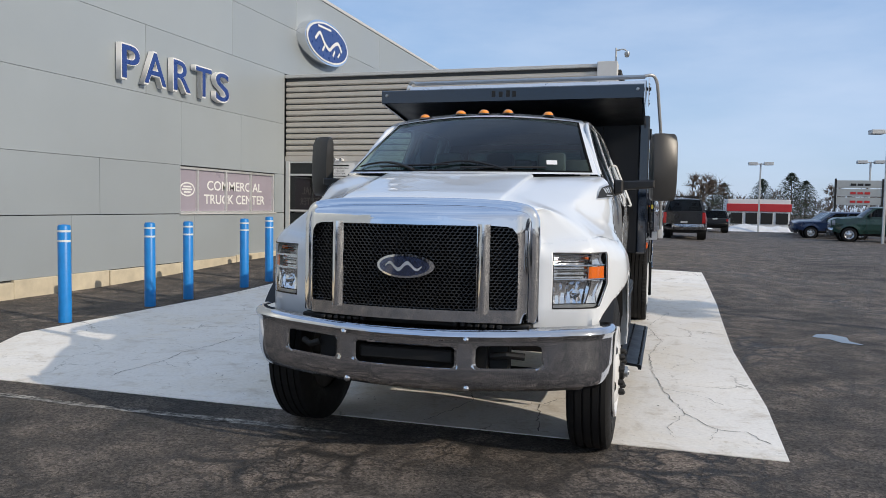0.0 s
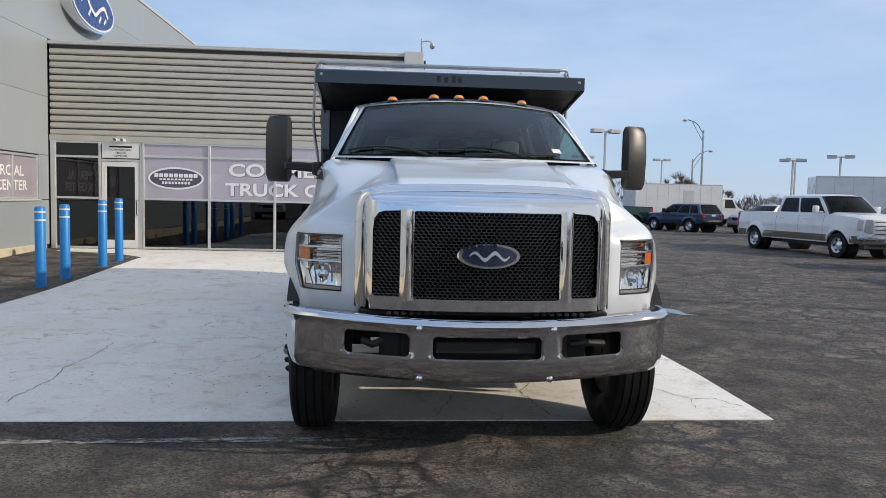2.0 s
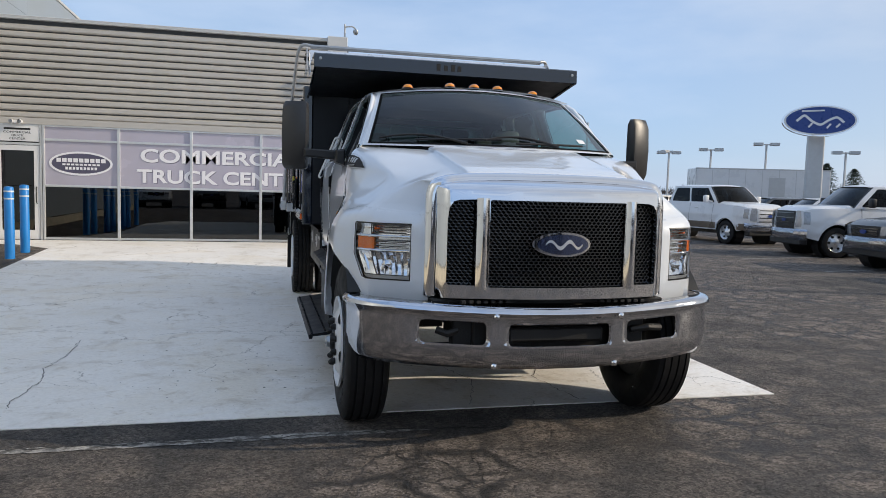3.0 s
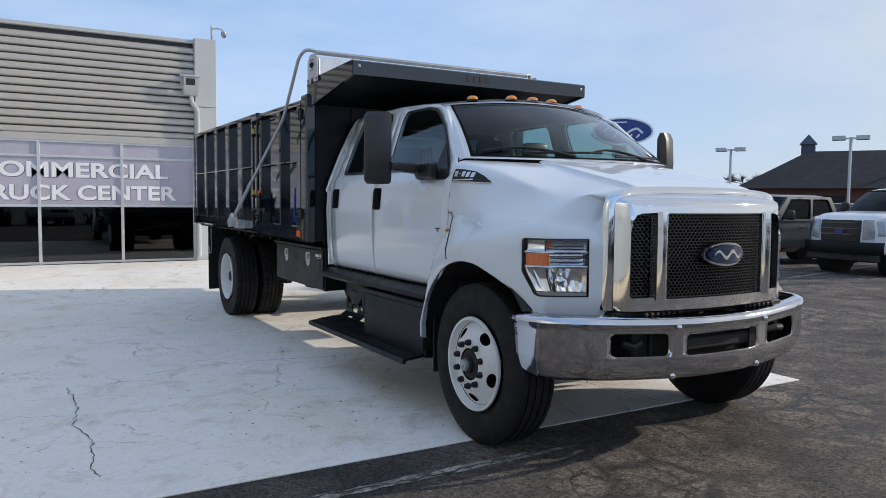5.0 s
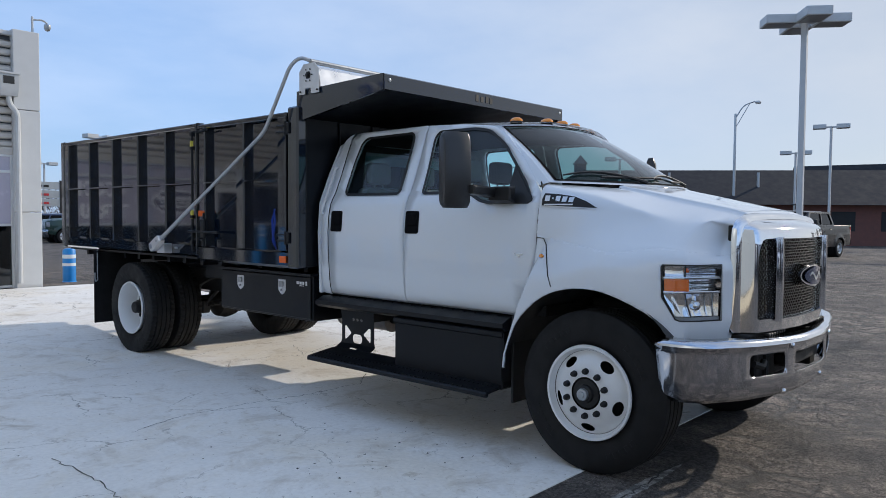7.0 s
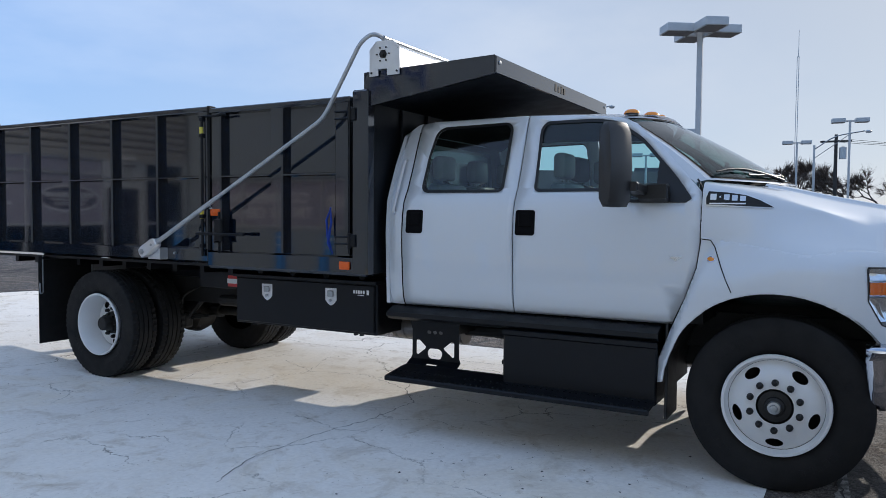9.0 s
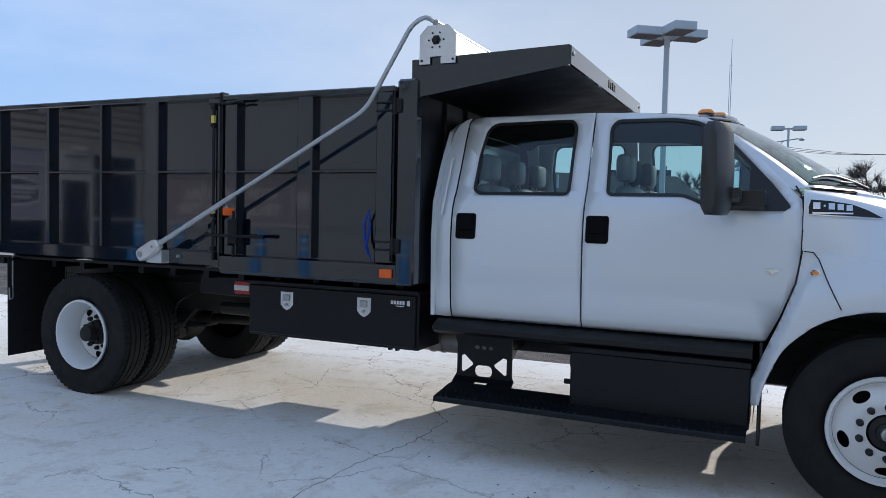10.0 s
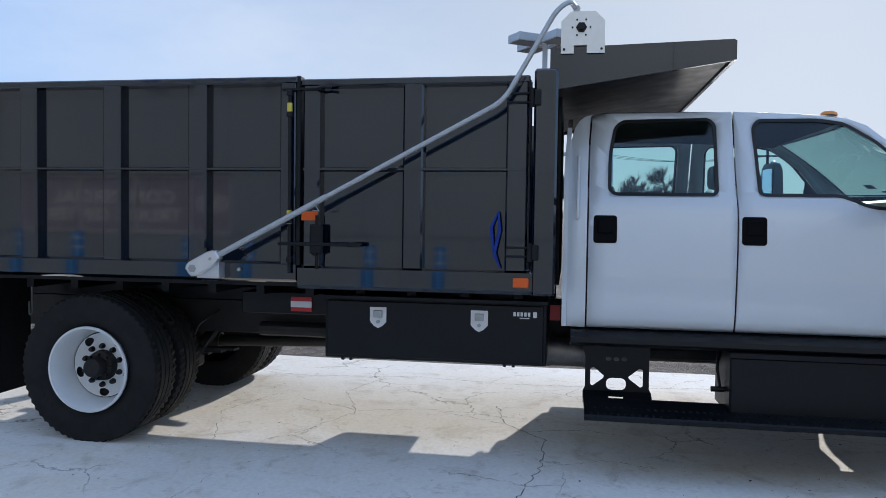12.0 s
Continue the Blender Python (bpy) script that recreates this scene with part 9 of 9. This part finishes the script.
for i, (x, y, h, s) in enumerate(((2.95, 74.0, 7.0, 1.15), (-1.5, 80.0, 6.0, 1.0), (15.5, 82.0, 5.0, 1.0), (20.5, 84.0, 5.5, 1.0), (24.0, 60.0, 4.2, 0.9), (29.0, 66.0, 3.8, 0.9), (41.0, 40.5, 3.7, 1.0), (46.5, 41.5, 5.0, 1.0), (62.5, 3.2, 8.2, 1.1), (66.0, -2.0, 9.0, 1.1), (72.0, 6.2, 9.6, 1.1), (70.0, 10.0, 10.4, 1.1), (75.0, 14.5, 8.6, 1.0), (62.0, -9.0, 8.0, 1.1), (72.0, 0.3, 8.8, 1.1), (78.0, 11.5, 9.4, 1.1), (21.5, 58.0, 4.8, 0.8), (50.0, 37.0, 4.4, 1.0))):
    bare_tree(x, y, h, s, 20 + i)
for i, (x, y, h, w) in enumerate(((4.6, 78.0, 4.6, 1.4), (10.5, 90.0, 5.2, 1.8), (13.2, 88.0, 5.8, 2.1), (14.8, 89.0, 5.0, 1.9), (6.6, 92.0, 4.8, 1.6), (42.0, 52.0, 4.6, 1.3), (43.8, 51.0, 4.2, 1.2), (-4.0, 90.0, 6.0, 2.2), (46.0, 48.0, 4.4, 1.2))):
    conifer(x, y, h, w, 60 + i)
# far woods all round the horizon
rnd = random.Random(5)
bm = B()
for i in range(64000):
    a = rnd.uniform(-math.pi, math.pi)
    d = rnd.uniform(125, 175)
    hh = 3.2 + 2.2 * noise.noise(Vector((a * 9, 0, 0))) + 1.2 * noise.noise(Vector((a * 40, 3, 0)))
    hh *= 0.62 if -0.2 < a < 1.2 else 1.0
    z = max(0.0, rnd.random() ** 0.8 * hh * 1.25)
    p = Vector((d * math.cos(a), d * math.sin(a), z))
    w, l = rnd.uniform(0.03, 0.09), rnd.uniform(0.4, 1.3)
    t = Vector((-math.sin(a), math.cos(a), 0))
    k = rnd.uniform(-0.8, 0.8)
    bm.faces.new([bm.verts.new(q) for q in (p - t * w, p + t * w, p + t * k + Vector((0, 0, l)))])
single("far_woods", bm, M_TWIG, (0, 0, 0), "hazy brown line of leafless woods on the horizon", "woods", kind="stuff", smooth=0)
# heaps of ploughed snow
M_SNOW = material("old_snow", (0.72, 0.73, 0.75), 0.8, vary=0.12, scale=3, bump=0.4, bump_scale=12)
for i, (x, y, a, b, h) in enumerate(((6.6, 62.5, 2.2, 0.9, 0.55), (8.6, 63.0, 1.6, 0.8, 0.45), (3.0, 66.0, 1.2, 0.7, 0.3))):
    bm = B()
    grid(bm, lambda u, v: (x + a * u, y + b * v, max(0, h * (1 - u * u) * (1 - v * v) * (1 + 0.5 * noise.noise(Vector((u * 3 + i, v * 3, 1))))) - 0.01), steps(-1, 1, 14), steps(-1, 1, 10))
    single("snow_heap", bm, M_SNOW, (x, y, 0), "low heap of old ploughed snow on the asphalt", "snow", "snow heaps", smooth=80)
